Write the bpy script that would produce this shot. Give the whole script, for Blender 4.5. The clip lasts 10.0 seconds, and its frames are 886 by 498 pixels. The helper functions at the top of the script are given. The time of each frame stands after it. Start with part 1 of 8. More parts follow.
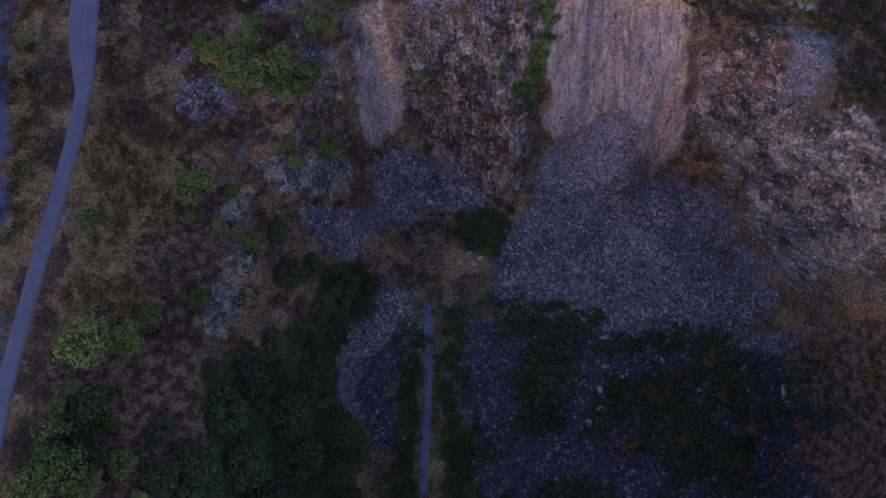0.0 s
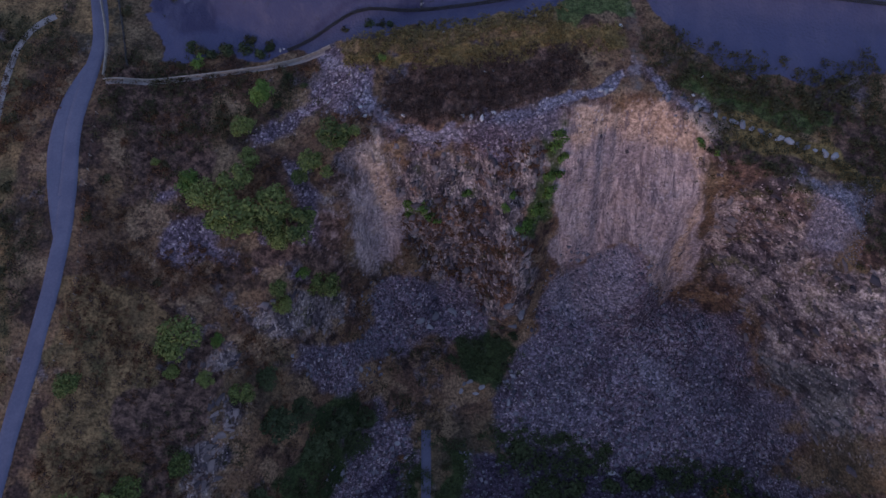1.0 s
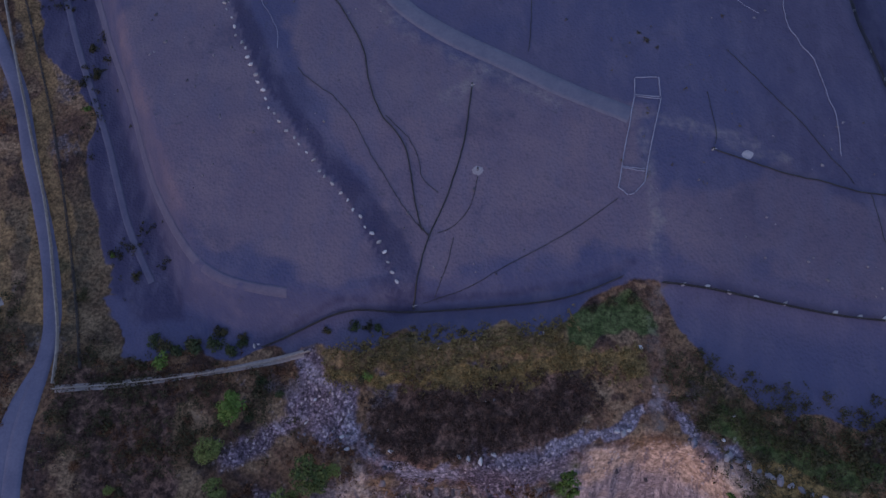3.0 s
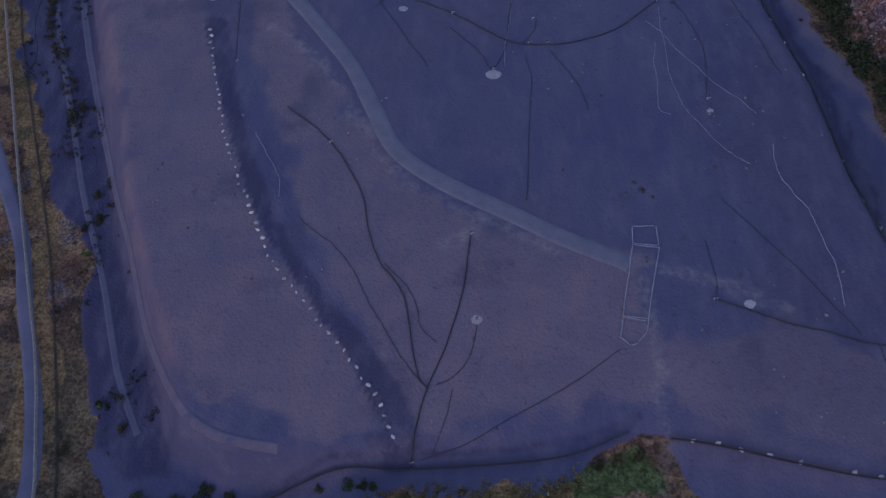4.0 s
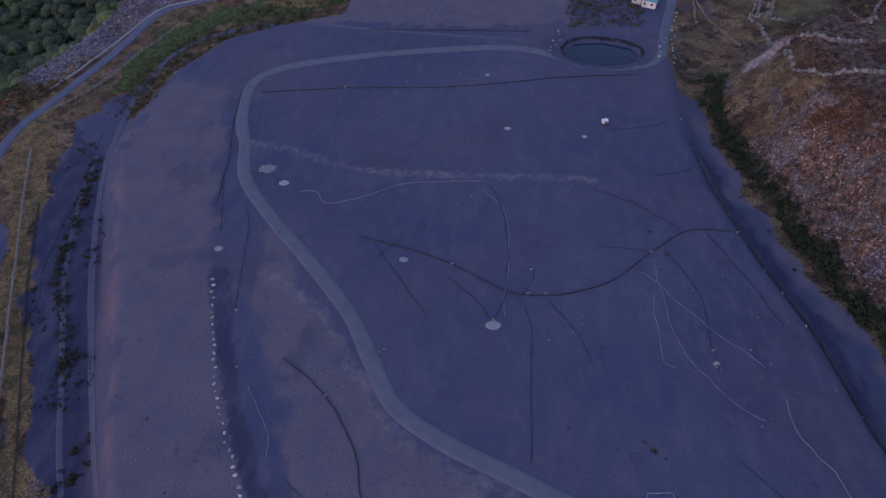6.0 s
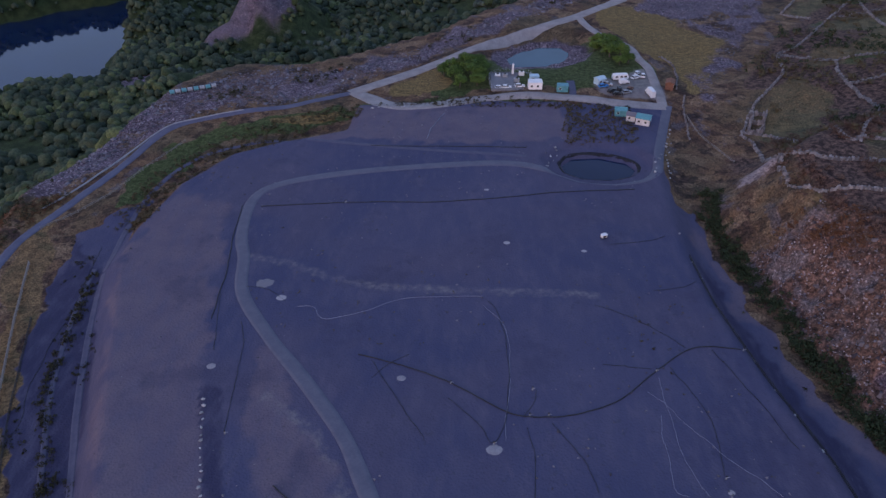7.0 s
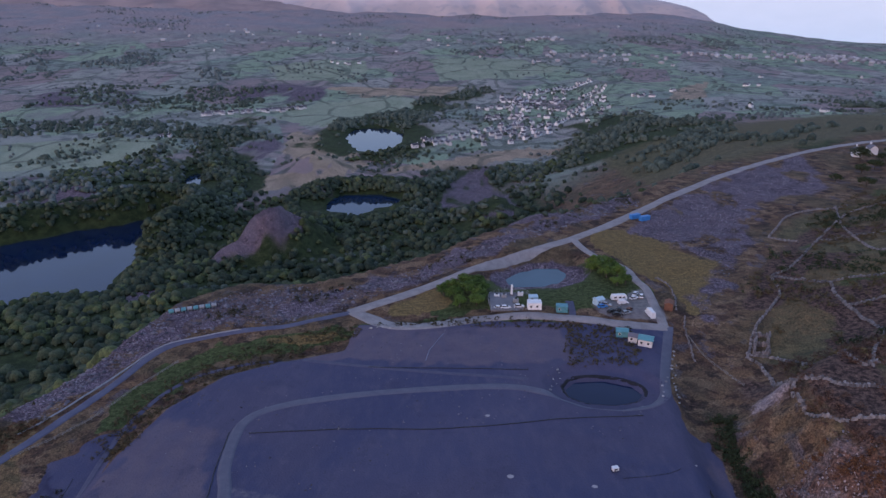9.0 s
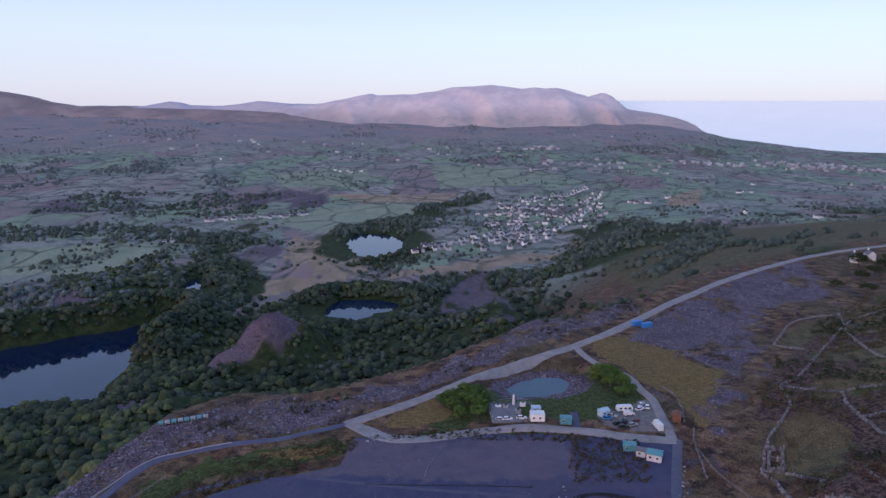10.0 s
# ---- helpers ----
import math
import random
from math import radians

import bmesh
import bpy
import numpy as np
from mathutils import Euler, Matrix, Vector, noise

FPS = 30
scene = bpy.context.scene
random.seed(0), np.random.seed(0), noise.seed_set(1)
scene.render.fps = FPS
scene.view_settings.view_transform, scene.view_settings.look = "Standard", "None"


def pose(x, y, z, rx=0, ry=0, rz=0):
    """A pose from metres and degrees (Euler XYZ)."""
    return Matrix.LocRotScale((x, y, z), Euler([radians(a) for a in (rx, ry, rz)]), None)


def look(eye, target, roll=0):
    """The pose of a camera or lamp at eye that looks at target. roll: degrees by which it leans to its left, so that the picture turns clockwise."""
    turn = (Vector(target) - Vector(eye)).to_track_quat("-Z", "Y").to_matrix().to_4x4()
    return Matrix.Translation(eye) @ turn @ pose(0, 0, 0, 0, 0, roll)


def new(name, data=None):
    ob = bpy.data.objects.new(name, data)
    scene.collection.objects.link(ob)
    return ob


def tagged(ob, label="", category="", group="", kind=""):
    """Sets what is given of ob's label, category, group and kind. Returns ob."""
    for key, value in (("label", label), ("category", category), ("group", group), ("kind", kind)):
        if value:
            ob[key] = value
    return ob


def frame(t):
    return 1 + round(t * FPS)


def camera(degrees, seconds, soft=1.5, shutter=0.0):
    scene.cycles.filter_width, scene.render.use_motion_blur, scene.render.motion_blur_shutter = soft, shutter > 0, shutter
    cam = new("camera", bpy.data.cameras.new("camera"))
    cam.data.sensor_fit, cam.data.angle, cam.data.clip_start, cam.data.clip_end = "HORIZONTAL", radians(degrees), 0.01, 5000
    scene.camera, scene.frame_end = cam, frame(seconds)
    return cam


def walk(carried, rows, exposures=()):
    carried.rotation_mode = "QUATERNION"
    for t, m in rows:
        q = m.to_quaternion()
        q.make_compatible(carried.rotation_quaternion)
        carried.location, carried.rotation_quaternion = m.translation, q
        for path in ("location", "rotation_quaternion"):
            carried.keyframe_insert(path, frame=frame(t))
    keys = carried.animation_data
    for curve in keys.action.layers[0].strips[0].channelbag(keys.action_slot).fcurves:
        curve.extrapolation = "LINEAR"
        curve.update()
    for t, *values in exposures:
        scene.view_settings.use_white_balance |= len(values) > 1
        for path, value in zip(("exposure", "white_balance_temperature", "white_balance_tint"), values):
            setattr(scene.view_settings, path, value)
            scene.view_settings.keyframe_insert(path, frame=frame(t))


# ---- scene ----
cam = camera(64.9, 10.0, soft=1.5)
METRES, EYE, TILT, LEAN, TURN = 120.0, 112.0, -73.4, 0.0, 0.0
ROWS = [
    (0.0, 0.0, 0.0, 0.0, 0.0, 0.0, -0.0),
    (0.5, 0.0018, 0.0342, 0.1222, 0.13, -0.04, -0.27),
    (1.0, 0.0039, 0.0682, 0.2434, 0.22, -0.04, -0.49),
    (1.5, 0.0052, 0.1029, 0.3665, 0.27, -0.09, -0.68),
    (2.0, 0.0062, 0.1369, 0.4881, 0.31, -0.02, -0.9),
    (2.5, 0.0073, 0.1718, 0.6103, 0.38, -0.0, -1.08),
    (3.0, 0.009, 0.2065, 0.732, 0.46, -0.03, -1.27),
    (3.1, 0.0092, 0.2113, 0.7492, 0.48, 2.62, -1.29),
    (3.2, 0.0092, 0.2126, 0.7536, 0.48, 3.45, -1.3),
    (4.3, 0.01, 0.2227, 0.7923, 0.48, 12.72, -1.36),
    (4.5, 0.0102, 0.2248, 0.8001, 0.52, 14.42, -1.38),
    (5.0, 0.0105, 0.2289, 0.8157, 0.51, 18.74, -1.4),
    (5.5, 0.0107, 0.2327, 0.8318, 0.5, 23.02, -1.43),
    (7.0, 0.0129, 0.2433, 0.8788, 0.5, 35.87, -1.52),
    (7.5, 0.0129, 0.2471, 0.8938, 0.48, 40.16, -1.53),
    (8.0, 0.0138, 0.2502, 0.9086, 0.48, 44.42, -1.56),
    (8.5, 0.014, 0.2539, 0.9232, 0.45, 48.71, -1.59),
    (9.0, 0.0142, 0.2571, 0.9371, 0.42, 53.05, -1.62),
    (9.5, 0.0139, 0.2594, 0.9515, 0.43, 57.32, -1.61),
    (10.0, 0.0139, 0.2612, 0.9647, 0.41, 61.59, -1.61),
]
walk(cam, [(t, pose(0, 0, EYE, TILT, LEAN, TURN) @ pose(METRES * x, METRES * y, METRES * z, 90 + pitch, roll, yaw)) for t, x, y, z, yaw, pitch, roll in ROWS],
     exposures=[(0.0, 1.2, 6500, 16), (10.0, 1.2, 6500, 16)])

# ---- dusk sky and the last low light ----
SUN_AZ, SUN_EL = 214.0, 8.0         # degrees clockwise from straight ahead, degrees up
world = bpy.data.worlds.new("dusk")
scene.world = world
world.use_nodes = True
wn = world.node_tree
sky = wn.nodes.new("ShaderNodeTexSky")
sky.sky_type = "NISHITA"
sky.sun_disc = False
sky.sun_elevation = radians(SUN_EL)
sky.sun_rotation = radians(SUN_AZ)
sky.altitude = 300
sky.air_density, sky.dust_density, sky.ozone_density = 1.0, 0.6, 3.0
# thin high haze: lilac at the horizon, pale blue above
way = wn.nodes.new("ShaderNodeTexCoord")
split = wn.nodes.new("ShaderNodeSeparateXYZ")
wn.links.new(way.outputs["Generated"], split.inputs[0])
haze = wn.nodes.new("ShaderNodeValToRGB")
haze.color_ramp.elements[0].position, haze.color_ramp.elements[0].color = 0.0, (2.75, 2.85, 3.55, 1)
haze.color_ramp.elements[1].position, haze.color_ramp.elements[1].color = 1.0, (1.35, 1.75, 2.9, 1)
mid = haze.color_ramp.elements.new(0.09)
mid.color = (2.8, 3.2, 3.85, 1)
high = haze.color_ramp.elements.new(0.26)
high.color = (1.75, 2.45, 4.0, 1)
wn.links.new(split.outputs["Z"], haze.inputs[0])
blend = wn.nodes.new("ShaderNodeMix")
blend.data_type = "RGBA"
blend.inputs[0].default_value = 0.8
wn.links.new(sky.outputs[0], blend.inputs[6])
wn.links.new(haze.outputs[0], blend.inputs[7])
wn.nodes["Background"].inputs["Strength"].default_value = 0.12
wn.links.new(blend.outputs[2], wn.nodes["Background"].inputs["Color"])

sun_data = bpy.data.lights.new("sun", "SUN")
sun_data.energy, sun_data.angle, sun_data.color = 0.6, radians(30), (1.0, 0.62, 0.5)
sun = new("sun", sun_data)
sun.matrix_world = look((0, 0, 0), (-math.sin(radians(SUN_AZ)) * 10, -math.cos(radians(SUN_AZ)) * 10, -math.tan(radians(SUN_EL + 1.5)) * 10))

# ---- materials ----
class Shader:
    """A node material with a principled surface, built up node by node."""

    def __init__(self, name, rough=0.85, metal=0.0, spec=0.3):
        self.mat = bpy.data.materials.new(name)
        self.mat.use_nodes = True
        self.nt = self.mat.node_tree
        self.bsdf = self.nt.nodes["Principled BSDF"]
        self.bsdf.inputs["Roughness"].default_value = rough
        self.bsdf.inputs["Metallic"].default_value = metal
        self.bsdf.inputs["Specular IOR Level"].default_value = spec
        self.pos = self.nt.nodes.new("ShaderNodeNewGeometry").outputs["Position"]

    def put(self, socket, value):
        if hasattr(value, "is_linked"):
            self.nt.links.new(value, socket)
        elif isinstance(value, tuple) and len(value) == 3 and socket.type == "RGBA":
            socket.default_value = (*value, 1)
        else:
            socket.default_value = value

    def math(self, op, a, b=0.0, clamp=False):
        n = self.nt.nodes.new("ShaderNodeMath")
        n.operation, n.use_clamp = op, clamp
        self.put(n.inputs[0], a), self.put(n.inputs[1], b)
        return n.outputs[0]

    def mix(self, fac, a, b, blend="MIX"):
        n = self.nt.nodes.new("ShaderNodeMix")
        n.data_type, n.blend_type = "RGBA", blend
        self.put(n.inputs[0], fac), self.put(n.inputs[6], a), self.put(n.inputs[7], b)
        return n.outputs[2]

    def stretch(self, sx, sy, sz, turn=0.0):
        n = self.nt.nodes.new("ShaderNodeMapping")
        self.nt.links.new(self.pos, n.inputs["Vector"])
        n.inputs["Scale"].default_value = (sx, sy, sz)
        n.inputs["Rotation"].default_value = (0, 0, radians(turn))
        return n.outputs[0]

    def grained(self, along, across, turn, deep=1.0):
        """Places stretched so that noise runs in streaks of that length and width, turned about the upright."""
        n = self.nt.nodes.new("ShaderNodeMapping")
        n.vector_type = "TEXTURE"
        self.nt.links.new(self.pos, n.inputs["Vector"])
        n.inputs["Scale"].default_value = (along, across, deep)
        n.inputs["Rotation"].default_value = (0, 0, radians(turn))
        return n.outputs[0]

    def place(self):
        n = self.nt.nodes.new("ShaderNodeSeparateXYZ")
        self.nt.links.new(self.pos, n.inputs[0])
        return n.outputs

    def noise(self, size, detail=3.0, rough=0.55, vector=None):
        """Noise with lumps of about that size in metres."""
        n = self.nt.nodes.new("ShaderNodeTexNoise")
        self.nt.links.new(vector or self.pos, n.inputs["Vector"])
        n.inputs["Scale"].default_value, n.inputs["Detail"].default_value, n.inputs["Roughness"].default_value = 1 / size, detail, rough
        return n.outputs["Fac"]

    def cells(self, size, out="Color", feature="F1", vector=None):
        n = self.nt.nodes.new("ShaderNodeTexVoronoi")
        n.feature = feature
        self.nt.links.new(vector or self.pos, n.inputs["Vector"])
        n.inputs["Scale"].default_value = 1 / size
        return n.outputs[out]

    def warped(self, vector, size, amount):
        """Places pushed about by noise of that size and reach in metres."""
        n = self.nt.nodes.new("ShaderNodeTexNoise")
        self.nt.links.new(vector, n.inputs["Vector"])
        n.inputs["Scale"].default_value, n.inputs["Detail"].default_value = 1 / size, 3
        push = self.nt.nodes.new("ShaderNodeVectorMath")
        push.operation = "MULTIPLY_ADD"
        self.nt.links.new(n.outputs["Color"], push.inputs[0])
        push.inputs[1].default_value = (amount, amount, amount)
        self.nt.links.new(vector, push.inputs[2])
        return push.outputs[0]

    def ramp(self, value, lo, hi, out_lo=0.0, out_hi=1.0):
        n = self.nt.nodes.new("ShaderNodeMapRange")
        n.interpolation_type = "SMOOTHSTEP"
        for k, v in enumerate((value, lo, hi, out_lo, out_hi)):
            self.put(n.inputs[k], v)
        return n.outputs[0]

    def grey(self, colour):
        n = self.nt.nodes.new("ShaderNodeSeparateColor")
        self.nt.links.new(colour, n.inputs[0])
        return n.outputs

    def attr(self, name):
        n = self.nt.nodes.new("ShaderNodeAttribute")
        n.attribute_name = name
        return n

    def random(self):
        return self.nt.nodes.new("ShaderNodeObjectInfo").outputs["Random"]

    def island(self):
        return self.nt.nodes.new("ShaderNodeNewGeometry").outputs["Random Per Island"]

    def done(self, colour, bump=None, strength=0.5, distance=0.1, rough=None):
        self.put(self.bsdf.inputs["Base Color"], colour)
        if rough is not None:
            self.put(self.bsdf.inputs["Roughness"], rough)
        if bump is not None:
            n = self.nt.nodes.new("ShaderNodeBump")
            n.inputs["Strength"].default_value, n.inputs["Distance"].default_value = strength, distance
            self.nt.links.new(bump, n.inputs["Height"])
            self.nt.links.new(n.outputs[0], self.bsdf.inputs["Normal"])
        return self.mat


def plain(name, a, b, size, rough=0.8, metal=0.0, grain=None, bump=0.3, dist=0.05, spread_by=None):
    """Two tones broken by noise at two scales; spread_by shifts the tone from piece to piece."""
    s = Shader(name, rough, metal)
    f = s.math("ADD", s.math("MULTIPLY", s.noise(size), 0.6), s.math("MULTIPLY", s.noise(grain or size / 7), 0.4))
    if spread_by:
        f = s.math("ADD", s.math("MULTIPLY", f, 0.55), s.math("MULTIPLY", s.random() if spread_by == "object" else s.island(), 0.45))
    c = s.mix(s.ramp(f, 0.28, 0.72), a, b)
    return s.done(c, s.noise(grain or size / 7), bump, dist)


def ground_material():
    s = Shader("ground_cover", 0.92, spec=0.15)
    big, mid, small, grain = s.noise(38, 4), s.noise(7, 4), s.noise(1.6, 3), s.noise(0.45, 2)
    breakup = s.math("ADD", s.math("MULTIPLY", mid, 0.45), s.math("MULTIPLY", small, 0.55))
    one, two, three = s.attr("cover_a"), s.attr("cover_b"), s.attr("cover_c")

    def masks(node):
        c = s.grey(node.outputs["Color"])
        return c[0], c[1], c[2], node.outputs["Alpha"]

    slate, scree, clay, rock = masks(one)
    dry, green, heather, yellow = masks(two)
    wood, field, track, far_haze = masks(three)
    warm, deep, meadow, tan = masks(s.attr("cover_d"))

    def fac(mask, wild=0.9, soft=0.16):
        v = s.math("ADD", mask, s.math("MULTIPLY", s.math("SUBTRACT", breakup, 0.5), wild))
        return s.ramp(v, 0.5 - soft, 0.5 + soft)

    def tone(a, b, n, lo=0.35, hi=0.65):
        return s.mix(s.ramp(n, lo, hi), a, b)

    # rough grazing with bracken
    base = tone((0.088, 0.05, 0.034), (0.155, 0.092, 0.052), mid)
    base = s.mix(s.ramp(small, 0.5, 0.7, 0, 0.6), base, (0.042, 0.032, 0.024))
    base = s.mix(s.ramp(s.noise(5.5, 5, 0.65), 0.47, 0.6, 0, 0.85), base, tone((0.03, 0.02, 0.018), (0.065, 0.036, 0.028), small))
    base = s.mix(s.ramp(s.noise(11, 5, 0.62), 0.52, 0.6, 0, 0.75), base, tone((0.016, 0.012, 0.012), (0.05, 0.03, 0.026), small))
    base = s.mix(s.ramp(s.noise(8, 5, 0.6, s.stretch(1, 1.3, 1, 33)), 0.52, 0.6, 0, 0.8), base, tone((0.145, 0.094, 0.06), (0.23, 0.15, 0.092), grain))
    base = s.mix(s.ramp(s.noise(14, 5, 0.66, s.stretch(1.2, 1, 1, 70)), 0.58, 0.64, 0, 0.7), base, tone((0.05, 0.044, 0.058), (0.12, 0.104, 0.122), grain))
    col = s.mix(s.ramp(big, 0.45, 0.65, 0, 0.5), base, (0.066, 0.06, 0.036))
    # distant pasture: enclosures of different green, brown and rush
    patch = s.cells(150, vector=s.stretch(1.0, 0.62, 0.0, 24))
    tint = s.grey(patch)
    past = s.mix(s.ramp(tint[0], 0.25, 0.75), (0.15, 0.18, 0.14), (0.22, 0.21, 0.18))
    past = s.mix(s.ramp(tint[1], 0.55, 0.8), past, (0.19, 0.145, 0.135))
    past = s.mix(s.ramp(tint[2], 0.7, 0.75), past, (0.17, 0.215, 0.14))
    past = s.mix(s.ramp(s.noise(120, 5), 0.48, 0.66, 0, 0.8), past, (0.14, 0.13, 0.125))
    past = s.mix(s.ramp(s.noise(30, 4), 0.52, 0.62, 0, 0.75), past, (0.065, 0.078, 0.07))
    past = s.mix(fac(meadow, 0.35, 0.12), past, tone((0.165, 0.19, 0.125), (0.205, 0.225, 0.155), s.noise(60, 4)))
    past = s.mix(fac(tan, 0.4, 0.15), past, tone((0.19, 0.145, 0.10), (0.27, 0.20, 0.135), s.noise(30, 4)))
    # paled and blued all over: valley haze put into the colour
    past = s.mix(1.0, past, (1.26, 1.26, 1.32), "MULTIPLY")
    # hedges and banks between the enclosures
    bounds = s.warped(s.stretch(1.0, 0.62, 0.0, 24), 60, 26)
    hedge = s.ramp(s.cells(105, "Distance", "DISTANCE_TO_EDGE", bounds), 0.02, 0.055, 1, 0)
    hedge = s.math("MULTIPLY", hedge, s.ramp(s.noise(70, 3), 0.4, 0.5, 0.25, 1))
    past = s.mix(s.math("MULTIPLY", hedge, 0.6), past, tone((0.04, 0.052, 0.042), (0.075, 0.085, 0.07), s.noise(9, 3)))
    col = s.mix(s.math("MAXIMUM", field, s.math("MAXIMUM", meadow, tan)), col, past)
    # far upland: moor brown with distance haze mixed into the colour
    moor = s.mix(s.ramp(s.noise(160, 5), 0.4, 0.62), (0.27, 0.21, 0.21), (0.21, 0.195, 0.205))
    col = s.mix(far_haze, col, moor)
    leafy = tone((0.018, 0.028, 0.011), (0.038, 0.052, 0.02), mid)
    col = s.mix(fac(wood), col, leafy)
    col = s.mix(s.math("MULTIPLY", s.attr("cover_e").outputs["Alpha"], 0.85), col, tone((0.058, 0.056, 0.03), (0.128, 0.105, 0.054), s.noise(5, 5), 0.35, 0.65))
    grass = tone((0.095, 0.062, 0.033), (0.20, 0.125, 0.062), s.noise(2.2, 5), 0.3, 0.7)
    col = s.mix(fac(dry), col, s.mix(s.ramp(mid, 0.5, 0.7, 0, 0.7), grass, (0.05, 0.05, 0.026)))
    col = s.mix(fac(green), col, tone((0.03, 0.044, 0.014), (0.075, 0.088, 0.034), small, 0.3, 0.7))
    col = s.mix(fac(heather), col, tone((0.034, 0.021, 0.019), (0.13, 0.078, 0.06), small))
    col = s.mix(fac(yellow), col, tone((0.095, 0.068, 0.03), (0.215, 0.142, 0.056), s.noise(1, 5, 0.6, s.grained(3.0, 0.9, 4)), 0.25, 0.75))
    # bedded rock: slabs of differing tone parted by dark joints, big and small
    x, y, z = s.place()
    loam, plate, pale, pasture = masks(s.attr("cover_e"))
    east = s.ramp(x, 30, 40)

    def broken(along, across, turn, deep, bend):
        v = s.warped(s.grained(along, across, turn, deep), 1.1, bend)
        return s.grey(s.cells(1, "Color", vector=v))[0], s.cells(1, "Distance", "DISTANCE_TO_EDGE", v)

    big_w, gap_w = broken(4.6, 1.3, 104, 5, 1.3)
    big_e, gap_e = broken(8.0, 1.5, -44, 6, 1.7)
    small_w, chip_w = broken(1.5, 0.4, 98, 1.4, 1.0)
    small_e, chip_e = broken(2.2, 0.42, -50, 1.6, 1.3)
    def both(a, b):
        n = s.nt.nodes.new("ShaderNodeMix")
        s.put(n.inputs[0], east), s.put(n.inputs[2], a), s.put(n.inputs[3], b)
        return n.outputs[0]

    beds, slabs = both(big_w, big_e), both(small_w, small_e)
    joint = s.math("MINIMUM", s.ramp(both(gap_w, gap_e), 0.0, 0.08, both(0.55, 0.75), 1), s.ramp(both(chip_w, chip_e), 0.0, 0.14, both(0.6, 0.85), 1))
    crumple = both(s.noise(1, 6, 0.72, s.warped(s.grained(3.0, 1.1, 100, 2), 1.0, 0.8)), s.noise(1, 6, 0.74, s.warped(s.grained(5.5, 1.3, -48, 3), 0.8, 1.2)))
    strata = s.math("ADD", s.math("MULTIPLY", beds, 0.22), s.math("ADD", s.math("MULTIPLY", slabs, 0.2), s.math("MULTIPLY", s.math("SUBTRACT", crumple, 0.22), 1.25)))
    face = s.mix(s.ramp(strata, 0.26, 0.56), (0.042, 0.034, 0.042), (0.18, 0.142, 0.142))
    face = s.mix(s.ramp(strata, 0.54, 0.78), face, (0.42, 0.335, 0.30))
    brown = s.mix(s.ramp(strata, 0.3, 0.8), (0.06, 0.036, 0.03), (0.26, 0.175, 0.14))
    face = s.mix(s.math("MULTIPLY", s.ramp(s.noise(9, 5, 0.6), 0.46, 0.6, 0, 0.8), s.ramp(x, 40, 52, 0.3, 1)), face, brown)
    rust = tone((0.1, 0.046, 0.024), (0.28, 0.14, 0.07), s.noise(1.3, 5, 0.7))
    face = s.mix(s.math("MULTIPLY", s.ramp(s.noise(5.5, 5, 0.65), 0.52, 0.6, 0, 0.75), s.ramp(x, 28, 44, 1, 0.25)), face, rust)
    face = s.mix(s.ramp(s.noise(4.6, 5, 0.65, s.grained(1.4, 0.8, 20)), 0.54, 0.62, 0, 0.8), face, tone((0.03, 0.032, 0.014), (0.085, 0.078, 0.034), small))
    face = s.mix(joint, (0.016, 0.013, 0.017), face)
    # broad ribs: shaded recesses and bright ridges painted into the rock by noise
    ribbed = both(s.noise(1, 4, 0.6, s.warped(s.grained(9, 3.2, 104, 6), 0.8, 0.8)), s.noise(1, 4, 0.62, s.warped(s.grained(16, 4.2, -46, 8), 0.7, 1.1)))
    face = s.mix(s.ramp(ribbed, 0.40, 0.52, 0.8, 0), face, tone((0.022, 0.018, 0.025), (0.075, 0.058, 0.068), slabs))
    face = s.mix(s.ramp(ribbed, 0.54, 0.68, 0, 0.55), face, tone((0.16, 0.12, 0.11), (0.40, 0.31, 0.275), crumple, 0.35, 0.65))
    ribs = s.noise(1, 3, 0.6, s.grained(7, 0.42, -62, 9))
    flat_rock = tone((0.06, 0.056, 0.062), (0.155, 0.138, 0.13), ribs, 0.38, 0.62)
    flat_rock = s.mix(s.ramp(s.noise(1, 3, 0.5, s.grained(9, 1.6, -62, 9)), 0.3, 0.38, 0.85, 0), flat_rock, (0.022, 0.019, 0.022))
    face = s.mix(fac(plate, 0.5, 0.15), face, flat_rock)
    rusty = tone((0.03, 0.018, 0.016), (0.165, 0.085, 0.058), s.noise(1.6, 5, 0.7))
    rusty = s.mix(s.ramp(s.noise(7, 5, 0.6), 0.5, 0.62, 0, 0.7), rusty, tone((0.06, 0.05, 0.056), (0.215, 0.175, 0.175), s.noise(0.9, 5, 0.75)))
    face = s.mix(s.ramp(y, 150, 185, 0, 0.85), face, rusty)
    col = s.mix(fac(rock, 1.1, 0.2), col, face)
    # slipped clay and shale, raked down the slope
    rake = s.warped(s.grained(0.5, 5.5, 4, 4), 0.8, 0.9)
    streak = s.noise(1, 6, 0.74, rake)
    wash = s.noise(1, 5, 0.62, s.warped(s.grained(2.6, 10, 6, 9), 0.7, 0.6))
    mud = tone((0.18, 0.136, 0.138), (0.44, 0.335, 0.315), streak, 0.32, 0.68)
    mud = s.mix(s.ramp(wash, 0.45, 0.56, 0, 0.75), mud, tone((0.11, 0.086, 0.098), (0.27, 0.208, 0.215), s.noise(0.8, 5, 0.75), 0.35, 0.65))
    mud = s.mix(s.ramp(s.noise(3.4, 6, 0.7), 0.52, 0.62, 0, 0.6), mud, tone((0.21, 0.15, 0.13), (0.40, 0.30, 0.26), s.noise(0.7, 5, 0.75)))
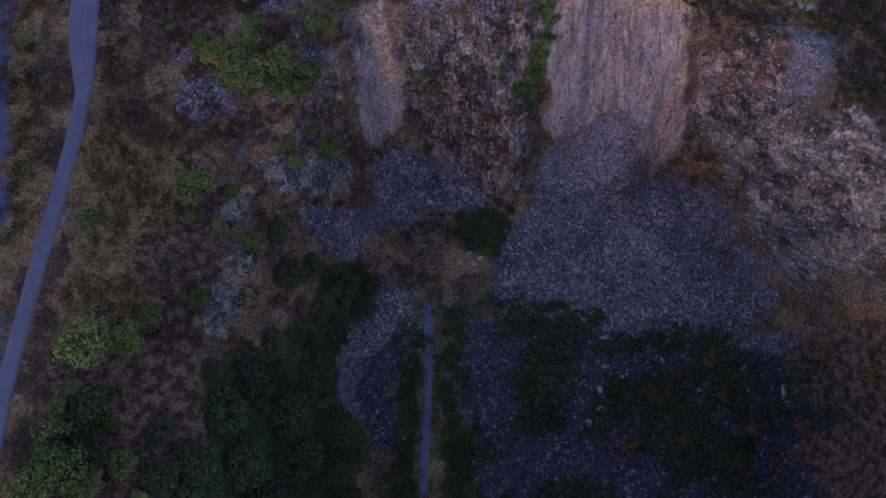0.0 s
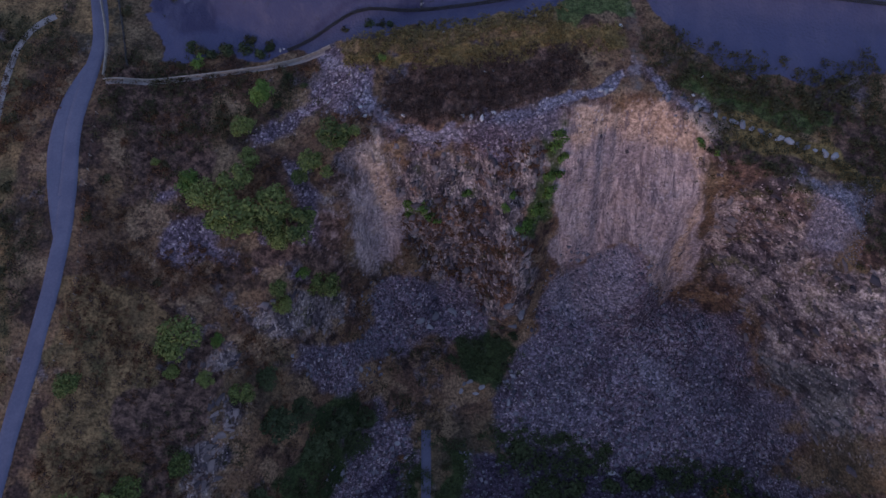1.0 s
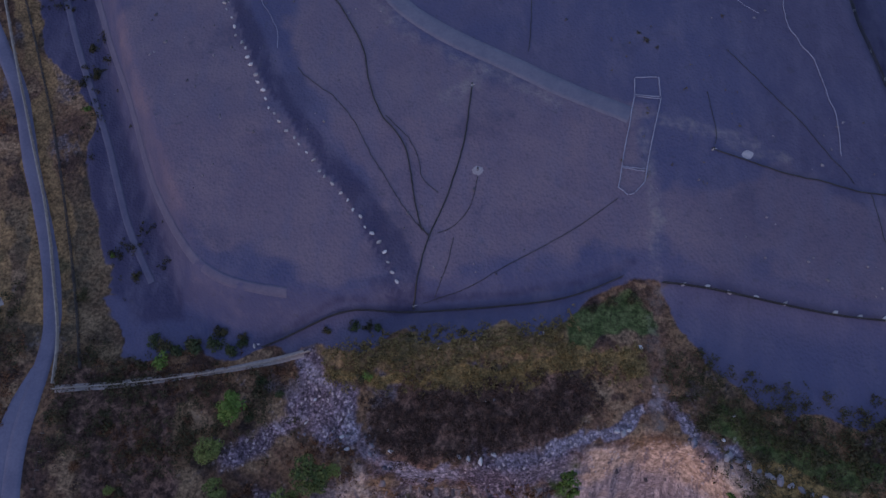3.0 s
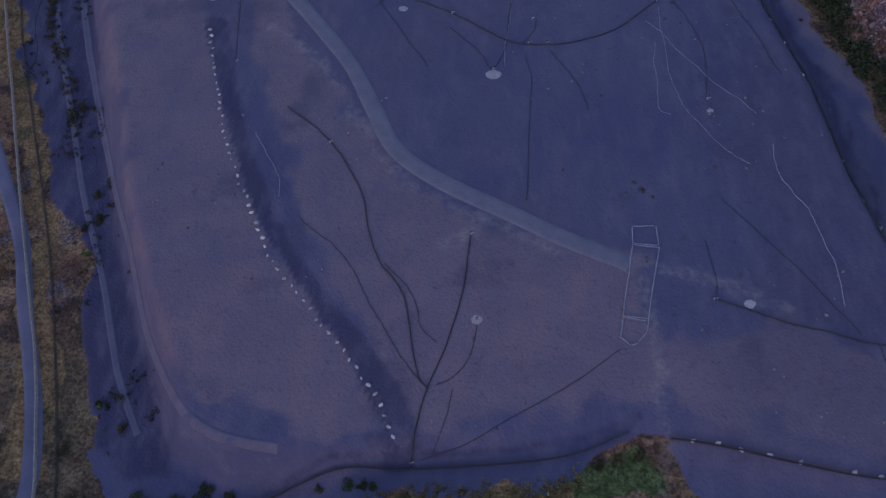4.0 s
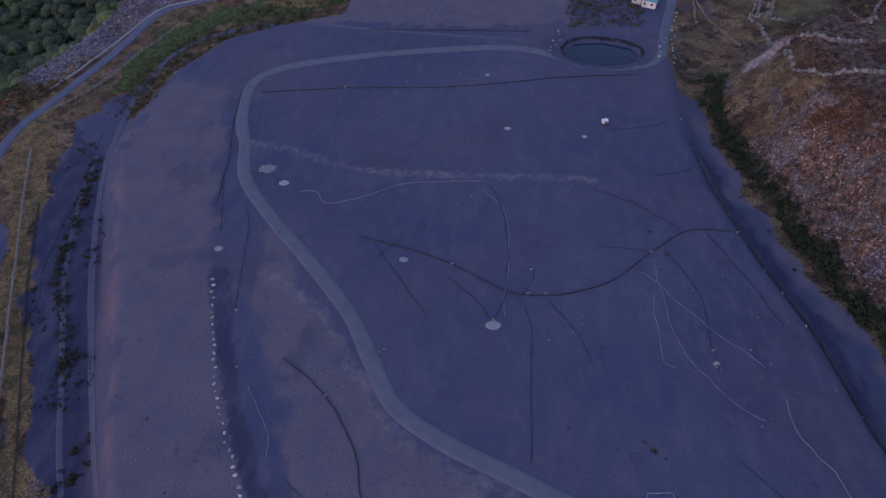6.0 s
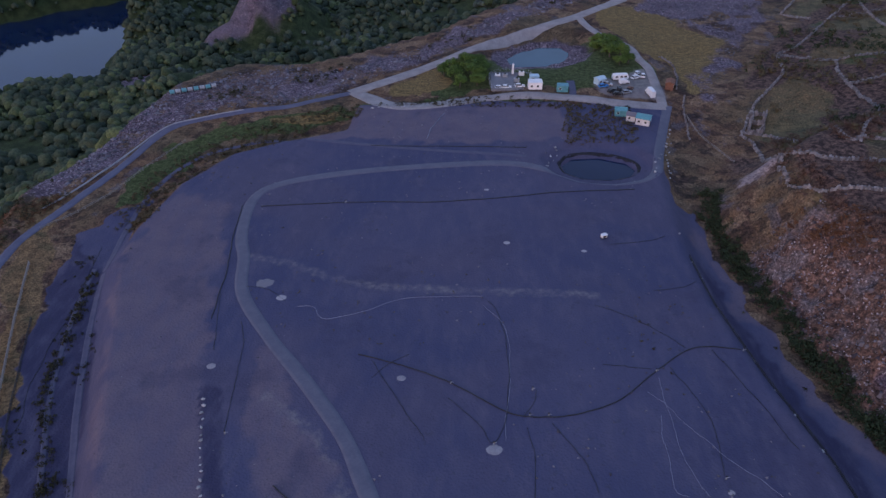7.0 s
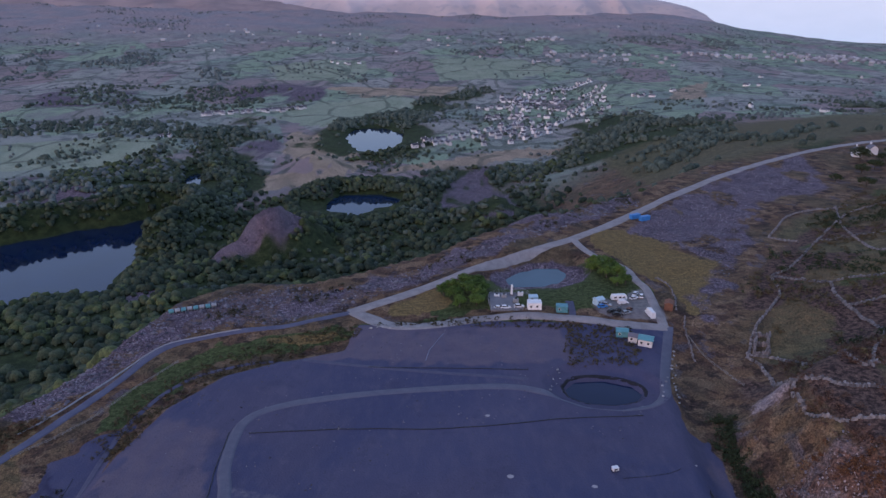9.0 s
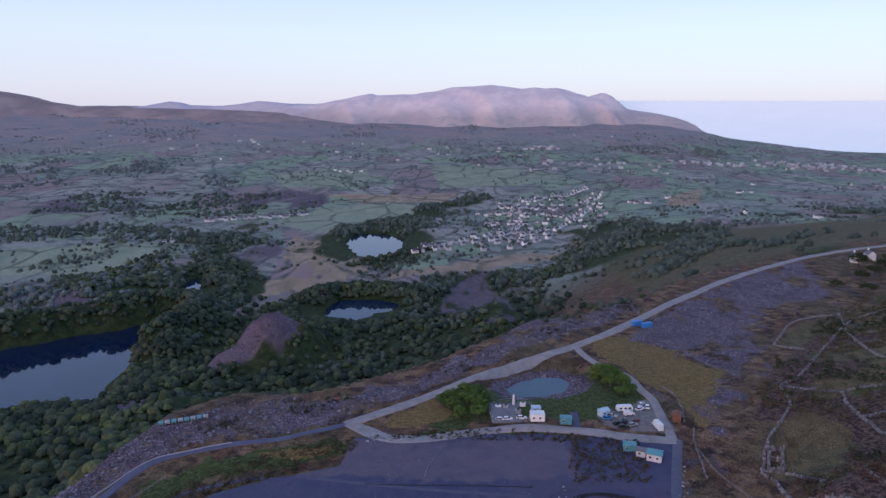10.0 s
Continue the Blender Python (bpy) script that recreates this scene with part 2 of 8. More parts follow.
    mud = s.mix(fac(loam, 1.5, 0.5), mud, tone((0.22, 0.14, 0.10), (0.50, 0.345, 0.255), s.noise(1.1, 6, 0.72), 0.36, 0.62))
    mud = s.mix(s.ramp(s.noise(1.0, 6, 0.78), 0.57, 0.64, 0, 0.8), mud, (0.055, 0.043, 0.05))
    mud = s.mix(s.ramp(s.noise(1, 5, 0.65, s.warped(s.grained(1.5, 9, 4, 6), 0.7, 1.0)), 0.53, 0.62, 0, 0.7), mud, tone((0.07, 0.054, 0.066), (0.17, 0.13, 0.14), streak))
    col = s.mix(fac(clay, 1.3, 0.24), col, mud)
    # broken slate, stone by stone: fines, cobbles and a few large pale blocks
    stone = s.grey(s.cells(0.3))
    cobble = s.warped(s.pos, 0.7, 0.35)
    lump = s.grey(s.cells(0.85, vector=cobble))
    rubble = s.mix(s.ramp(stone[0], 0.1, 0.95), (0.047, 0.034, 0.046), (0.192, 0.14, 0.163))
    rubble = s.mix(s.ramp(lump[0], 0.8, 0.97, 0, 0.8), rubble, (0.26, 0.215, 0.25))
    rubble = s.mix(s.ramp(lump[1], 0.8, 0.95, 0, 0.5), rubble, (0.034, 0.028, 0.04))
    rubble = s.mix(s.ramp(s.noise(3.6, 6, 0.7), 0.5, 0.64, 0, 0.55), rubble, (0.04, 0.033, 0.047))
    rubble = s.mix(s.ramp(mid, 0.38, 0.68, 0, 0.5), rubble, (0.11, 0.09, 0.125))
    rubble = s.mix(s.ramp(s.noise(11, 5, 0.6, s.warped(s.pos, 6, 8)), 0.5, 0.58, 0, 0.75), rubble, tone((0.031, 0.024, 0.035), (0.095, 0.071, 0.092), stone[2]))
    rubble = s.mix(s.ramp(s.noise(17, 4), 0.54, 0.64, 0, 0.6), rubble, tone((0.06, 0.052, 0.072), (0.14, 0.12, 0.148), stone[1]))
    rubble = s.mix(fac(pale, 0.8, 0.3), rubble, tone((0.10, 0.088, 0.118), (0.20, 0.172, 0.20), s.noise(0.5, 4, 0.7)))
    # darker quarry floor: its shade is put into the stone colour
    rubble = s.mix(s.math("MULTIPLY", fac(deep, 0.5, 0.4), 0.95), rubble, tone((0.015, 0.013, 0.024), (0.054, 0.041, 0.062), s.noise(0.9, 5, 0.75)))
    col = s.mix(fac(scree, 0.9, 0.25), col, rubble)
    # chips and shards over all the bare stone
    bare = s.math("MAXIMUM", scree, s.math("MAXIMUM", clay, rock), True)
    shard = s.grey(s.cells(0.42, vector=s.warped(s.pos, 0.5, 0.3)))
    gritty = s.math("SUBTRACT", bare, s.math("MULTIPLY", s.math("MAXIMUM", clay, rock), 0.5), True)
    col = s.mix(s.math("MULTIPLY", gritty, 0.75), col, s.ramp(shard[0], 0.0, 1.0, 0.45, 1.5), "MULTIPLY")
    pieces = s.math("MULTIPLY", s.math("SUBTRACT", 1.0, deep, True), s.ramp(shard[1], 0.94, 0.96, 0, 0.7))
    col = s.mix(s.math("MULTIPLY", bare, pieces), col, (0.36, 0.30, 0.30))
    fine = s.ramp(s.noise(0.6, 4, 0.8), 0.3, 0.7, 0.3, 1.75)
    col = s.mix(s.math("SUBTRACT", 0.9, s.math("MULTIPLY", clay, 0.6)), col, fine, "MULTIPLY")
    # rolled slate waste on the fill
    drag = s.noise(3.2, 4, 0.6, s.stretch(1.0, 0.35, 1, -12))
    fill = tone((0.060, 0.064, 0.114), (0.076, 0.075, 0.122), big, 0.38, 0.62)
    fill = s.mix(s.ramp(s.noise(55, 4, 0.6), 0.46, 0.6, 0, 0.6), fill, (0.088, 0.078, 0.112))
    fill = s.mix(fac(warm, 0.5, 0.3), fill, tone((0.118, 0.096, 0.124), (0.142, 0.113, 0.134), mid))
    # dark slate, and the corner falloff painted into the fill
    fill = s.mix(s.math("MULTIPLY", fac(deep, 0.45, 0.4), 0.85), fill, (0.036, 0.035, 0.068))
    fill = s.mix(s.ramp(drag, 0.4, 0.75, 0, 0.55), fill, (0.105, 0.098, 0.138))
    fill = s.mix(s.ramp(grain, 0.5, 0.75, 0, 0.45), fill, (0.06, 0.058, 0.085))
    fill = s.mix(s.ramp(small, 0.6, 0.74, 0, 0.35), fill, (0.05, 0.052, 0.06))
    fill = s.mix(s.ramp(s.noise(6, 6, 0.7, s.grained(1.0, 2.4, 14)), 0.56, 0.68, 0, 0.45), fill, (0.115, 0.104, 0.14))
    fill = s.mix(s.ramp(s.noise(19, 5, 0.66), 0.55, 0.66, 0, 0.4), fill, (0.047, 0.047, 0.08))
    fill = s.mix(1.0, fill, (0.95, 0.95, 1.03), "MULTIPLY")
    col = s.mix(fac(slate, 0.5), col, fill)
    path = tone((0.17, 0.155, 0.17), (0.25, 0.225, 0.22), small)
    col = s.mix(s.math("MULTIPLY", fac(track, 0.9, 0.3), 0.8), col, path)
    relief = s.math("ADD", s.math("MULTIPLY", small, 0.5), s.math("MULTIPLY", s.cells(0.55, "Distance"), 0.4))
    relief = s.math("ADD", relief, s.math("MULTIPLY", strata, s.math("MULTIPLY", rock, 1.6)))
    return s.done(col, relief, 0.7, 0.35)


def water_material(name, deep, spec=0.26):
    s = Shader(name, 0.05, spec=spec)
    s.bsdf.inputs["IOR"].default_value = 1.333
    return s.done(s.mix(s.ramp(s.noise(40), 0.3, 0.7), deep, tuple(v * 1.4 for v in deep)), s.noise(1.4, 4), 0.04, 0.05)


def leaf_material(name, dark, light, rough=0.7):
    s = Shader(name, rough, spec=0.2)
    f = s.math("ADD", s.math("MULTIPLY", s.random(), 0.35), s.math("MULTIPLY", s.island(), 0.45))
    f = s.math("ADD", f, s.math("MULTIPLY", s.noise(2.5), 0.3))
    return s.done(s.mix(s.ramp(f, 0.2, 0.85), dark, light))


GROUND = ground_material()
LAKE_WATER = water_material("lake_water", (0.007, 0.018, 0.042), 0.5)
LINED_WATER = water_material("lined_pond_water", (0.008, 0.016, 0.045), 0.3)
DEEP_WATER = water_material("deep_lake_water", (0.004, 0.012, 0.038), 0.66)
POND_WATER = water_material("pond_water", (0.05, 0.085, 0.11))
LEAF = leaf_material("broad_leaves", (0.03, 0.048, 0.014), (0.15, 0.178, 0.05))
LEAF_BRIGHT = leaf_material("spring_leaves", (0.035, 0.07, 0.014), (0.11, 0.175, 0.036))
LEAF_DARK = leaf_material("dark_leaves", (0.016, 0.026, 0.011), (0.05, 0.066, 0.028))
MOOR = leaf_material("moor_grass", (0.04, 0.036, 0.02), (0.105, 0.085, 0.045))
GORSE = leaf_material("gorse", (0.016, 0.018, 0.009), (0.058, 0.052, 0.024))
def crown_material(name, dark, light):
    """Foliage seen from far off: tone by tree, and leafy mottling with dark gaps."""
    m = Shader(name, 0.8, spec=0.1)
    f = m.math("ADD", m.math("MULTIPLY", m.island(), 0.5), m.math("MULTIPLY", m.noise(26, 3), 0.5))
    c = m.mix(m.ramp(f, 0.25, 0.75), dark, light)
    leafy = m.noise(1.3, 4, 0.75)
    return m.done(m.mix(1.0, c, m.mix(m.ramp(leafy, 0.36, 0.62), (0.58, 0.6, 0.64), (1.2, 1.2, 1.1)), "MULTIPLY"), leafy, 0.3, 0.8)


WOOD_LEAF = crown_material("wood_leaves", (0.026, 0.04, 0.03), (0.072, 0.09, 0.055))
WOOD_LIGHT = crown_material("light_wood_leaves", (0.045, 0.062, 0.03), (0.105, 0.13, 0.062))
BRACKEN = leaf_material("dead_bracken", (0.05, 0.026, 0.016), (0.18, 0.085, 0.042))
HEATHER = leaf_material("heather_tufts", (0.035, 0.022, 0.019), (0.13, 0.08, 0.06))
RUSH = leaf_material("dry_rush", (0.07, 0.055, 0.022), (0.2, 0.15, 0.06))
BARK = plain("bark", (0.05, 0.042, 0.035), (0.11, 0.095, 0.08), 0.5)
STONE = plain("slate_block", (0.11, 0.105, 0.12), (0.26, 0.25, 0.27), 0.8, spread_by="object")
PALE_STONE = plain("pale_boulder", (0.22, 0.215, 0.23), (0.42, 0.41, 0.42), 0.8, spread_by="object")
RUBBLE = plain("loose_slate", (0.05, 0.048, 0.066), (0.18, 0.17, 0.2), 0.7, spread_by="island")
SPLINTER = plain("split_rock", (0.045, 0.037, 0.045), (0.2, 0.158, 0.155), 3.5, grain=0.3, spread_by="island")
WALLING = plain("dry_stone", (0.10, 0.095, 0.10), (0.25, 0.235, 0.24), 0.7, spread_by="island")
TARMAC = plain("worn_asphalt", (0.07, 0.073, 0.12), (0.108, 0.11, 0.162), 5, grain=0.4)
DIRT = plain("gravel_track", (0.20, 0.178, 0.18), (0.32, 0.285, 0.28), 4, grain=0.5)
FILL_TRACK = plain("fill_track", (0.088, 0.09, 0.13), (0.122, 0.12, 0.158), 3, grain=0.5)
PIPE = plain("black_pipe", (0.014, 0.014, 0.016), (0.03, 0.03, 0.034), 2, 0.5)
ROPE = plain("white_cable", (0.15, 0.155, 0.22), (0.25, 0.26, 0.33), 2)
TIMBER = plain("grey_timber", (0.15, 0.135, 0.125), (0.30, 0.275, 0.25), 0.6)
WHITE = plain("white_paint", (0.62, 0.62, 0.64), (0.8, 0.8, 0.8), 2, 0.5)
RENDERED = plain("white_render", (0.5, 0.49, 0.5), (0.86, 0.84, 0.82), 3, spread_by="object")
# distant foliage: haze put into the leaf colours, more in the second
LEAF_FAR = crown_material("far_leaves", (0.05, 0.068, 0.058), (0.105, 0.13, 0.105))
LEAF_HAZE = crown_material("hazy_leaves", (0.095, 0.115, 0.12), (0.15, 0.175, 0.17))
ROOF = plain("slate_roof", (0.06, 0.056, 0.075), (0.15, 0.14, 0.165), 2, 0.6, spread_by="object")
STEEL = plain("galvanised", (0.25, 0.26, 0.28), (0.42, 0.43, 0.45), 1.5, 0.45, 0.4)
BLUE = plain("blue_paint", (0.03, 0.16, 0.42), (0.06, 0.25, 0.58), 1.5, 0.5)
TEAL = plain("teal_sheet", (0.06, 0.2, 0.24), (0.12, 0.32, 0.36), 1.5, 0.5)
PALE_BLUE = plain("pale_blue_sheet", (0.3, 0.45, 0.55), (0.45, 0.6, 0.68), 1.5, 0.5)
RUST = plain("rusty_sheet", (0.12, 0.055, 0.035), (0.25, 0.12, 0.08), 1.2)
DARK = plain("dark_gloss", (0.012, 0.013, 0.016), (0.03, 0.03, 0.035), 1, 0.25)
RUBBER = plain("rubber", (0.015, 0.015, 0.016), (0.035, 0.035, 0.035), 0.4)
CONCRETE = plain("concrete", (0.13, 0.13, 0.15), (0.2, 0.2, 0.22), 3, grain=0.4)

# ---- the lie of the land ----
def lattice(ix, iy, seed):
    n = (ix.astype(np.int64) * 374761393 + iy.astype(np.int64) * 668265263 + seed * 974634777) & 0xFFFFFFFF
    n = ((n ^ (n >> 13)) * 1274126177) & 0xFFFFFFFF
    return ((n ^ (n >> 16)) & 0xFFFF) / 65535.0


def vnoise(x, y, size, seed=0):
    """Smooth noise from -1 to 1 with lumps of that size in metres."""
    u, v = x / size, y / size
    ix, iy = np.floor(u), np.floor(v)
    fx, fy = u - ix, v - iy
    fx, fy = fx * fx * (3 - 2 * fx), fy * fy * (3 - 2 * fy)
    a, b = lattice(ix, iy, seed), lattice(ix + 1, iy, seed)
    c, d = lattice(ix, iy + 1, seed), lattice(ix + 1, iy + 1, seed)
    return 2 * ((a + (b - a) * fx) * (1 - fy) + (c + (d - c) * fx) * fy) - 1


def fbm(x, y, size, octaves=4, seed=0):
    total, amp = 0, 0.55
    for k in range(octaves):
        total, size, amp = total + amp * vnoise(x + 31.7 * k, y - 17.3 * k, size, seed + k), size * 0.47, amp * 0.52
    return total


def smooth(t):
    t = np.clip(t, 0, 1)
    return t * t * (3 - 2 * t)


def signed(x, y, poly):
    """Distance to a closed outline, negative inside."""
    best, inside = np.full(np.shape(x), 1e12), np.zeros(np.shape(x), bool)
    for (ax, ay), (bx, by) in zip(poly, poly[1:] + poly[:1]):
        ex, ey, px, py = bx - ax, by - ay, x - ax, y - ay
        k = np.clip((px * ex + py * ey) / (ex * ex + ey * ey + 1e-9), 0, 1)
        best = np.minimum(best, (px - k * ex) ** 2 + (py - k * ey) ** 2)
        inside ^= ((ay > y) != (by > y)) & (px < (y - ay) * ex / (ey if ey else 1e-9))
    return np.where(inside, -1, 1) * np.sqrt(best)


def along(x, y, line):
    """Distance to an open line."""
    best = np.full(np.shape(x), 1e12)
    for (ax, ay), (bx, by) in zip(line, line[1:]):
        ex, ey, px, py = bx - ax, by - ay, x - ax, y - ay
        k = np.clip((px * ex + py * ey) / (ex * ex + ey * ey + 1e-9), 0, 1)
        best = np.minimum(best, (px - k * ex) ** 2 + (py - k * ey) ** 2)
    return np.sqrt(best)


LAND = [(-97, 260), (-88, 235), (-79, 208), (-64, 164), (-51, 134), (-45, 120), (-36, 116), (-19, 115), (33, 121), (75, 114), (120, 112),
        (120, 140), (84, 157), (80, 172), (77, 195), (72, 215), (67, 242), (66, 262), (68, 290), (70, 320), (80, 357), (24, 362), (-38, 362),
        (-41, 342), (-65, 333), (-79, 325), (-91, 305), (-96, 279)]
# the near end, out of view, is closed off to shade the quarry floor
RIM = [(-40, -52), (-46, -20), (-46, 0), (-44, 30), (-42, 48), (-34, 58), (-26, 72), (-18, 84), (-12, 90), (-8, 91), (12, 89), (25, 93), (34, 96),
       (43, 93), (50, 83), (60, 79), (70, 74), (76, 62), (80, 48), (84, 30), (86, 0), (80, -40), (40, -56)]
HILL = [(140, 120), (112, 165), (98, 190), (89, 212), (84, 240), (79, 262), (77, 285), (84, 310), (92, 340), (112, 385), (140, 430),
        (190, 490), (330, 640), (900, 760), (900, 100)]
PLATEAU = [(-110, -1500), (-112, 0), (-108, 100), (-118, 200), (-137, 270), (-144, 300), (-137, 320), (-124, 358), (-117, 382), (-95, 404),
           (-64, 404), (-31, 431), (27, 479), (62, 504), (102, 539), (215, 660), (279, 704), (391, 765), (700, 900), (1600, 1000), (1600, -1500)]
WATER = -150.0
LAKE = [(-620, 640), (-625, 720), (-610, 780), (-560, 805), (-502, 828), (-478, 851), (-444, 883), (-412, 898), (-383, 932), (-357, 944), (-341, 918), (-341, 888), (-349, 862), (-352, 820), (-337, 785), (-339, 741), (-331, 714),
        (-337, 694), (-368, 698), (-388, 687), (-400, 674), (-456, 642), (-520, 610)]
POND = [(-455, 1057), (-450, 1078), (-404, 1086), (-418, 1142), (-404, 1163), (-378, 1085), (-380, 1053), (-401, 1033)]
POOL = [(-180, 982), (-179, 1007), (-168, 1036), (-122, 1046), (-77, 1027), (-86, 997), (-107, 976), (-124, 952), (-153, 956), (-172, 962)]
TARN = [(-229, 1451), (-216, 1515), (-190, 1540), (-148, 1526), (-116, 1472), (-110, 1390), (-128, 1330), (-159, 1301), (-188, 1328), (-210, 1387)]
LAKES = (LAKE, POND, POOL, TARN)
SITE_POND = [(20.9, 413), (27.2, 421.5), (37, 427.5), (47.7, 428), (52, 420.4), (47.5, 410.7), (36.8, 404.3), (24.5, 403.4)]
LOW_POND = [(35.4, 315.7), (39.8, 321), (49.5, 322), (58.6, 318.5), (61.2, 313.3), (58.3, 308.5), (50.8, 305.8), (41.7, 306.5), (36.6, 310.1)]


def fill_top(x, y):
    z = 0.3 - 0.035 * np.maximum(0, 30 - x) - 0.03 * np.maximum(0, y - 150)
    z = z - np.maximum(0, 150 - y) * (0.09 - 0.06 * smooth((x - 20) / 30))
    return np.maximum(z, -9) + 0.25 * fbm(x, y, 30, 3, 5)


def height(x, y):
    x, y = np.asarray(x, float), np.asarray(y, float)
    right = smooth((x + 20) / 50)
    z = -12.5 + (9.3 * right) * smooth((165 - y) / 50) + 4.5 * right * smooth((y - 150) / 60) + 3.0 * smooth((y - 325) / 40)
    z = z + 3.0 * smooth((-58 - x) / 8) * smooth((130 - y) / 40)
    z = z - 7.0 * smooth((x + 66) / 24) * smooth((80 - y) / 40) * (1 - right)
    z = z + 5.5 * smooth((x + 32) / 18) * smooth((120 - y) / 12) * smooth((y - 60) / 20) * (1 - right)
    z = z + 0.5 * fbm(x, y, 14, 4, 3)
    d = signed(x, y, LAND)
    z = z + (fill_top(x, y) - z) * smooth((5 - d) / 9)
    # berm between the quarry's lip and the fill
    z = z + 1.4 * np.exp(-((y - 108 - 0.1 * x) / 4.5) ** 2) * smooth((x + 24) / 8) * smooth((36 - x) / 8)
    # rocky hill beside the fill
    d = -signed(x, y, HILL) + 3.5 * fbm(x, y, 16, 4, 8)
    run = 26 + 90 * smooth((y - 290) / 60)
    face = smooth(d / run)
    z = z + 22 * face + 0.02 * np.maximum(0, d) * smooth((y - 200) / 50) * smooth((600 - d) / 300)
    z = z + (1.6 * fbm(x, y, 6, 3, 21) + 1.2 * (1 - 2 * np.abs(vnoise(x, y, 4, 22))) + 0.5 * vnoise(x, y, 1.4, 23)) * smooth(d / 4) * smooth((run + 4 - d) / 10) * smooth((300 - y) / 20)
    # the drop to the valley
    d = np.maximum(0, signed(x, y, PLATEAU) + 5 * fbm(x, y, 40, 3, 12))
    r = np.hypot(x, y - 120)
    bearing = np.degrees(np.arctan2(x, y - 120))
    top = np.interp(bearing, [-40, -33.6, -26.6, -18.6, -10, -1.6, 5.9, 12.5, 16.7, 20.8, 24.6, 30.5, 45], [15, 27, 47, 48, 38, 24, 29, 30, -6, -64, -99, -131, -150])
    floor = -147 + (top + 147) * np.clip((r - 1700) / 3000, 0, 1.2) ** 1.25
    floor = floor + smooth((r - 500) / 600) * (11 * fbm(x, y, 330, 3, 31) + 3 * fbm(x, y, 60, 3, 32))
    fall = 150 + 500 * smooth((x - 60) / 400)
    drop = np.minimum(1, (1 - np.exp(-d / fall)) / 0.93)
    z = z + (floor - z) * drop
    z = z + 7 * fbm(x, y, 90, 4, 41) * smooth((d - 15) / 120) * smooth((900 - r) / 300)
    # spoil heaps in the wood
    for cx, cy, size, tall in ((-192, 824, 52, 50), (-222, 796, 46, 24), (-236, 778, 30, 10), (-230, 640, 38, 14), (40, 900, 60, 22), (75, 800, 45, 15), (-420, 1000, 60, 30), (-500, 1010, 55, 24), (-230, 1180, 70, 26)):
        z = z + tall * np.maximum(0, 1 - np.hypot((x - cx) / size, (y - cy) / (size * 1.2)) - 0.3 * fbm(x, y, 40, 4, 47)) * smooth(d / 40)
    # waters
    for lake, tall in zip(LAKES, (27, 5, 9, 2)):
        e = signed(x, y, lake) + 5 * fbm(x, y, 28, 3, 51)
        cy = sum(p[1] for p in lake) / len(lake)
        bank = WATER + 2 + np.clip(e, 0, 60) * 0.12 + tall * smooth(e / 14) * smooth((y - cy) / 60 + 0.3)
        z = z + (bank - z) * smooth((75 - e) / 60)
        z = np.where(e < 0, np.minimum(z, WATER - 0.4 + e * 0.4), z)
    e = signed(x, y, SITE_POND)
    z = z + (-9.2 - z) * smooth((14 - e) / 8) - 2.5 * smooth((1.5 - e) / 4)
    e = signed(x, y, LOW_POND)
    z = z + (-6.6 - z) * smooth((8 - e) / 5) - 2.4 * smooth((1.2 - e) / 3)
    # quarry
    d = -signed(x, y, RIM)
    wide = 22 + 6 * smooth((x + 25) / 20) - 13 * smooth((x - 40) / 14)
    jag = 2.6 * fbm(x, y, 13, 4, 61)
    d = d + jag * smooth(d / 4) - 7 * np.exp(-((x - 14) / 5) ** 2 - ((y - 66) / 10) ** 2)
    d = d + 8 * np.exp(-((x + 15) / 7) ** 2) * smooth((y - 46) / 12) * smooth(d / 12)
    t = np.clip(d / wide, 0, 1.3)
    floor = -45.5 - 0.2 * np.maximum(0, 58 - y) + 0.6 * fbm(x, y, 9, 4, 63)
    floor = np.maximum(floor, -58 + 0.5 * fbm(x, y, 9, 3, 64)) + 10 * smooth((-14 - x) / 16) * smooth((60 - y) / 20)
    part_way = np.clip(t, 0, 1) ** 1.1
    part_way = part_way - 0.25 * np.clip(part_way - 0.85, 0, 1)
    part_way = np.where(t > 1, 1, part_way / (1 - 0.0375))
    part_way = np.minimum(part_way, 1)
    ridge = lambda size, seed, u, v: 1 - 2 * np.abs(vnoise(u, v, size, seed))
    u, v = x * 0.9 + y * 0.45, (y - x * 0.5) * 0.42
    rough = 1.5 * ridge(7, 66, u, v) + 1.1 * ridge(3.1, 67, u, v) + 0.6 * ridge(1.5, 68, x, y * 0.6) + 0.35 * vnoise(x, y, 0.9, 69)
    chute = np.clip(np.exp(-((x - 33) / 7) ** 2) + np.exp(-((x + 13) / 4) ** 2), 0, 1)
    runnel = 0.8 * ridge(3.4, 70, x + 0.15 * y, y * 0.12) + 0.4 * ridge(1.5, 71, x - 0.1 * y, y * 0.15)
    rough = (rough * (1 - 0.85 * chute) + runnel * chute) * smooth(t * 4) * smooth((1.1 - t) * 5)
    rough = rough * (1 - 0.6 * smooth((-14 - x) / 10))
    # unseen rise behind the quarry, added to block low sun and sky
    z = z + 18 * smooth((-38 - y) / 30) * smooth((y + 500) / 200) * smooth((x + 90) / 40)
    z = np.where(d > 0, z + (floor - z) * part_way + rough, z)
    return z


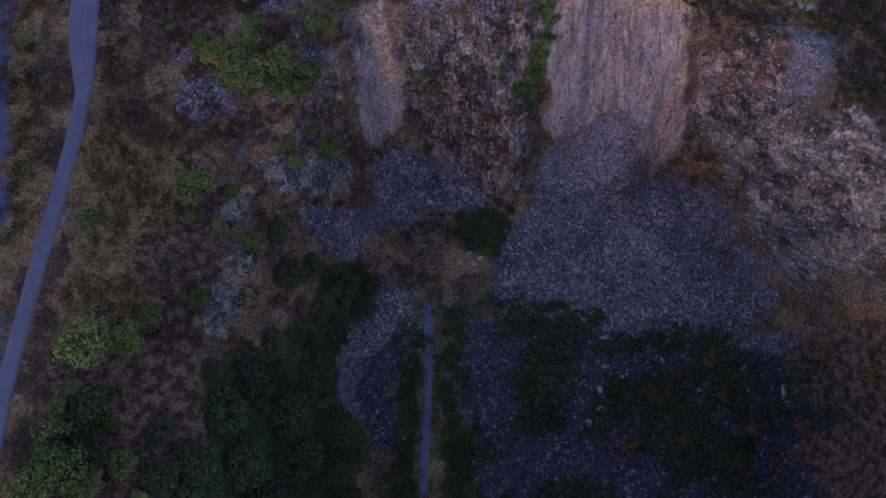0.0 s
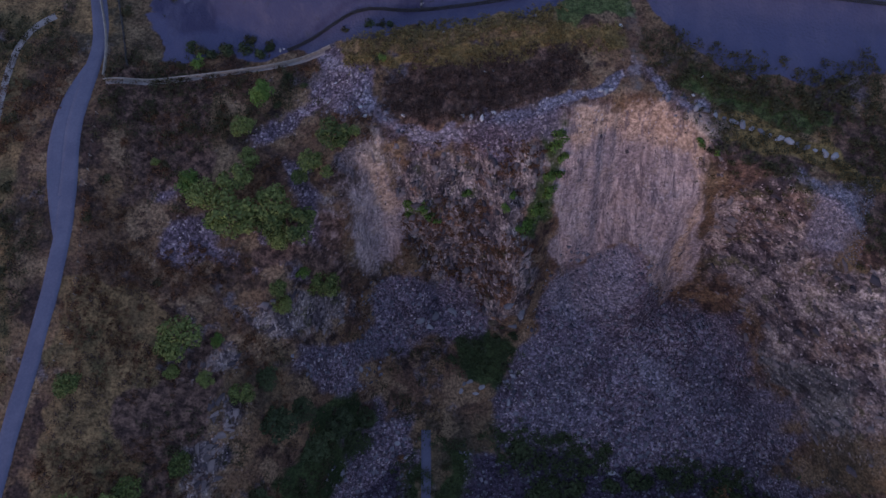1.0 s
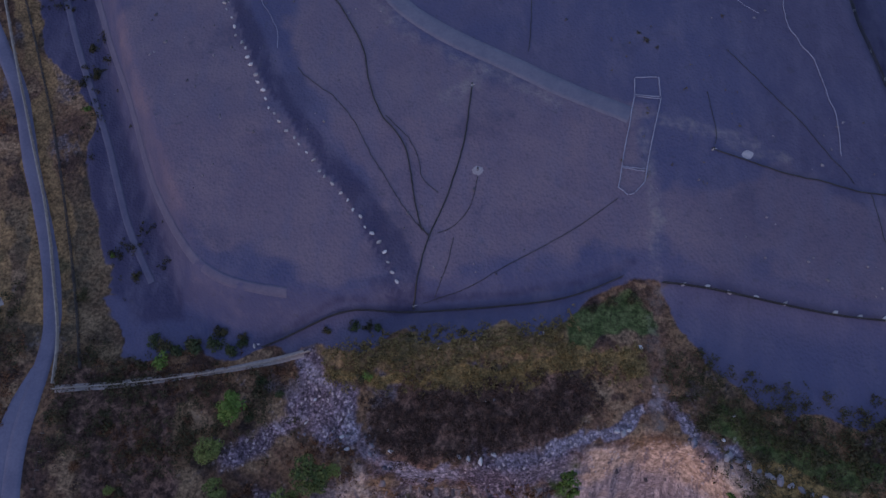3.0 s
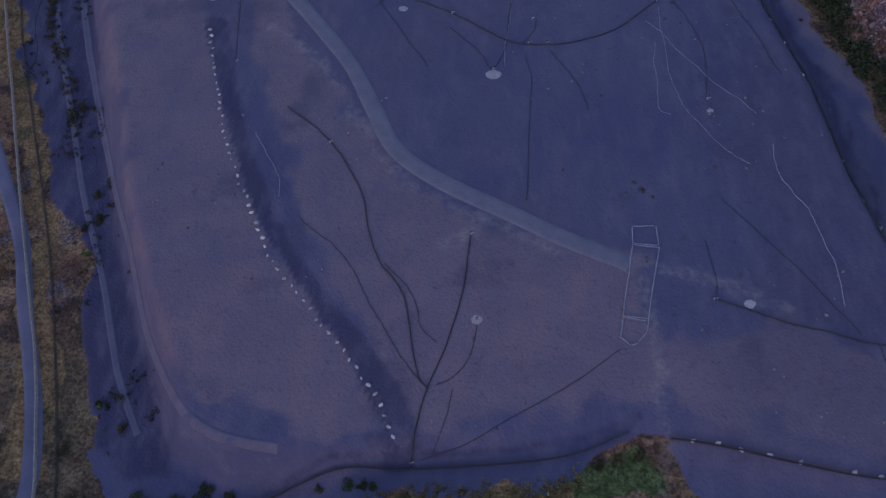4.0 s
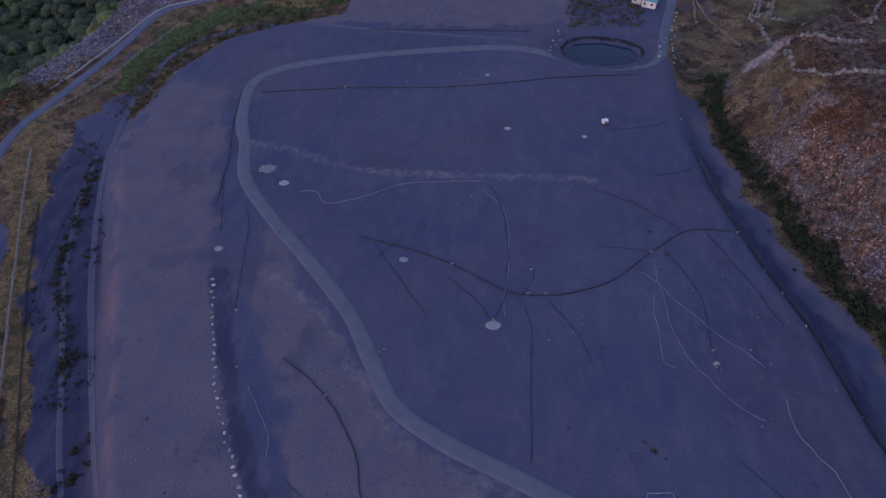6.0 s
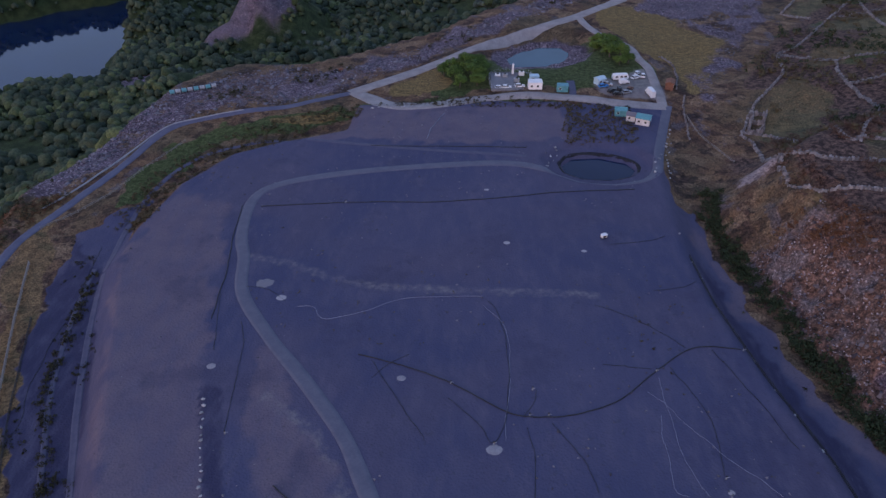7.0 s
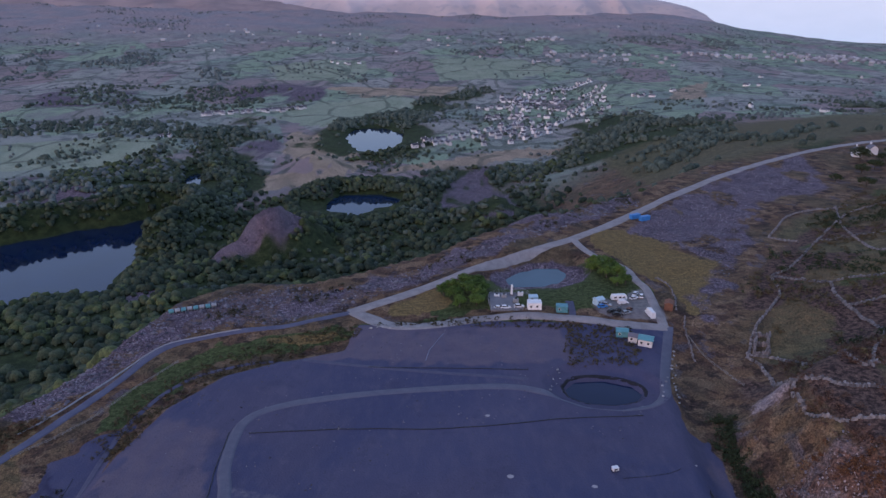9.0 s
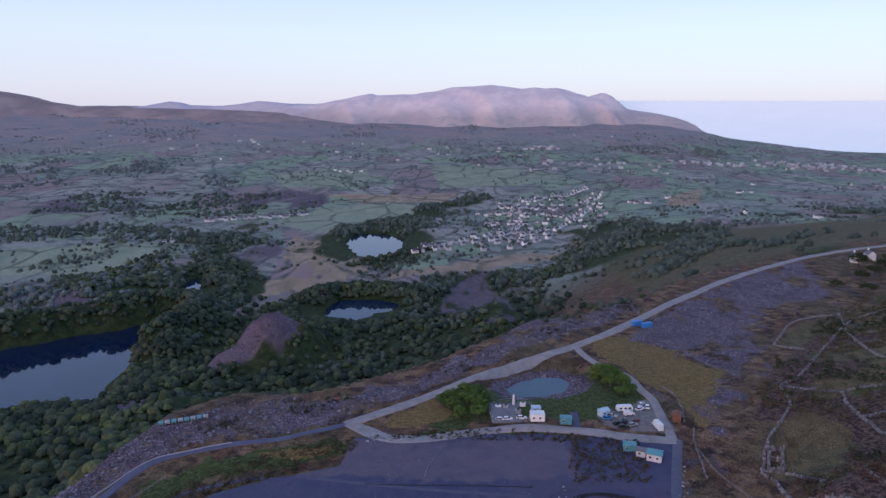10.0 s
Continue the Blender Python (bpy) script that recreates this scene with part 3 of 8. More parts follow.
def spread(lo, fine_lo, fine_hi, hi, step, grow):
    mid = list(np.arange(fine_lo, fine_hi + step / 2, step))
    up, s = [mid[-1]], step
    while up[-1] < hi:
        s *= 1 + grow
        up.append(up[-1] + s)
    down, s = [mid[0]], step
    while down[-1] > lo:
        s *= 1 + grow
        down.append(down[-1] - s)
    return np.array(down[:0:-1] + mid + up[1:])


GX = spread(-3900, -120, 110, 3900, 0.75, 0.034)
GY = spread(-900, -24, 97, 5000, 0.6, 0.034)
GY = np.concatenate([GY[GY < 97.1], np.arange(97.5, 120, 0.75), spread(120, 120.3, 330, 5000, 1.2, 0.031)[1:]])
MX, MY = np.meshgrid(GX, GY)
GZ = height(MX, MY)


def zat(x, y):
    """The ground's height on its own mesh."""
    x, y = np.asarray(x, float), np.asarray(y, float)
    i = np.clip(np.searchsorted(GX, x) - 1, 0, len(GX) - 2)
    j = np.clip(np.searchsorted(GY, y) - 1, 0, len(GY) - 2)
    u, v = (x - GX[i]) / (GX[i + 1] - GX[i]), (y - GY[j]) / (GY[j + 1] - GY[j])
    return (GZ[j, i] * (1 - u) + GZ[j, i + 1] * u) * (1 - v) + (GZ[j + 1, i] * (1 - u) + GZ[j + 1, i + 1] * u) * v

# ---- ground sheet and what covers it ----
def raw_mesh(name, verts, faces, material=None, shade=False):
    me = bpy.data.meshes.new(name)
    me.from_pydata([tuple(v) for v in verts], [], [tuple(f) for f in faces])
    if material:
        me.materials.append(material)
    if shade:
        me.polygons.foreach_set("use_smooth", [True] * len(me.polygons))
    me.update()
    return me


CLAY = [[(-12.1, 90), (-10.8, 86.3), (-10.4, 82.4), (-9.2, 78.8), (-7, 73.8), (-6.6, 70.1), (-10.5, 68.3), (-13.9, 70.4), (-16.7, 70.1), (-18.7, 68.4), (-20.4, 70.5), (-20, 73.4), (-18.9, 76.9), (-17.6, 79.6), (-14.6, 83.6), (-13.1, 87.3)],
        [(26.8, 92.6), (34.2, 94.6), (39.5, 93.6), (42.1, 91.6), (44.1, 91), (47.7, 87.6), (46.3, 85.2), (46, 82.6), (48.2, 78.8), (51.5, 76.4), (54, 72.7), (55.5, 68.5), (49, 65.8), (43.6, 67), (40.1, 70.5), (36, 72), (30.3, 71.5), (22.5, 73.3), (23.4, 79.2), (24.5, 85.5), (25.3, 89.4)]]
LOAMS = [[(26.8, 92.6), (34.2, 94.8), (39.5, 93.8), (42.1, 91.8), (44.1, 91.2), (47.7, 87.6), (46, 84.4), (42.8, 86.4), (39.8, 89.6), (33.1, 91), (26.2, 88.8)], [(-12.1, 90), (-10.8, 86), (-11.4, 80), (-14, 80), (-14.6, 83.6)], [(46, 84), (50, 76), (53, 69), (48, 68), (47, 75)]]
RIM_STRIP = [(-23, 106), (-19.5, 101.5), (-13.5, 95), (-8.2, 90.6), (1.8, 89.2), (9.6, 90.2), (17.4, 92.7), (26.3, 95.6), (31.3, 97.4), (36.3, 99.3), (41, 96.4), (46, 92.6)]
PLATES = [[(67.2, 53.3), (69.9, 49.2), (73.1, 46.9), (76.1, 39.6), (77.2, 30), (76.8, 27.3), (73.9, 32.8), (71.6, 41.9), (67.9, 44)]]
PALES = [[(43.3, 53.9), (52.1, 52), (57, 43.7), (51.8, 42.8), (44.1, 47.7)], [(24, 73), (36, 72), (40, 64), (30, 62), (21, 66)], [(36, -8), (58, -4), (62, -16), (36, -18)], [(63.5, 77.9), (77.8, 78), (73.4, 62.9)]]
PASTURES = [[(165, 610), (190, 884), (203, 1126), (306, 1149), (497, 1171), (837, 1505), (1000, 1300), (700, 930), (375, 755), (255, 672)], [(105, 334), (124, 305), (146, 335), (148, 353), (147, 362), (155, 388), (142, 400), (128, 374), (114, 352)], [(116, 292), (122, 300), (148, 334), (190, 352), (190, 292)], [(98, 270), (104, 284), (150, 276), (150, 264)],
            [(158, 390), (215, 386), (230, 420), (196, 424), (204, 440), (180, 448), (156, 414)], [(164, 462), (190, 496), (222, 512), (198, 470), (176, 450)]]
ROCK = [[(-9.3, 87.1), (18.7, 86.5), (18.8, 83.3), (13.2, 75.4), (20.4, 69.3), (17.4, 59.6), (12.3, 59.5), (2.0, 67.7), (-5.5, 70.1), (-10.2, 76.9)],
        [(49.5, 83), (52, 80.8), (57.2, 79), (64, 76.5), (69.3, 71.8), (72.5, 66.4), (75, 63.2), (78.5, 55), (84, 40), (84, 24), (76.8, 27.3), (73.9, 32.8), (71.1, 41.9), (67.9, 44), (66.8, 53.4), (62.3, 62.8), (58, 68), (56, 71), (53, 77)],
        [(-41, 57), (-34, 58), (-22, 63), (-19, 60), (-24, 55), (-34, 53)], [(-47.1, 46.2), (-43.1, 47.8), (-38.3, 47.8), (-38.3, 45), (-46.9, 44.2)],
        [(-42.9, 41), (-40, 41), (-37.6, 34), (-41, 32.6), (-41.6, 23.6), (-45.2, 23.4), (-44.8, 31.6), (-43.2, 35)]]
SCREE_A = [[(-17.4, 69.2), (0.7, 68.7), (11.0, 60.7), (8.6, 57.4), (-5.6, 57.2), (-12.0, 52.6), (-15.7, 44.6), (-26.0, 43.2), (-30.7, 47.1), (-29.6, 50.3), (-18.2, 55.3)],
    [(26.2, 74.7), (37.6, 72.8), (51.4, 68.2), (64.3, 59.3), (66.7, 54.1), (68.3, 43.7), (72.6, 34.1), (76.1, 25.6), (77.2, -20), (15.1, -30), (12.5, 44.9), (17.6, 55.0), (22.1, 67.6)],
    [(63.5, 78.2), (68.7, 76.8), (77.8, 78.4), (73.6, 69), (73.4, 62.9), (71, 65), (68.8, 71.2)],
    [(-49, 74), (-41, 73), (-39, 69), (-50, 68)],
    [(-23.6, 26.8), (-12.7, 41.1), (-5.9, 37.1), (-6.5, 21.5), (-11.1, 13.8), (-8.4, -5.2), (-18.8, 6.1), (-24.4, 13.1)]]
SCREE_B = [[(4.8, 31.9), (15.5, 29.3), (19.2, 3.6), (35.1, 4.9), (65.3, -1.4), (59.3, -20), (7.3, -20)],
    [(-24.2, 108.0), (-20.7, 109.0), (-19.7, 104.2), (-14.8, 102.2), (-13.0, 96.5), (-9.3, 91.2), (-6.3, 89.0), (-9.3, 88.5), (-14.4, 93.3), (-18.6, 93.5), (-23.6, 94.0), (-25.1, 101.9)],
    [(33.5, 101.5), (39.2, 98.5), (46.4, 92.6), (48, 91), (44.8, 90), (38.2, 96), (33.6, 98.5)],
    [(-11.4, 91), (-2.8, 90), (9.9, 90.5), (22.4, 94.6), (27, 95), (23.8, 90.0), (12.2, 86.1), (-3.9, 87.3)],
    [(-30, 84), (-27, 84), (-25, 68), (-28, 68)]]
SCREE_C = [[(12, 407), (16.7, 420), (29, 430), (46.6, 433), (58, 423), (57, 411), (48.4, 402), (36, 399), (21.5, 398)],
    [(-53, 68), (-40, 68), (-40, 72), (-46, 74), (-53, 72)],
    [(-57, 80), (-51, 82), (-49.5, 76), (-55, 74)],
    [(-24, 102), (-25.5, 96), (-29.5, 90), (-36, 88), (-37, 91.5), (-30, 96), (-27.5, 102)]]
SCREE = SCREE_A + SCREE_B + SCREE_C
GREENS_A = [[(19.8, 89.4), (23.8, 90.2), (24.4, 84.9), (23.1, 82), (21.2, 77.7), (19, 74), (15, 72.3), (14, 74.5), (16, 79.7), (18.8, 82), (20, 84)],
    [(-8.7, 81.5), (-2.9, 80), (-0.6, 77.1), (-7.7, 78.3)],
    [(-108, 295), (-113, 309), (-103, 337), (-83, 350), (-47, 363), (-36, 354), (-62, 344), (-86, 336), (-99, 315), (-104, 297)],
    [(22.1, 115.4), (32.5, 120.4), (34.5, 118.9), (36.4, 112.5), (29.8, 110.6), (26.6, 106.3), (21.6, 109.2)],
    [(40, 98), (47, 99), (60, 95), (69.8, 90.7), (73.1, 86.8), (63.4, 86.8), (54.0, 90), (45.9, 96.3)],
    [(42, 359), (66, 355), (64, 328), (38, 327)]]
GREENS_B = [[(-40, 362), (66, 353), (66, 357), (-10, 369)],
    [(-10, 372), (20, 372), (90, 372), (80, 372), (84, 400), (74, 416), (62, 428), (-10, 398)]]
GREENS = GREENS_A + GREENS_B
SCRUBS = [[(-46, 16), (-33, 23), (-27, 38), (-17, 42), (-14, 32), (-27, 13), (-19, 4), (-21, -30), (-46, -30)],
          [(2, 57), (12, 58), (17, 53), (15, 45), (12, 47), (3, 50)], [(0, 35), (6, 32), (9, 14), (8, -20), (1, -20)], [(-2.5, 36), (-9, 28), (-12, 8), (-12, -20), (-6, -20), (-6, 8)]]
YELLOWS = [[(-20.4, 106.0), (-8.7, 106.2), (11.7, 107.0), (21.7, 109.4), (27, 108.3), (33, 109), (33, 104), (26, 105), (15.6, 104.8), (11.7, 102.9), (-2.5, 102.0), (-8.6, 102.6), (-19.1, 102.6)],
           [(64, 452), (73, 470), (91, 472), (107, 446), (122, 424), (112, 398), (94, 366), (90, 366), (93, 390), (82, 412)], [(-24, 372), (0, 380), (-10, 400), (-30, 380)],
           [(-72, 352), (-60, 357), (-46, 358), (-42, 353), (-60, 348)], [(44, 92), (62, 88), (80, 78), (80, 74), (60, 83), (46, 88)]]
HEATHS_A = [[(27, 94), (34, 96.6), (40, 95.6), (45, 92.4), (45, 91), (40, 93.8), (34, 95), (27, 93)],
    [(-12.9, 99.7), (-2.1, 101.9), (16.7, 104.8), (25.6, 106), (27.3, 100), (21.3, 95.9), (6.8, 90.8), (-5.7, 90.5), (-10.6, 93.3)],
    [(47, 88.7), (57, 84.8), (66.5, 80.4), (64, 77.1), (65.7, 74), (57.2, 78.9), (48.8, 81.9)],
    [(71.9, 88.4), (95, 90), (90, 40), (76.5, 59.8), (73.8, 64.9), (77.7, 77.3), (69.2, 78.2)],
    [(15.6, 35.8), (33, 30.6), (28.4, 1.1), (19.2, 4.9), (15.5, 26.8)],
    [(36.9, 30.6), (53.1, 26.8), (74, 26), (84, 24), (84, -20), (41.7, -6), (41.9, 11.3), (50, 20)]]
HEATHS_B = [[(-56, 40), (-46, 52), (-40, 45), (-46, 22), (-52, 20)],
    [(-66, 104), (-48, 104), (-44, 80), (-60, 76)],
    [(-34, 72), (-22, 74), (-22, 64), (-36, 64)],
    [(-62, -30), (-44, -30), (-46, 14), (-50, 30), (-58, 24), (-69, 18), (-70, -30)]]
HEATHS = HEATHS_A + HEATHS_B
DRYS = [[(-19.5, 108.7), (-6.9, 111.6), (11.8, 112.9), (22.0, 114.8), (21.7, 109.4), (11.7, 107.0), (-8.7, 106.2), (-17.1, 106.0)], [(-69, 63), (-61, 64), (-55, 59), (-52, 51), (-52, 30), (-60, 23), (-68, 23), (-68, 40)], [(-76, 112), (-86, 165), (-96, 190), (-140, 290), (-132, 300), (-88, 182), (-64, 112)],
        [(-84, 110), (-80, 90), (-76, 40), (-80, 20), (-92, 40), (-95, 110)],
        [(-78, 112), (-84, 130), (-96, 160), (-112, 190), (-140, 240), (-160, 300), (-185, 290), (-160, 220), (-120, 160), (-96, 112)]]
SLATES_A = [LAND,
    [(-30.7, 110.4), (-24.4, 113.4), (-18.8, 117), (-4.9, 118.5), (11.9, 120.5), (22.1, 121.5), (31.4, 123), (32.5, 120.4), (23.0, 115.8), (14.8, 113.2), (6.6, 111.1), (-9.0, 111.7), (-13.1, 110.0), (-20.9, 110.4), (-24.7, 107.5)],
    [(36.2, 121), (84, 114), (90, 104), (84, 99), (74, 99.6), (67, 98.4), (57, 99.6), (49, 104), (43.5, 109.4), (39, 115)],
    [(-62, 120), (-59, 107), (-40, 108), (-22, 111), (-19, 118), (-40, 119)]]
SLATES_B = [[(-116, 278), (-112, 254), (-106.5, 232), (-102, 214), (-98.5, 204), (-93, 196), (-89.5, 189), (-86, 179), (-82, 170), (-77.5, 162), (-73, 154.5), (-70, 146), (-66, 136), (-58, 114), (-30, 111), (-30, 120), (-50, 140), (-97, 270), (-100, 300)],
    [(78, 157), (98, 160), (95, 186), (85, 212), (79, 240), (74, 262), (71, 290), (64, 290), (66, 240)],
    [(-92, 95), (-87, 95), (-82, 55), (-83, 30), (-90, 30)],
    [(-119, 232), (-113, 230), (-109.5, 223), (-108, 216), (-111, 212), (-118, 222)]]
SLATES = SLATES_A + SLATES_B
BANKS = [[(-238, 489), (-150, 420), (-118, 372), (-96, 394), (-70, 402), (-58, 394), (-31, 416), (0, 442), (40, 478), (102, 545), (110, 522), (0, 424), (-44, 382), (-60, 366), (-100, 358), (-120, 336), (-130, 300), (-145, 302), (-150, 350)],
         [(91, 469), (111, 500), (129, 524), (150, 545), (200, 590), (238, 628), (228, 590), (211, 553), (172, 512), (146, 454), (132, 425), (123, 410), (97, 363), (95, 375), (116, 404), (124, 430), (108, 448)], [(150, 560), (260, 660), (240, 560), (170, 520)]]
TRACKS = [[(-57.9, 261.5), (-44.6, 257.6), (-32.3, 251), (-18.9, 247), (-2.8, 245.8), (11.9, 244.6), (28.2, 243.6), (36, 243)], [(33, 151), (44, 149), (60, 143)], [(36, 121), (37, 132), (35, 150)], [(35, 96), (36.5, 104), (36, 112), (37, 121)],
          [(-40, 209), (-28, 200), (-20, 186), (-14, 175), (-6, 167), (8, 160), (20, 153)], [(0, 154), (4.5, 156.5), (7, 160)]]
BOULDER_LINE = [(-53.7, 208.4), (-50.7, 197.6), (-47.3, 185.5), (-44.4, 177.1), (-41, 169.3), (-36.1, 159.7), (-31.6, 150.7), (-26.8, 145.3), (-21, 138.2), (-17, 134.3), (-14.2, 130.3), (-10.9, 126.5), (-8.9, 122.1), (-7.4, 119.2)]
WARM_A = [[(-9, 121.5), (34, 126), (36, 150), (10, 158), (-10, 140)],
    [(-95, 262), (-77, 208), (-62, 164), (-48, 134), (-40, 124), (-9, 121), (-17, 134), (-36, 160), (-47, 186), (-56, 212), (-62, 250), (-70, 290), (-90, 296)],
    [(-8, 124), (30, 137), (30, 150), (8, 158), (-8, 168), (-20, 186), (-32, 205), (-42, 225), (-42, 200), (-36, 180), (-22, 152)],
    [(37, 124), (36, 135), (60, 141), (85, 132), (80, 119)],
    [(-60, 336), (-38, 360), (40, 358), (40, 328), (-20, 329)]]
WARM_B = [[(70, 278), (73, 262), (78, 247), (83, 234), (88, 222), (88, 208), (94, 196), (98, 182), (92, 184), (86, 200), (82, 212), (80, 226), (75, 240), (71, 262)]]
WARM = WARM_A + WARM_B
# dark slate beside the fill; the last two paint shade on the quarry floor
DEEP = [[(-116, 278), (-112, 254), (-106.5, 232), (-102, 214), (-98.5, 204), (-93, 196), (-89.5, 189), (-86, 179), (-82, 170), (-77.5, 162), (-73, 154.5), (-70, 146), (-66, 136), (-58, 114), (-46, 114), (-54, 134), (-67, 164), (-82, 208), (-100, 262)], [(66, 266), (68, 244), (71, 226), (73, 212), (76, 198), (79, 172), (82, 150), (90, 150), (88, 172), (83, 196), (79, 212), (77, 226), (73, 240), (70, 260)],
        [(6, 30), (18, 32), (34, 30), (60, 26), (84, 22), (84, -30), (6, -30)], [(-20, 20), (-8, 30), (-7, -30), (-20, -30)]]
# vignette-like darkening at the fill's near corners, put into its colour
CORNER_DIM = [[(40, 118), (95, 114), (92, 150), (80, 200), (66, 230), (46, 200), (52, 160)], [(-70, 120), (-40, 116), (-52, 140), (-74, 170)]]
MEADOWS = [[(-755, 1209), (-818, 1305), (-630, 1379), (-540, 1345), (-528, 1206), (-604, 1142), (-699, 1125)], [(-615, 1385), (-513, 1352), (-476, 1261), (-520, 1222)], [(-429, 1654), (-367, 1846), (-192, 1949), (-56, 1928), (-158, 1752), (-210, 1554), (-328, 1544)],
           [(-631, 2402), (-508, 2533), (-336, 2573), (-298, 2355), (-368, 2184), (-540, 2189)], [(278, 1202), (379, 1306), (367, 1052), (281, 947)], [(-120, 2634), (166, 2662), (342, 2463), (140, 2237), (-66, 2215)]]
TANS = [[(-321, 1130), (-216, 1123), (-169, 1265), (-148, 1215), (-188, 1109), (-264, 1048), (-299, 1033)], [(-121, 1181), (-16, 1236), (84, 1335), (221, 1327), (179, 1306), (30, 1203), (-109, 1152)], [(-313, 1302), (-336, 1481), (-250, 1443), (-170, 1270), (-218, 1132)],
        [(-418, 2096), (-189, 2074), (3, 2140), (-58, 1980), (-250, 1934)], [(528, 1925), (674, 2106), (547, 1723), (456, 1674)]]
TIPS = [[(-1146, 1966), (-1085, 2055), (-866, 1963), (-733, 1702), (-730, 1535), (-836, 1530), (-989, 1706)], [(-663, 2045), (-496, 2147), (-361, 2050), (-356, 1863), (-567, 1845)], [(-381, 1234), (-394, 1372), (-346, 1431), (-309, 1324), (-340, 1192)],
        [(-657, 1062), (-646, 1123), (-470, 985), (-436, 895), (-537, 947), (-586, 955)], [(-243, 795), (-237, 876), (-220, 923), (-177, 872), (-190, 850), (-228, 790)], [(-34, 996), (-6, 1153), (57, 1206), (36, 1094), (64, 1028), (65, 858), (34, 836), (16, 884), (-25, 947)],
        [(-300, 640), (-301, 700), (-272, 712), (-245, 652)]]
WOODS_A = [[(-286, 1458), (-275, 1649), (-158, 1752), (-70, 1905), (51, 2107), (63, 1973), (-25, 1842), (-58, 1594), (-85, 1447), (-101, 1370), (-121, 1262), (-198, 1266), (-253, 1348)],
    [(-581, 1521), (-463, 1597), (-405, 1426), (-391, 1295), (-448, 1263), (-496, 1324)],
    [(-476, 1112), (-448, 1263), (-352, 1233), (-306, 1057), (-318, 905), (-355, 925), (-392, 934)],
    [(-98, 1042), (12, 1176), (176, 1286), (227, 1253), (222, 1142), (118, 1106), (33, 998), (-39, 946), (-92, 983)],
    [(206, 1492), (269, 1478), (386, 1358), (408, 1136), (341, 982), (302, 1010), (209, 1162), (193, 1336)]]
WOODS_B = [[(209, 1162), (296, 1060), (284, 936), (227, 873), (189, 922), (168, 1022)],
    [(349, 921), (413, 991), (336, 741), (304, 698), (247, 684)],
    [(722, 1430), (867, 1632), (933, 1668), (780, 1411)]]
WOODS = WOODS_A + WOODS_B
FAR_WOODS = [[(-1555, 2429), (-1490, 2688), (-1165, 2082), (-1287, 2016)], [(-1245, 2498), (-1089, 2694), (-949, 2353), (-1155, 2321)], [(-845, 2322), (-700, 2264), (-609, 2081), (-722, 2033)],
             [(-360, 2134), (-293, 2320), (-259, 2058), (-336, 2046)], [(-189, 2074), (-66, 2215), (-54, 2123), (-176, 2020)], [(-41, 2783), (282, 3028), (228, 2667), (-18, 2616)], [(585, 3297), (1254, 3402), (1095, 3103), (568, 3070)],
             [(-668, 1078), (-549, 1271), (-422, 1149), (-422, 980), (-502, 829)]]
YARD = [(56, 366), (70, 362), (80, 360), (82, 376), (79, 392), (72, 386), (56, 380)]


def cover(polys, soft, wobble=0.0):
    best = np.full(MX.shape, 1e9)
    for poly in polys:
        best = np.minimum(best, signed(WX, WY, poly))
    return smooth((soft - best - wobble * EDGE) / (2 * soft))


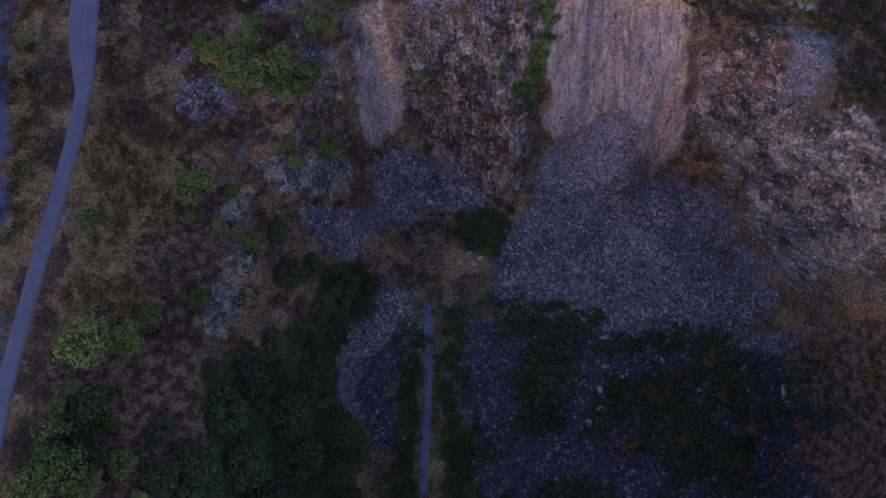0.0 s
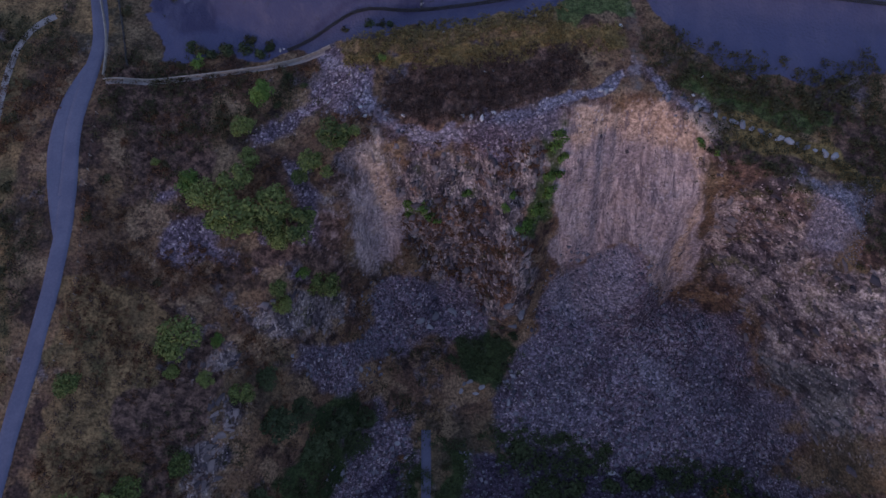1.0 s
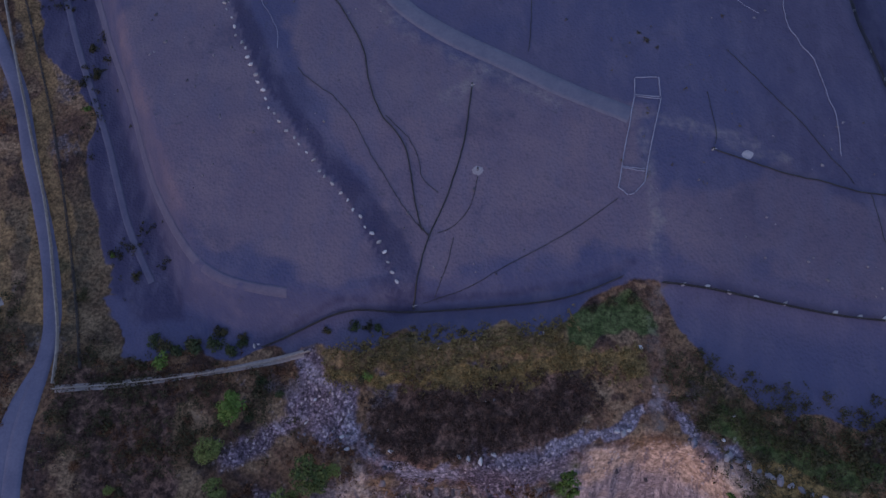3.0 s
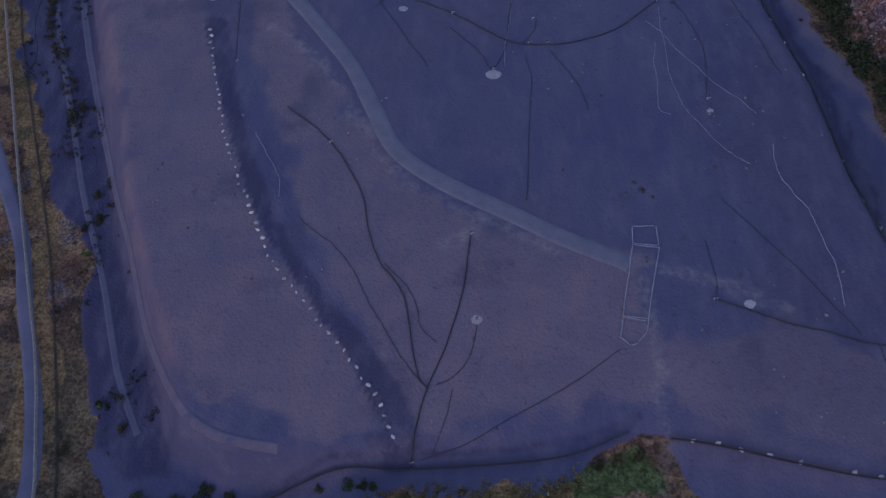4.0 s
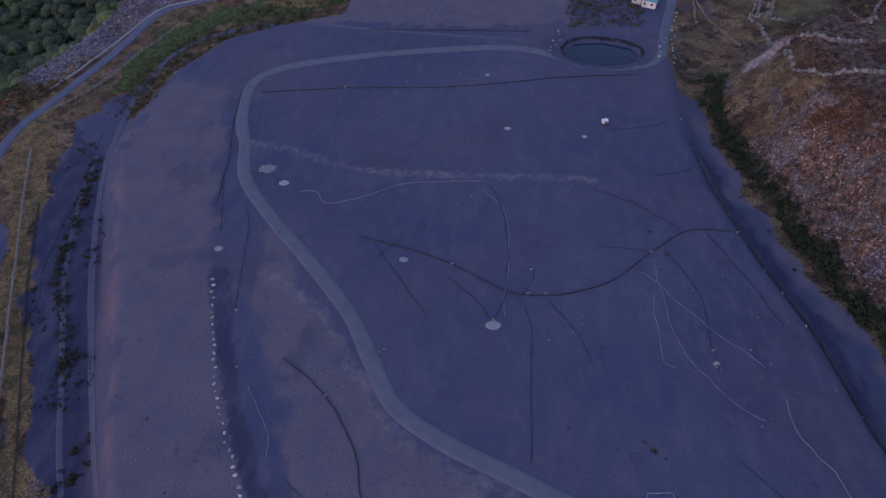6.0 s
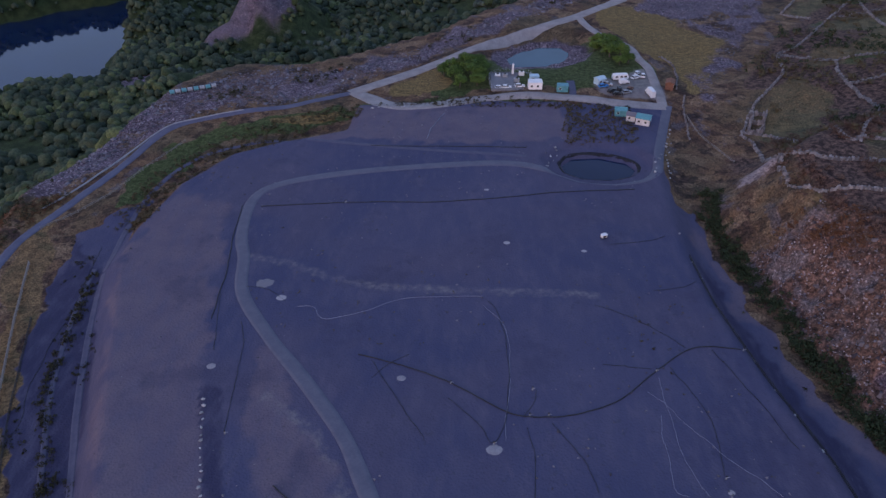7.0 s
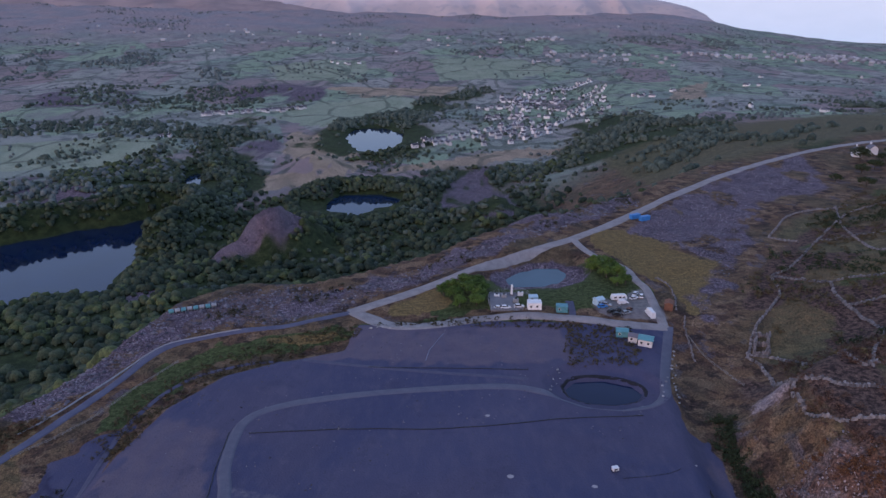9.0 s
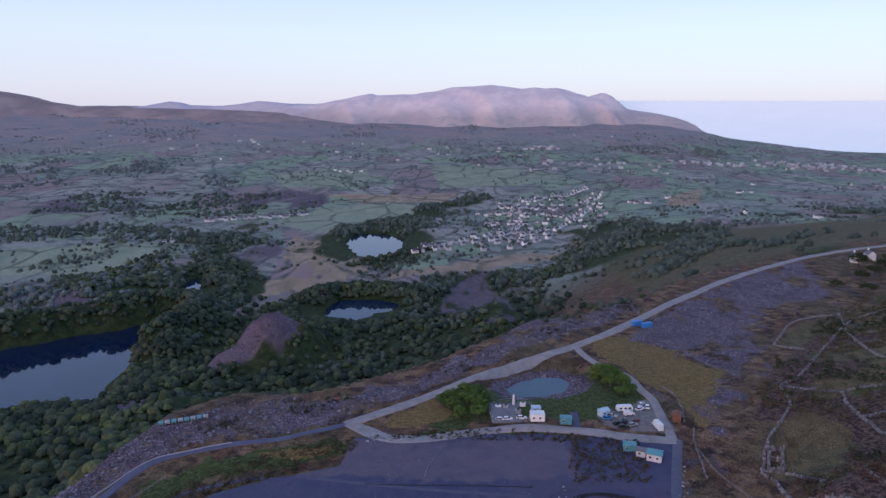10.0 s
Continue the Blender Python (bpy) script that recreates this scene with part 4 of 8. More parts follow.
def build_ground():
    global EDGE, WX, WY
    calm = 1 - 0.8 * smooth((5 - np.abs(signed(MX, MY, LAND))) / 3)
    WX, WY = MX + 4.2 * calm * fbm(MX, MY, 9, 4, 71), MY + 4.2 * calm * fbm(MX, MY, 9, 4, 72)
    EDGE = fbm(MX, MY, 7, 3, 77) * 2
    zero = np.zeros(MX.shape)
    dist = np.hypot(MX, MY - 120)
    out = signed(MX, MY, PLATEAU)
    hill = -signed(MX, MY, HILL)
    slate = cover(SLATES, 1.2, 0.6)
    scree = np.maximum(cover(SCREE, 3.2, 1.8), np.maximum(cover(BANKS[:1], 6, 4) * (0.5 + 0.5 * smooth(fbm(MX, MY, 14, 4, 78) * 4 + 0.6)), cover(BANKS[1:], 8, 6) * smooth(fbm(MX, MY, 18, 4, 79) * 3 + 1.5)))
    cliff = smooth(hill / 5) * smooth((24 - hill) / 8) * smooth((272 - MY) / 14) * smooth((MY - 185) / 10)
    scree = np.maximum(scree, 0.8 * cliff * smooth(fbm(MX, MY, 9, 3, 80) * 3 - 0.35))
    clay = np.maximum(cover(CLAY, 3.0, 1.6), 0.9 * np.exp(-((MX - 93) ** 2 + (MY - 296) ** 2) / 30))
    spill = cover(CLAY, 9, 5)
    clay, scree = np.maximum(clay, 0.62 * spill), scree * (1 - 0.55 * spill) * (1 - 0.9 * cover(CLAY, 2, 1))
    rock = np.maximum(cover(ROCK, 3.0, 1.6), cliff)
    clay = clay * (1 - 0.7 * rock * (clay < 0.65))
    rock = rock * (1 - 0.6 * smooth((MX - 60) / 8) * smooth((40 - MY) / 8))
    dry, green = cover(DRYS, 2.5, 1), cover(GREENS, 2.0, 1.2)
    dry = np.maximum(dry, 0.5 * smooth(hill / 20) * smooth((MY - 320) / 30) * smooth((1500 - MY) / 400) * smooth(fbm(MX, MY, 55, 4, 86) * 4 + 0.3))
    heather, yellow = cover(HEATHS, 2.5, 1.2), cover(YELLOWS, 2.0, 1)
    heather = np.maximum(heather, smooth((hill - 16) / 8) * smooth((44 - hill) / 10) * smooth((330 - MY) / 30) * smooth((MY - 180) / 20))
    heather = np.maximum(heather, smooth(hill / 14) * smooth(fbm(MX, MY, 50, 4, 83) * 4 + 0.75) * smooth((MY - 285) / 30) * smooth((900 - MY) / 200))
    green = np.maximum(green, 0.8 * smooth(hill / 20) * smooth(fbm(MX, MY, 60, 4, 85) * 4 + 0.9) * smooth((MY - 300) / 30))
    heaps = np.zeros(MX.shape)
    for cx, cy, size in ((-194, 816, 38), (-220, 792, 30), (-240, 776, 18), (75, 800, 38), (-420, 1000, 50)):
        heaps = np.maximum(heaps, smooth((1 - np.hypot((MX - cx) / size, (MY - cy) / (size * 1.3))) * 2 + 0.5 * fbm(MX, MY, 25, 3, 90)))
    scree = np.maximum(scree, heaps)
    banks = zero
    for lake in LAKES:
        banks = np.maximum(banks, smooth((90 - signed(MX, MY, lake)) / 60))
    wood = smooth((out - 14) / 10) * smooth((640 - out) / 160) * smooth((MX * -1 + 160) / 120) * smooth((1150 - MY) / 200)
    wood = np.maximum(wood, banks * smooth(fbm(MX, MY, 60, 3, 92) * 3 + 1.3)) * (1 - heaps)
    ox, oy = 70 * fbm(MX, MY, 120, 4, 331), 130 * fbm(MX, MY, 150, 4, 332)
    near = np.full(MX.shape, 1e9)
    for poly in WOODS + FAR_WOODS[-1:]:
        near = np.minimum(near, signed(MX + ox, MY + oy, poly))
    wood = np.maximum(wood, 0.75 * smooth((18 - near) / 36))
    wood = np.maximum(wood, cover(SCRUBS, 2.5, 1.5))
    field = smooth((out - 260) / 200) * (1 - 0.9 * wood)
    # grows with height and distance; mask for the painted haze
    far_haze = smooth((GZ + 95) / 60) * smooth((dist - 1700) / 800)
    track = zero
    for k, line in enumerate(TRACKS):
        track = np.maximum(track, (0.38 if k else 0.43) * smooth((3.6 - along(MX, MY, line)) / 3.2))
    track = np.maximum(track, cover([YARD], 2, 0.5))
    warm = cover(WARM, 4, 2)
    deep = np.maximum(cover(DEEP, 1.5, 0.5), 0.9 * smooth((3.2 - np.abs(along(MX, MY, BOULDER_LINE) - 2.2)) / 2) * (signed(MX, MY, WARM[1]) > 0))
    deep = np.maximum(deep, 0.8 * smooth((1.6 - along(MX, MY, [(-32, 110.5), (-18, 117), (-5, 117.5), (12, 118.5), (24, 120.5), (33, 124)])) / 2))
    deep = np.maximum(deep, 0.42 * cover(CORNER_DIM, 12, 4))
    meadow, tan = cover(MEADOWS, 14, 5), cover(TANS, 12, 6)
    scree = np.maximum(scree, 0.85 * cover(TIPS, 22, 12) * (1 - tan) * smooth(fbm(MX, MY, 70, 4, 96) * 3 + 0.9))
    scree = np.maximum(scree, 0.9 * smooth((MX + 56) / 6) * smooth((-14 - MX) / 5) * smooth((MY - 60) / 5) * smooth((112 - MY) / 5) * smooth(fbm(MX, MY, 7, 5, 95) * 4 - 1.5))
    strip = smooth((2.3 - along(WX, WY, RIM_STRIP)) / 1.6) * (0.75 + 0.25 * np.sign(fbm(MX, MY, 5, 3, 97)))
    scree = np.maximum(scree, strip)
    heather, rock = heather * (1 - strip), rock * (1 - 0.8 * strip)
    loam, plate, pale, pasture = cover(LOAMS, 1.6, 1.0), cover(PLATES, 1.2, 0.4), np.maximum(cover(PALES, 3, 1.5), 0.8 * strip), np.maximum(cover(PASTURES, 3, 1.5), 0.6 * smooth(hill / 20) * smooth((MY - 320) / 30) * smooth((900 - MY) / 200))
    nx, ny = len(GX), len(GY)
    me = bpy.data.meshes.new("ground")
    co = np.stack([MX, MY, GZ], -1).reshape(-1, 3)
    idx = np.arange(nx * ny).reshape(ny, nx)
    quads = np.stack([idx[:-1, :-1], idx[:-1, 1:], idx[1:, 1:], idx[1:, :-1]], -1).reshape(-1)
    me.vertices.add(len(co))
    me.vertices.foreach_set("co", co.ravel())
    me.loops.add(len(quads))
    me.loops.foreach_set("vertex_index", quads)
    me.polygons.add(len(quads) // 4)
    me.polygons.foreach_set("loop_start", np.arange(0, len(quads), 4))
    me.polygons.foreach_set("use_smooth", np.ones(len(quads) // 4, bool))
    me.update()
    for name, four in (("cover_a", (slate, scree, clay, rock)), ("cover_b", (dry, green, heather, yellow)), ("cover_c", (wood, field, track, far_haze)), ("cover_d", (warm, deep, meadow, tan)), ("cover_e", (loam, plate, pale, pasture))):
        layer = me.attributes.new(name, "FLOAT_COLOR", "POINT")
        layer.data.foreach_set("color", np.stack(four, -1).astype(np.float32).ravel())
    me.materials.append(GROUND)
    return tagged(new("ground", me), "quarried slate hillside with heather, grass and broken rock", "ground", kind="structure"), wood


ground, WOOD = build_ground()


def soften(line, step=2.0):
    """A smooth run of points through the given ones."""
    p = np.array([line[0]] + list(line) + [line[-1]], float)
    out = []
    for k in range(1, len(p) - 2):
        n = max(2, int(np.hypot(*(p[k + 1] - p[k])) / step))
        for t in np.arange(n) / n:
            a, b, c, d = p[k - 1], p[k], p[k + 1], p[k + 2]
            out.append(0.5 * (2 * b + (c - a) * t + (2 * a - 5 * b + 4 * c - d) * t * t + (3 * b - a - 3 * c + d) * t ** 3))
    out.append(p[-2])
    return np.array(out)


def ribbon(name, line, wide, lift, material, label, category="road", ragged=0.12, kind="structure"):
    """A strip laid on the ground, with a slight crown, ragged edges and real thickness."""
    p = soften(line)
    t = np.gradient(p, axis=0)
    t /= np.linalg.norm(t, axis=1)[:, None] + 1e-9
    side = np.stack([-t[:, 1], t[:, 0]], -1)
    rng = np.random.default_rng(int(abs(p[0, 0] * 7 + p[0, 1])))
    w = (wide if np.ndim(wide) else np.full(len(p), wide)) * (1 + ragged * 0.5 * np.convolve(rng.normal(size=len(p) + 4), np.ones(5) / 5, "valid"))
    cols = (-0.56, -0.5, -0.25, 0, 0.25, 0.5, 0.56)
    verts, faces = [], []
    for k in range(len(p)):
        for c in cols:
            q = p[k] + side[k] * w[k] * c
            verts.append((q[0], q[1], float(zat(q[0], q[1])) + (lift if abs(c) <= 0.5 else -0.25) + 0.03 * (0.5 - abs(c))))
    m = len(cols)
    for k in range(len(p) - 1):
        for c in range(m - 1):
            faces.append((k * m + c, k * m + m + c, k * m + m + c + 1, k * m + c + 1)[::-1])
    return tagged(new(name, raw_mesh(name, verts, faces, material, True)), label, category, kind=kind)


LANE = [(-77, -30), (-76, 3), (-75.5, 14), (-74, 32), (-72, 50), (-70.8, 65), (-71, 77), (-72, 90), (-71.5, 99), (-70.8, 109), (-72, 117), (-75.5, 128.5), (-80.5, 143), (-86, 159), (-92, 170),
        (-101, 186), (-112, 206), (-124, 232), (-131, 252), (-132, 272), (-127, 290), (-119, 314), (-113, 337), (-104, 349), (-84, 357), (-64, 363), (-44, 375)]
HAUL = [(-44, 375), (-27, 389), (-3, 410), (24, 430), (57, 455), (88, 486), (133, 539), (191, 600), (255, 655), (318, 697), (400, 735), (520, 790)]
ribbon("road", [(x + 0.6 * (y < 130), y) for x, y in LANE], 3.05, 0.14, TARMAC, "narrow grey-blue tarmac lane with worn edges")
ribbon("road", HAUL, 5.5, 0.25, DIRT, "pale gravel haul road along the ridge")
ribbon("road", [(-43, 376), (-36, 370), (-26, 362), (-13, 361), (0, 363.5), (14, 365), (43, 364), (64, 359), (80, 357)], np.interp(np.linspace(0, 1, len(soften([(-43, 376), (-36, 370), (-26, 362), (-13, 361), (0, 363.5), (14, 365), (43, 364), (64, 359), (80, 357)]))), [0, 0.12, 0.2, 0.32, 0.45, 1], [5, 7.5, 9.5, 8.5, 5, 4.6]), 0.16, DIRT, "pale gravel site road")
ribbon("road", [(81, 358), (76, 342), (70, 322), (66, 308), (58, 301), (44, 300.5), (31, 307), (17, 312), (-10, 311), (-37, 307), (-57, 300.5), (-63.5, 291), (-62, 272), (-58.5, 261), (-54.6, 245), (-43.8, 228.4),
                (-32.2, 213.6), (-21.6, 198.7), (-15.6, 186.6), (-10.2, 175.7), (-1.1, 168.2), (11.7, 161.3), (21.7, 155.9), (33.2, 150.8)], 3.4, 0.07, FILL_TRACK, "pale gravel track across the slate fill")
ribbon("road", [(79, 357), (80, 374), (80.6, 392), (78.5, 401.5), (76.2, 416.8), (66, 431), (61, 444), (59, 455)], 3.6, 0.16, DIRT, "pale gravel branch track beside the yard")
ribbon("path", [(-80.4, 116.7), (-83.3, 114.4), (-85.8, 110.1), (-86.8, 104.1), (-86.9, 97.4), (-86.6, 90)], 1.5, 0.08, DIRT, "narrow worn path through the bracken", "path", 0.4)
ribbon("path", [(-3.6, 36), (-3.5, 18.4), (-4.2, 1), (-4.5, -9), (-5, -40)], 2.1, 0.10, TARMAC, "narrow grey track on the quarry floor", "path")
SLATE_TRACK = plain("slate_track", (0.062, 0.062, 0.108), (0.092, 0.09, 0.135), 3, grain=0.6)
ribbon("road", [(24, 317), (-21, 325), (-51, 332), (-68, 337), (-84, 332), (-95, 322), (-101, 303), (-101, 277), (-97, 250), (-90, 225), (-80, 197), (-70, 173), (-62, 157), (-55, 139), (-46, 126), (-40, 121), (-34, 119), (-27, 118)], 1.7, 0.05, SLATE_TRACK, "wheel track of crushed slate round the fill")
ribbon("road", [(-103, 262), (-100, 240), (-94, 217), (-85, 193), (-76, 170), (-67, 150), (-60, 132), (-54, 121)], 1.3, 0.05, SLATE_TRACK, "outer wheel track of crushed slate beside the ditch")


def sheet(name, poly, z, material, label, grow=1.12):
    cx, cy = sum(p[0] for p in poly) / len(poly), sum(p[1] for p in poly) / len(poly)
    verts = [(cx, cy, z)] + [(cx + (x - cx) * grow, cy + (y - cy) * grow, z) for x, y in poly]
    faces = [(0, k, k % len(poly) + 1) for k in range(1, len(poly) + 1)]
    me = raw_mesh(name, verts, faces, material)
    bm = bmesh.new()
    bm.from_mesh(me)
    bmesh.ops.recalc_face_normals(bm, faces=bm.faces)
    if bm.faces[:][0].normal.z < 0:
        bmesh.ops.reverse_faces(bm, faces=bm.faces)
    bm.to_mesh(me)
    return tagged(new(name, me), label, "water", kind="structure")


sheet("lake", LAKE, WATER, DEEP_WATER, "deep still quarry lake reflecting the sky")
sheet("lake", POND, WATER, LAKE_WATER, "small still pool in a flooded quarry")
sheet("lake", POOL, WATER, LAKE_WATER, "round flooded quarry pit under dark cliffs")
sheet("lake", TARN, WATER, LAKE_WATER, "bright still lake in the valley woods")
sheet("pond", SITE_POND, -10.4, POND_WATER, "pale blue settling pond with gravel banks", 1.05)
sheet("pond", LOW_POND, -8.1, LINED_WATER, "dark lined pond at the edge of the fill", 1.05)


# ---- the far country ----
def far_ridge(name, mid, wide, deep, crest, base, material, label, seed):
    """A distant upland: rising ground up to a crest given as (place along it, height)."""
    nx, ny = 220, 40
    u, v = np.meshgrid(np.linspace(-1, 1, nx), np.linspace(0, 1, ny))
    x, y = mid[0] + u * wide, mid[1] + (v - 0.5) * deep
    top = np.interp(u, [c[0] for c in crest], [c[1] for c in crest]) - base
    rise = np.sin(np.clip(v / 0.85, 0, 1) * math.pi / 2) ** 1.3
    gully = 1 - 2 * np.abs(vnoise(x + 0.3 * y, y * 0.35, 190, seed + 5))
    z = base + top * rise * (1 + (1 - rise) * (0.3 * fbm(x, y, 240, 4, seed) + 0.3 * gully)) + 22 * fbm(x, y, 160, 5, seed + 9) * v * (1.06 - v)
    z = np.where(v > 0.93, z - 80, z)
    idx = np.arange(nx * ny).reshape(ny, nx)
    faces = np.stack([idx[:-1, :-1], idx[:-1, 1:], idx[1:, 1:], idx[1:, :-1]], -1).reshape(-1, 4)
    me = raw_mesh(name, np.stack([x, y, z], -1).reshape(-1, 3).tolist(), faces.tolist(), material, True)
    return tagged(new(name, me), label, "mountain", kind="structure")


# far uplands: air haze is part of the two base tones
def far_material(name, a, b, size):
    s = Shader(name, 0.95, spec=0.0)
    return s.done(s.mix(s.ramp(s.noise(size, 5), 0.35, 0.65), a, b))


def crest_of(mid, wide, points):
    """Crest points given by their place in metres, turned into shares of the ridge's half-width."""
    return [((x - mid) / wide, z) for x, z in points]


def mountain_material():
    """Pink-grey above, brown grazing below, in uneven bands; haze and pink light painted in."""
    m = Shader("hazy_mountain", 0.95, spec=0.0)
    z = m.place()[2]
    level = m.math("ADD", z, m.math("MULTIPLY", m.math("SUBTRACT", m.noise(420, 5), 0.5), 170))
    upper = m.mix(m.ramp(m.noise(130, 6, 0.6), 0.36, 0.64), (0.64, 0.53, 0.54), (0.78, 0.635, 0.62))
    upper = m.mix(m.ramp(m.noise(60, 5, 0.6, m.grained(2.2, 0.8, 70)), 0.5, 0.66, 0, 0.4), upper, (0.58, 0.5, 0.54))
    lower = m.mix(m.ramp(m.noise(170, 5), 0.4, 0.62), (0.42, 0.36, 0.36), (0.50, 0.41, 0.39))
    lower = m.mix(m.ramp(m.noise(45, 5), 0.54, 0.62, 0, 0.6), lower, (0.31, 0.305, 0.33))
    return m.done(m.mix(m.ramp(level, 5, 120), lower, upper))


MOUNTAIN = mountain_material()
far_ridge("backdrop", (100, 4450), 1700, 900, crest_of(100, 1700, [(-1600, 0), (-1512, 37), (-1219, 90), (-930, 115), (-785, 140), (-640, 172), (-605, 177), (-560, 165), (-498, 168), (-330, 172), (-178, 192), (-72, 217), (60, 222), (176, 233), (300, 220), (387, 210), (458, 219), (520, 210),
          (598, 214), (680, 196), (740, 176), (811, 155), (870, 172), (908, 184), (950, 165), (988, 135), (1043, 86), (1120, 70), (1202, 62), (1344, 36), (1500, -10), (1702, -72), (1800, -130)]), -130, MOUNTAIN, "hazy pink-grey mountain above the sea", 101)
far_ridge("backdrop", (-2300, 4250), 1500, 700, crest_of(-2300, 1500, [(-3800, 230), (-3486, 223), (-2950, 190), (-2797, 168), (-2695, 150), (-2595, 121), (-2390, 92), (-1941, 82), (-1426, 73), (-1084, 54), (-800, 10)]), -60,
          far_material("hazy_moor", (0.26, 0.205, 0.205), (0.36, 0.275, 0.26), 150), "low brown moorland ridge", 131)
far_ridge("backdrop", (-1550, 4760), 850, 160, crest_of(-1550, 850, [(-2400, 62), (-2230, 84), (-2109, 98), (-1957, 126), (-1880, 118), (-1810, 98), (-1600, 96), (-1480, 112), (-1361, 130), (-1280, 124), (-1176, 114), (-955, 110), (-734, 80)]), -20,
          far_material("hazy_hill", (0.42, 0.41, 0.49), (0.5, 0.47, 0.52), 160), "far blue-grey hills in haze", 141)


def sea():
    n, m = 60, 12
    verts, faces = [], []
    for j in range(m):
        for i in range(n):
            a, r = radians(10 + 50 * i / (n - 1)), 4100 + 840 * j / (m - 1)
            drop = 115 - (0.058 - 0.062 * (j / (m - 1)) ** 1.2) * r
            verts.append((r * math.sin(a), 120 + r * math.cos(a), drop))
    for j in range(m - 1):
        for i in range(n - 1):
            faces.append((j * n + i, j * n + i + 1, j * n + n + i + 1, j * n + n + i))
    # haze over the water is put in as pale colour and faint glow
    s = Shader("hazy_sea", 0.35, spec=0.4)
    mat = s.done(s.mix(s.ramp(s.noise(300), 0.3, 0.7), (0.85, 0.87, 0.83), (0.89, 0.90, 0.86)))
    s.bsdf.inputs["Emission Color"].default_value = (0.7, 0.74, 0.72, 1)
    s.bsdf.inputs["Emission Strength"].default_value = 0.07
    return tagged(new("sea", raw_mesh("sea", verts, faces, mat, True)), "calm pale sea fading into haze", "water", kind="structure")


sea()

# ---- plants ----
def part(name, mesh, material, parent, label="", m=None):
    """Links one mesh as a part under a thing or a part."""
    if isinstance(mesh, bmesh.types.BMesh):
        me = bpy.data.meshes.new(name)
        mesh.to_mesh(me)
        mesh.free()
        mesh = me
    if material and not mesh.materials:
        mesh.materials.append(material)
    ob = new(name, mesh)
    ob.parent = parent
    if m is not None:
        ob.matrix_basis = m
    return tagged(ob, label)


def leaf_cloud(rng, centres, radii, count, size, squash=0.85, up=0.35):
    """Corner points of many small leaf sprays round the given clumps."""
    pick = rng.choice(len(centres), count, p=radii ** 2 / np.sum(radii ** 2))
    d = rng.normal(size=(count, 3))
    d[:, 2] += up
    d /= np.linalg.norm(d, axis=1)[:, None]
    c = centres[pick] + d * (radii[pick] * rng.uniform(0.72, 1.08, count))[:, None] * np.array([1, 1, squash])
    n = d + rng.normal(size=(count, 3)) * 0.45
    n /= np.linalg.norm(n, axis=1)[:, None]
    a = np.cross(n, rng.normal(size=(count, 3)))
    a /= np.linalg.norm(a, axis=1)[:, None]
    b = np.cross(n, a)
    s = size * rng.uniform(0.6, 1.35, count)[:, None]
    return np.stack([c + a * s, c + b * s * 0.62, c - a * s, c - b * s * 0.62], 1).reshape(-1, 3)


def leaf_mesh(name, corners, material):
    n = len(corners) // 4
    me = bpy.data.meshes.new(name)
    me.vertices.add(n * 4)
    me.vertices.foreach_set("co", corners.ravel())
    me.loops.add(n * 4)
    me.loops.foreach_set("vertex_index", np.arange(n * 4))
    me.polygons.add(n)
    me.polygons.foreach_set("loop_start", np.arange(0, n * 4, 4))
    me.materials.append(material)
    me.update()
    return me


def limb(bm, a, b, ra, rb, sides=6):
    a, b = Vector(a), Vector(b)
    z = (b - a).normalized()
    x = z.orthogonal().normalized()
    y = z.cross(x)
    rings = []
    for p, r in ((a, ra), (b, rb)):
        rings.append([bm.verts.new(p + (x * math.cos(2 * math.pi * k / sides) + y * math.sin(2 * math.pi * k / sides)) * r) for k in range(sides)])
    for k in range(sides):
        bm.faces.new((rings[0][k], rings[0][(k + 1) % sides], rings[1][(k + 1) % sides], rings[1][k]))
    bm.faces.new(rings[1])


def tree_kind(seed, leaf, leaves=1900):
    """A broad-leaved tree 1 m across: its trunk with limbs, and its crown of leaf clumps."""
    rng = np.random.default_rng(seed)
    n = rng.integers(20, 27)
    ang, rad = rng.uniform(0, 2 * math.pi, n), np.sqrt(rng.uniform(0.02, 1, n)) * 0.34
    centres = np.stack([np.cos(ang) * rad, np.sin(ang) * rad * rng.uniform(0.7, 1), 0.72 - rad * 0.75 + rng.uniform(-0.1, 0.1, n)], 1)
    radii = rng.uniform(0.085, 0.16, n)
    crown = leaf_mesh("crown", leaf_cloud(rng, centres, radii, leaves, 0.03), leaf)
    bm = bmesh.new()
    limb(bm, (0, 0, -0.15), (0.02, 0, 0.3), 0.035, 0.024, 8)
    for c in centres[:7]:
        limb(bm, (0.02, 0, 0.26), c, 0.018, 0.006, 5)
    trunk = bpy.data.meshes.new("trunk")
    bm.to_mesh(trunk)
    bm.free()
    trunk.materials.append(BARK)
    return trunk, crown


TREES = [tree_kind(k, LEAF) for k in range(5)] + [tree_kind(20 + k, LEAF_BRIGHT) for k in range(3)] + [tree_kind(30 + k, LEAF_DARK) for k in range(3)]


def plant_tree(x, y, across, kind, label, group="", tall=1.0, turn=None):
    trunk, crown = TREES[kind]
    root = new("tree")
    root.matrix_basis = pose(x, y, float(zat(x, y)), 0, 0, (x * 53 + y * 31) % 360 if turn is None else turn) @ Matrix.Diagonal((across * 1.5, across * 1.5, across * 1.35 * tall, 1))
    root.empty_display_size = 0.1
    part("trunk", trunk, None, root)
    part("crown", crown, None, root)
    return tagged(root, label, "tree", group)


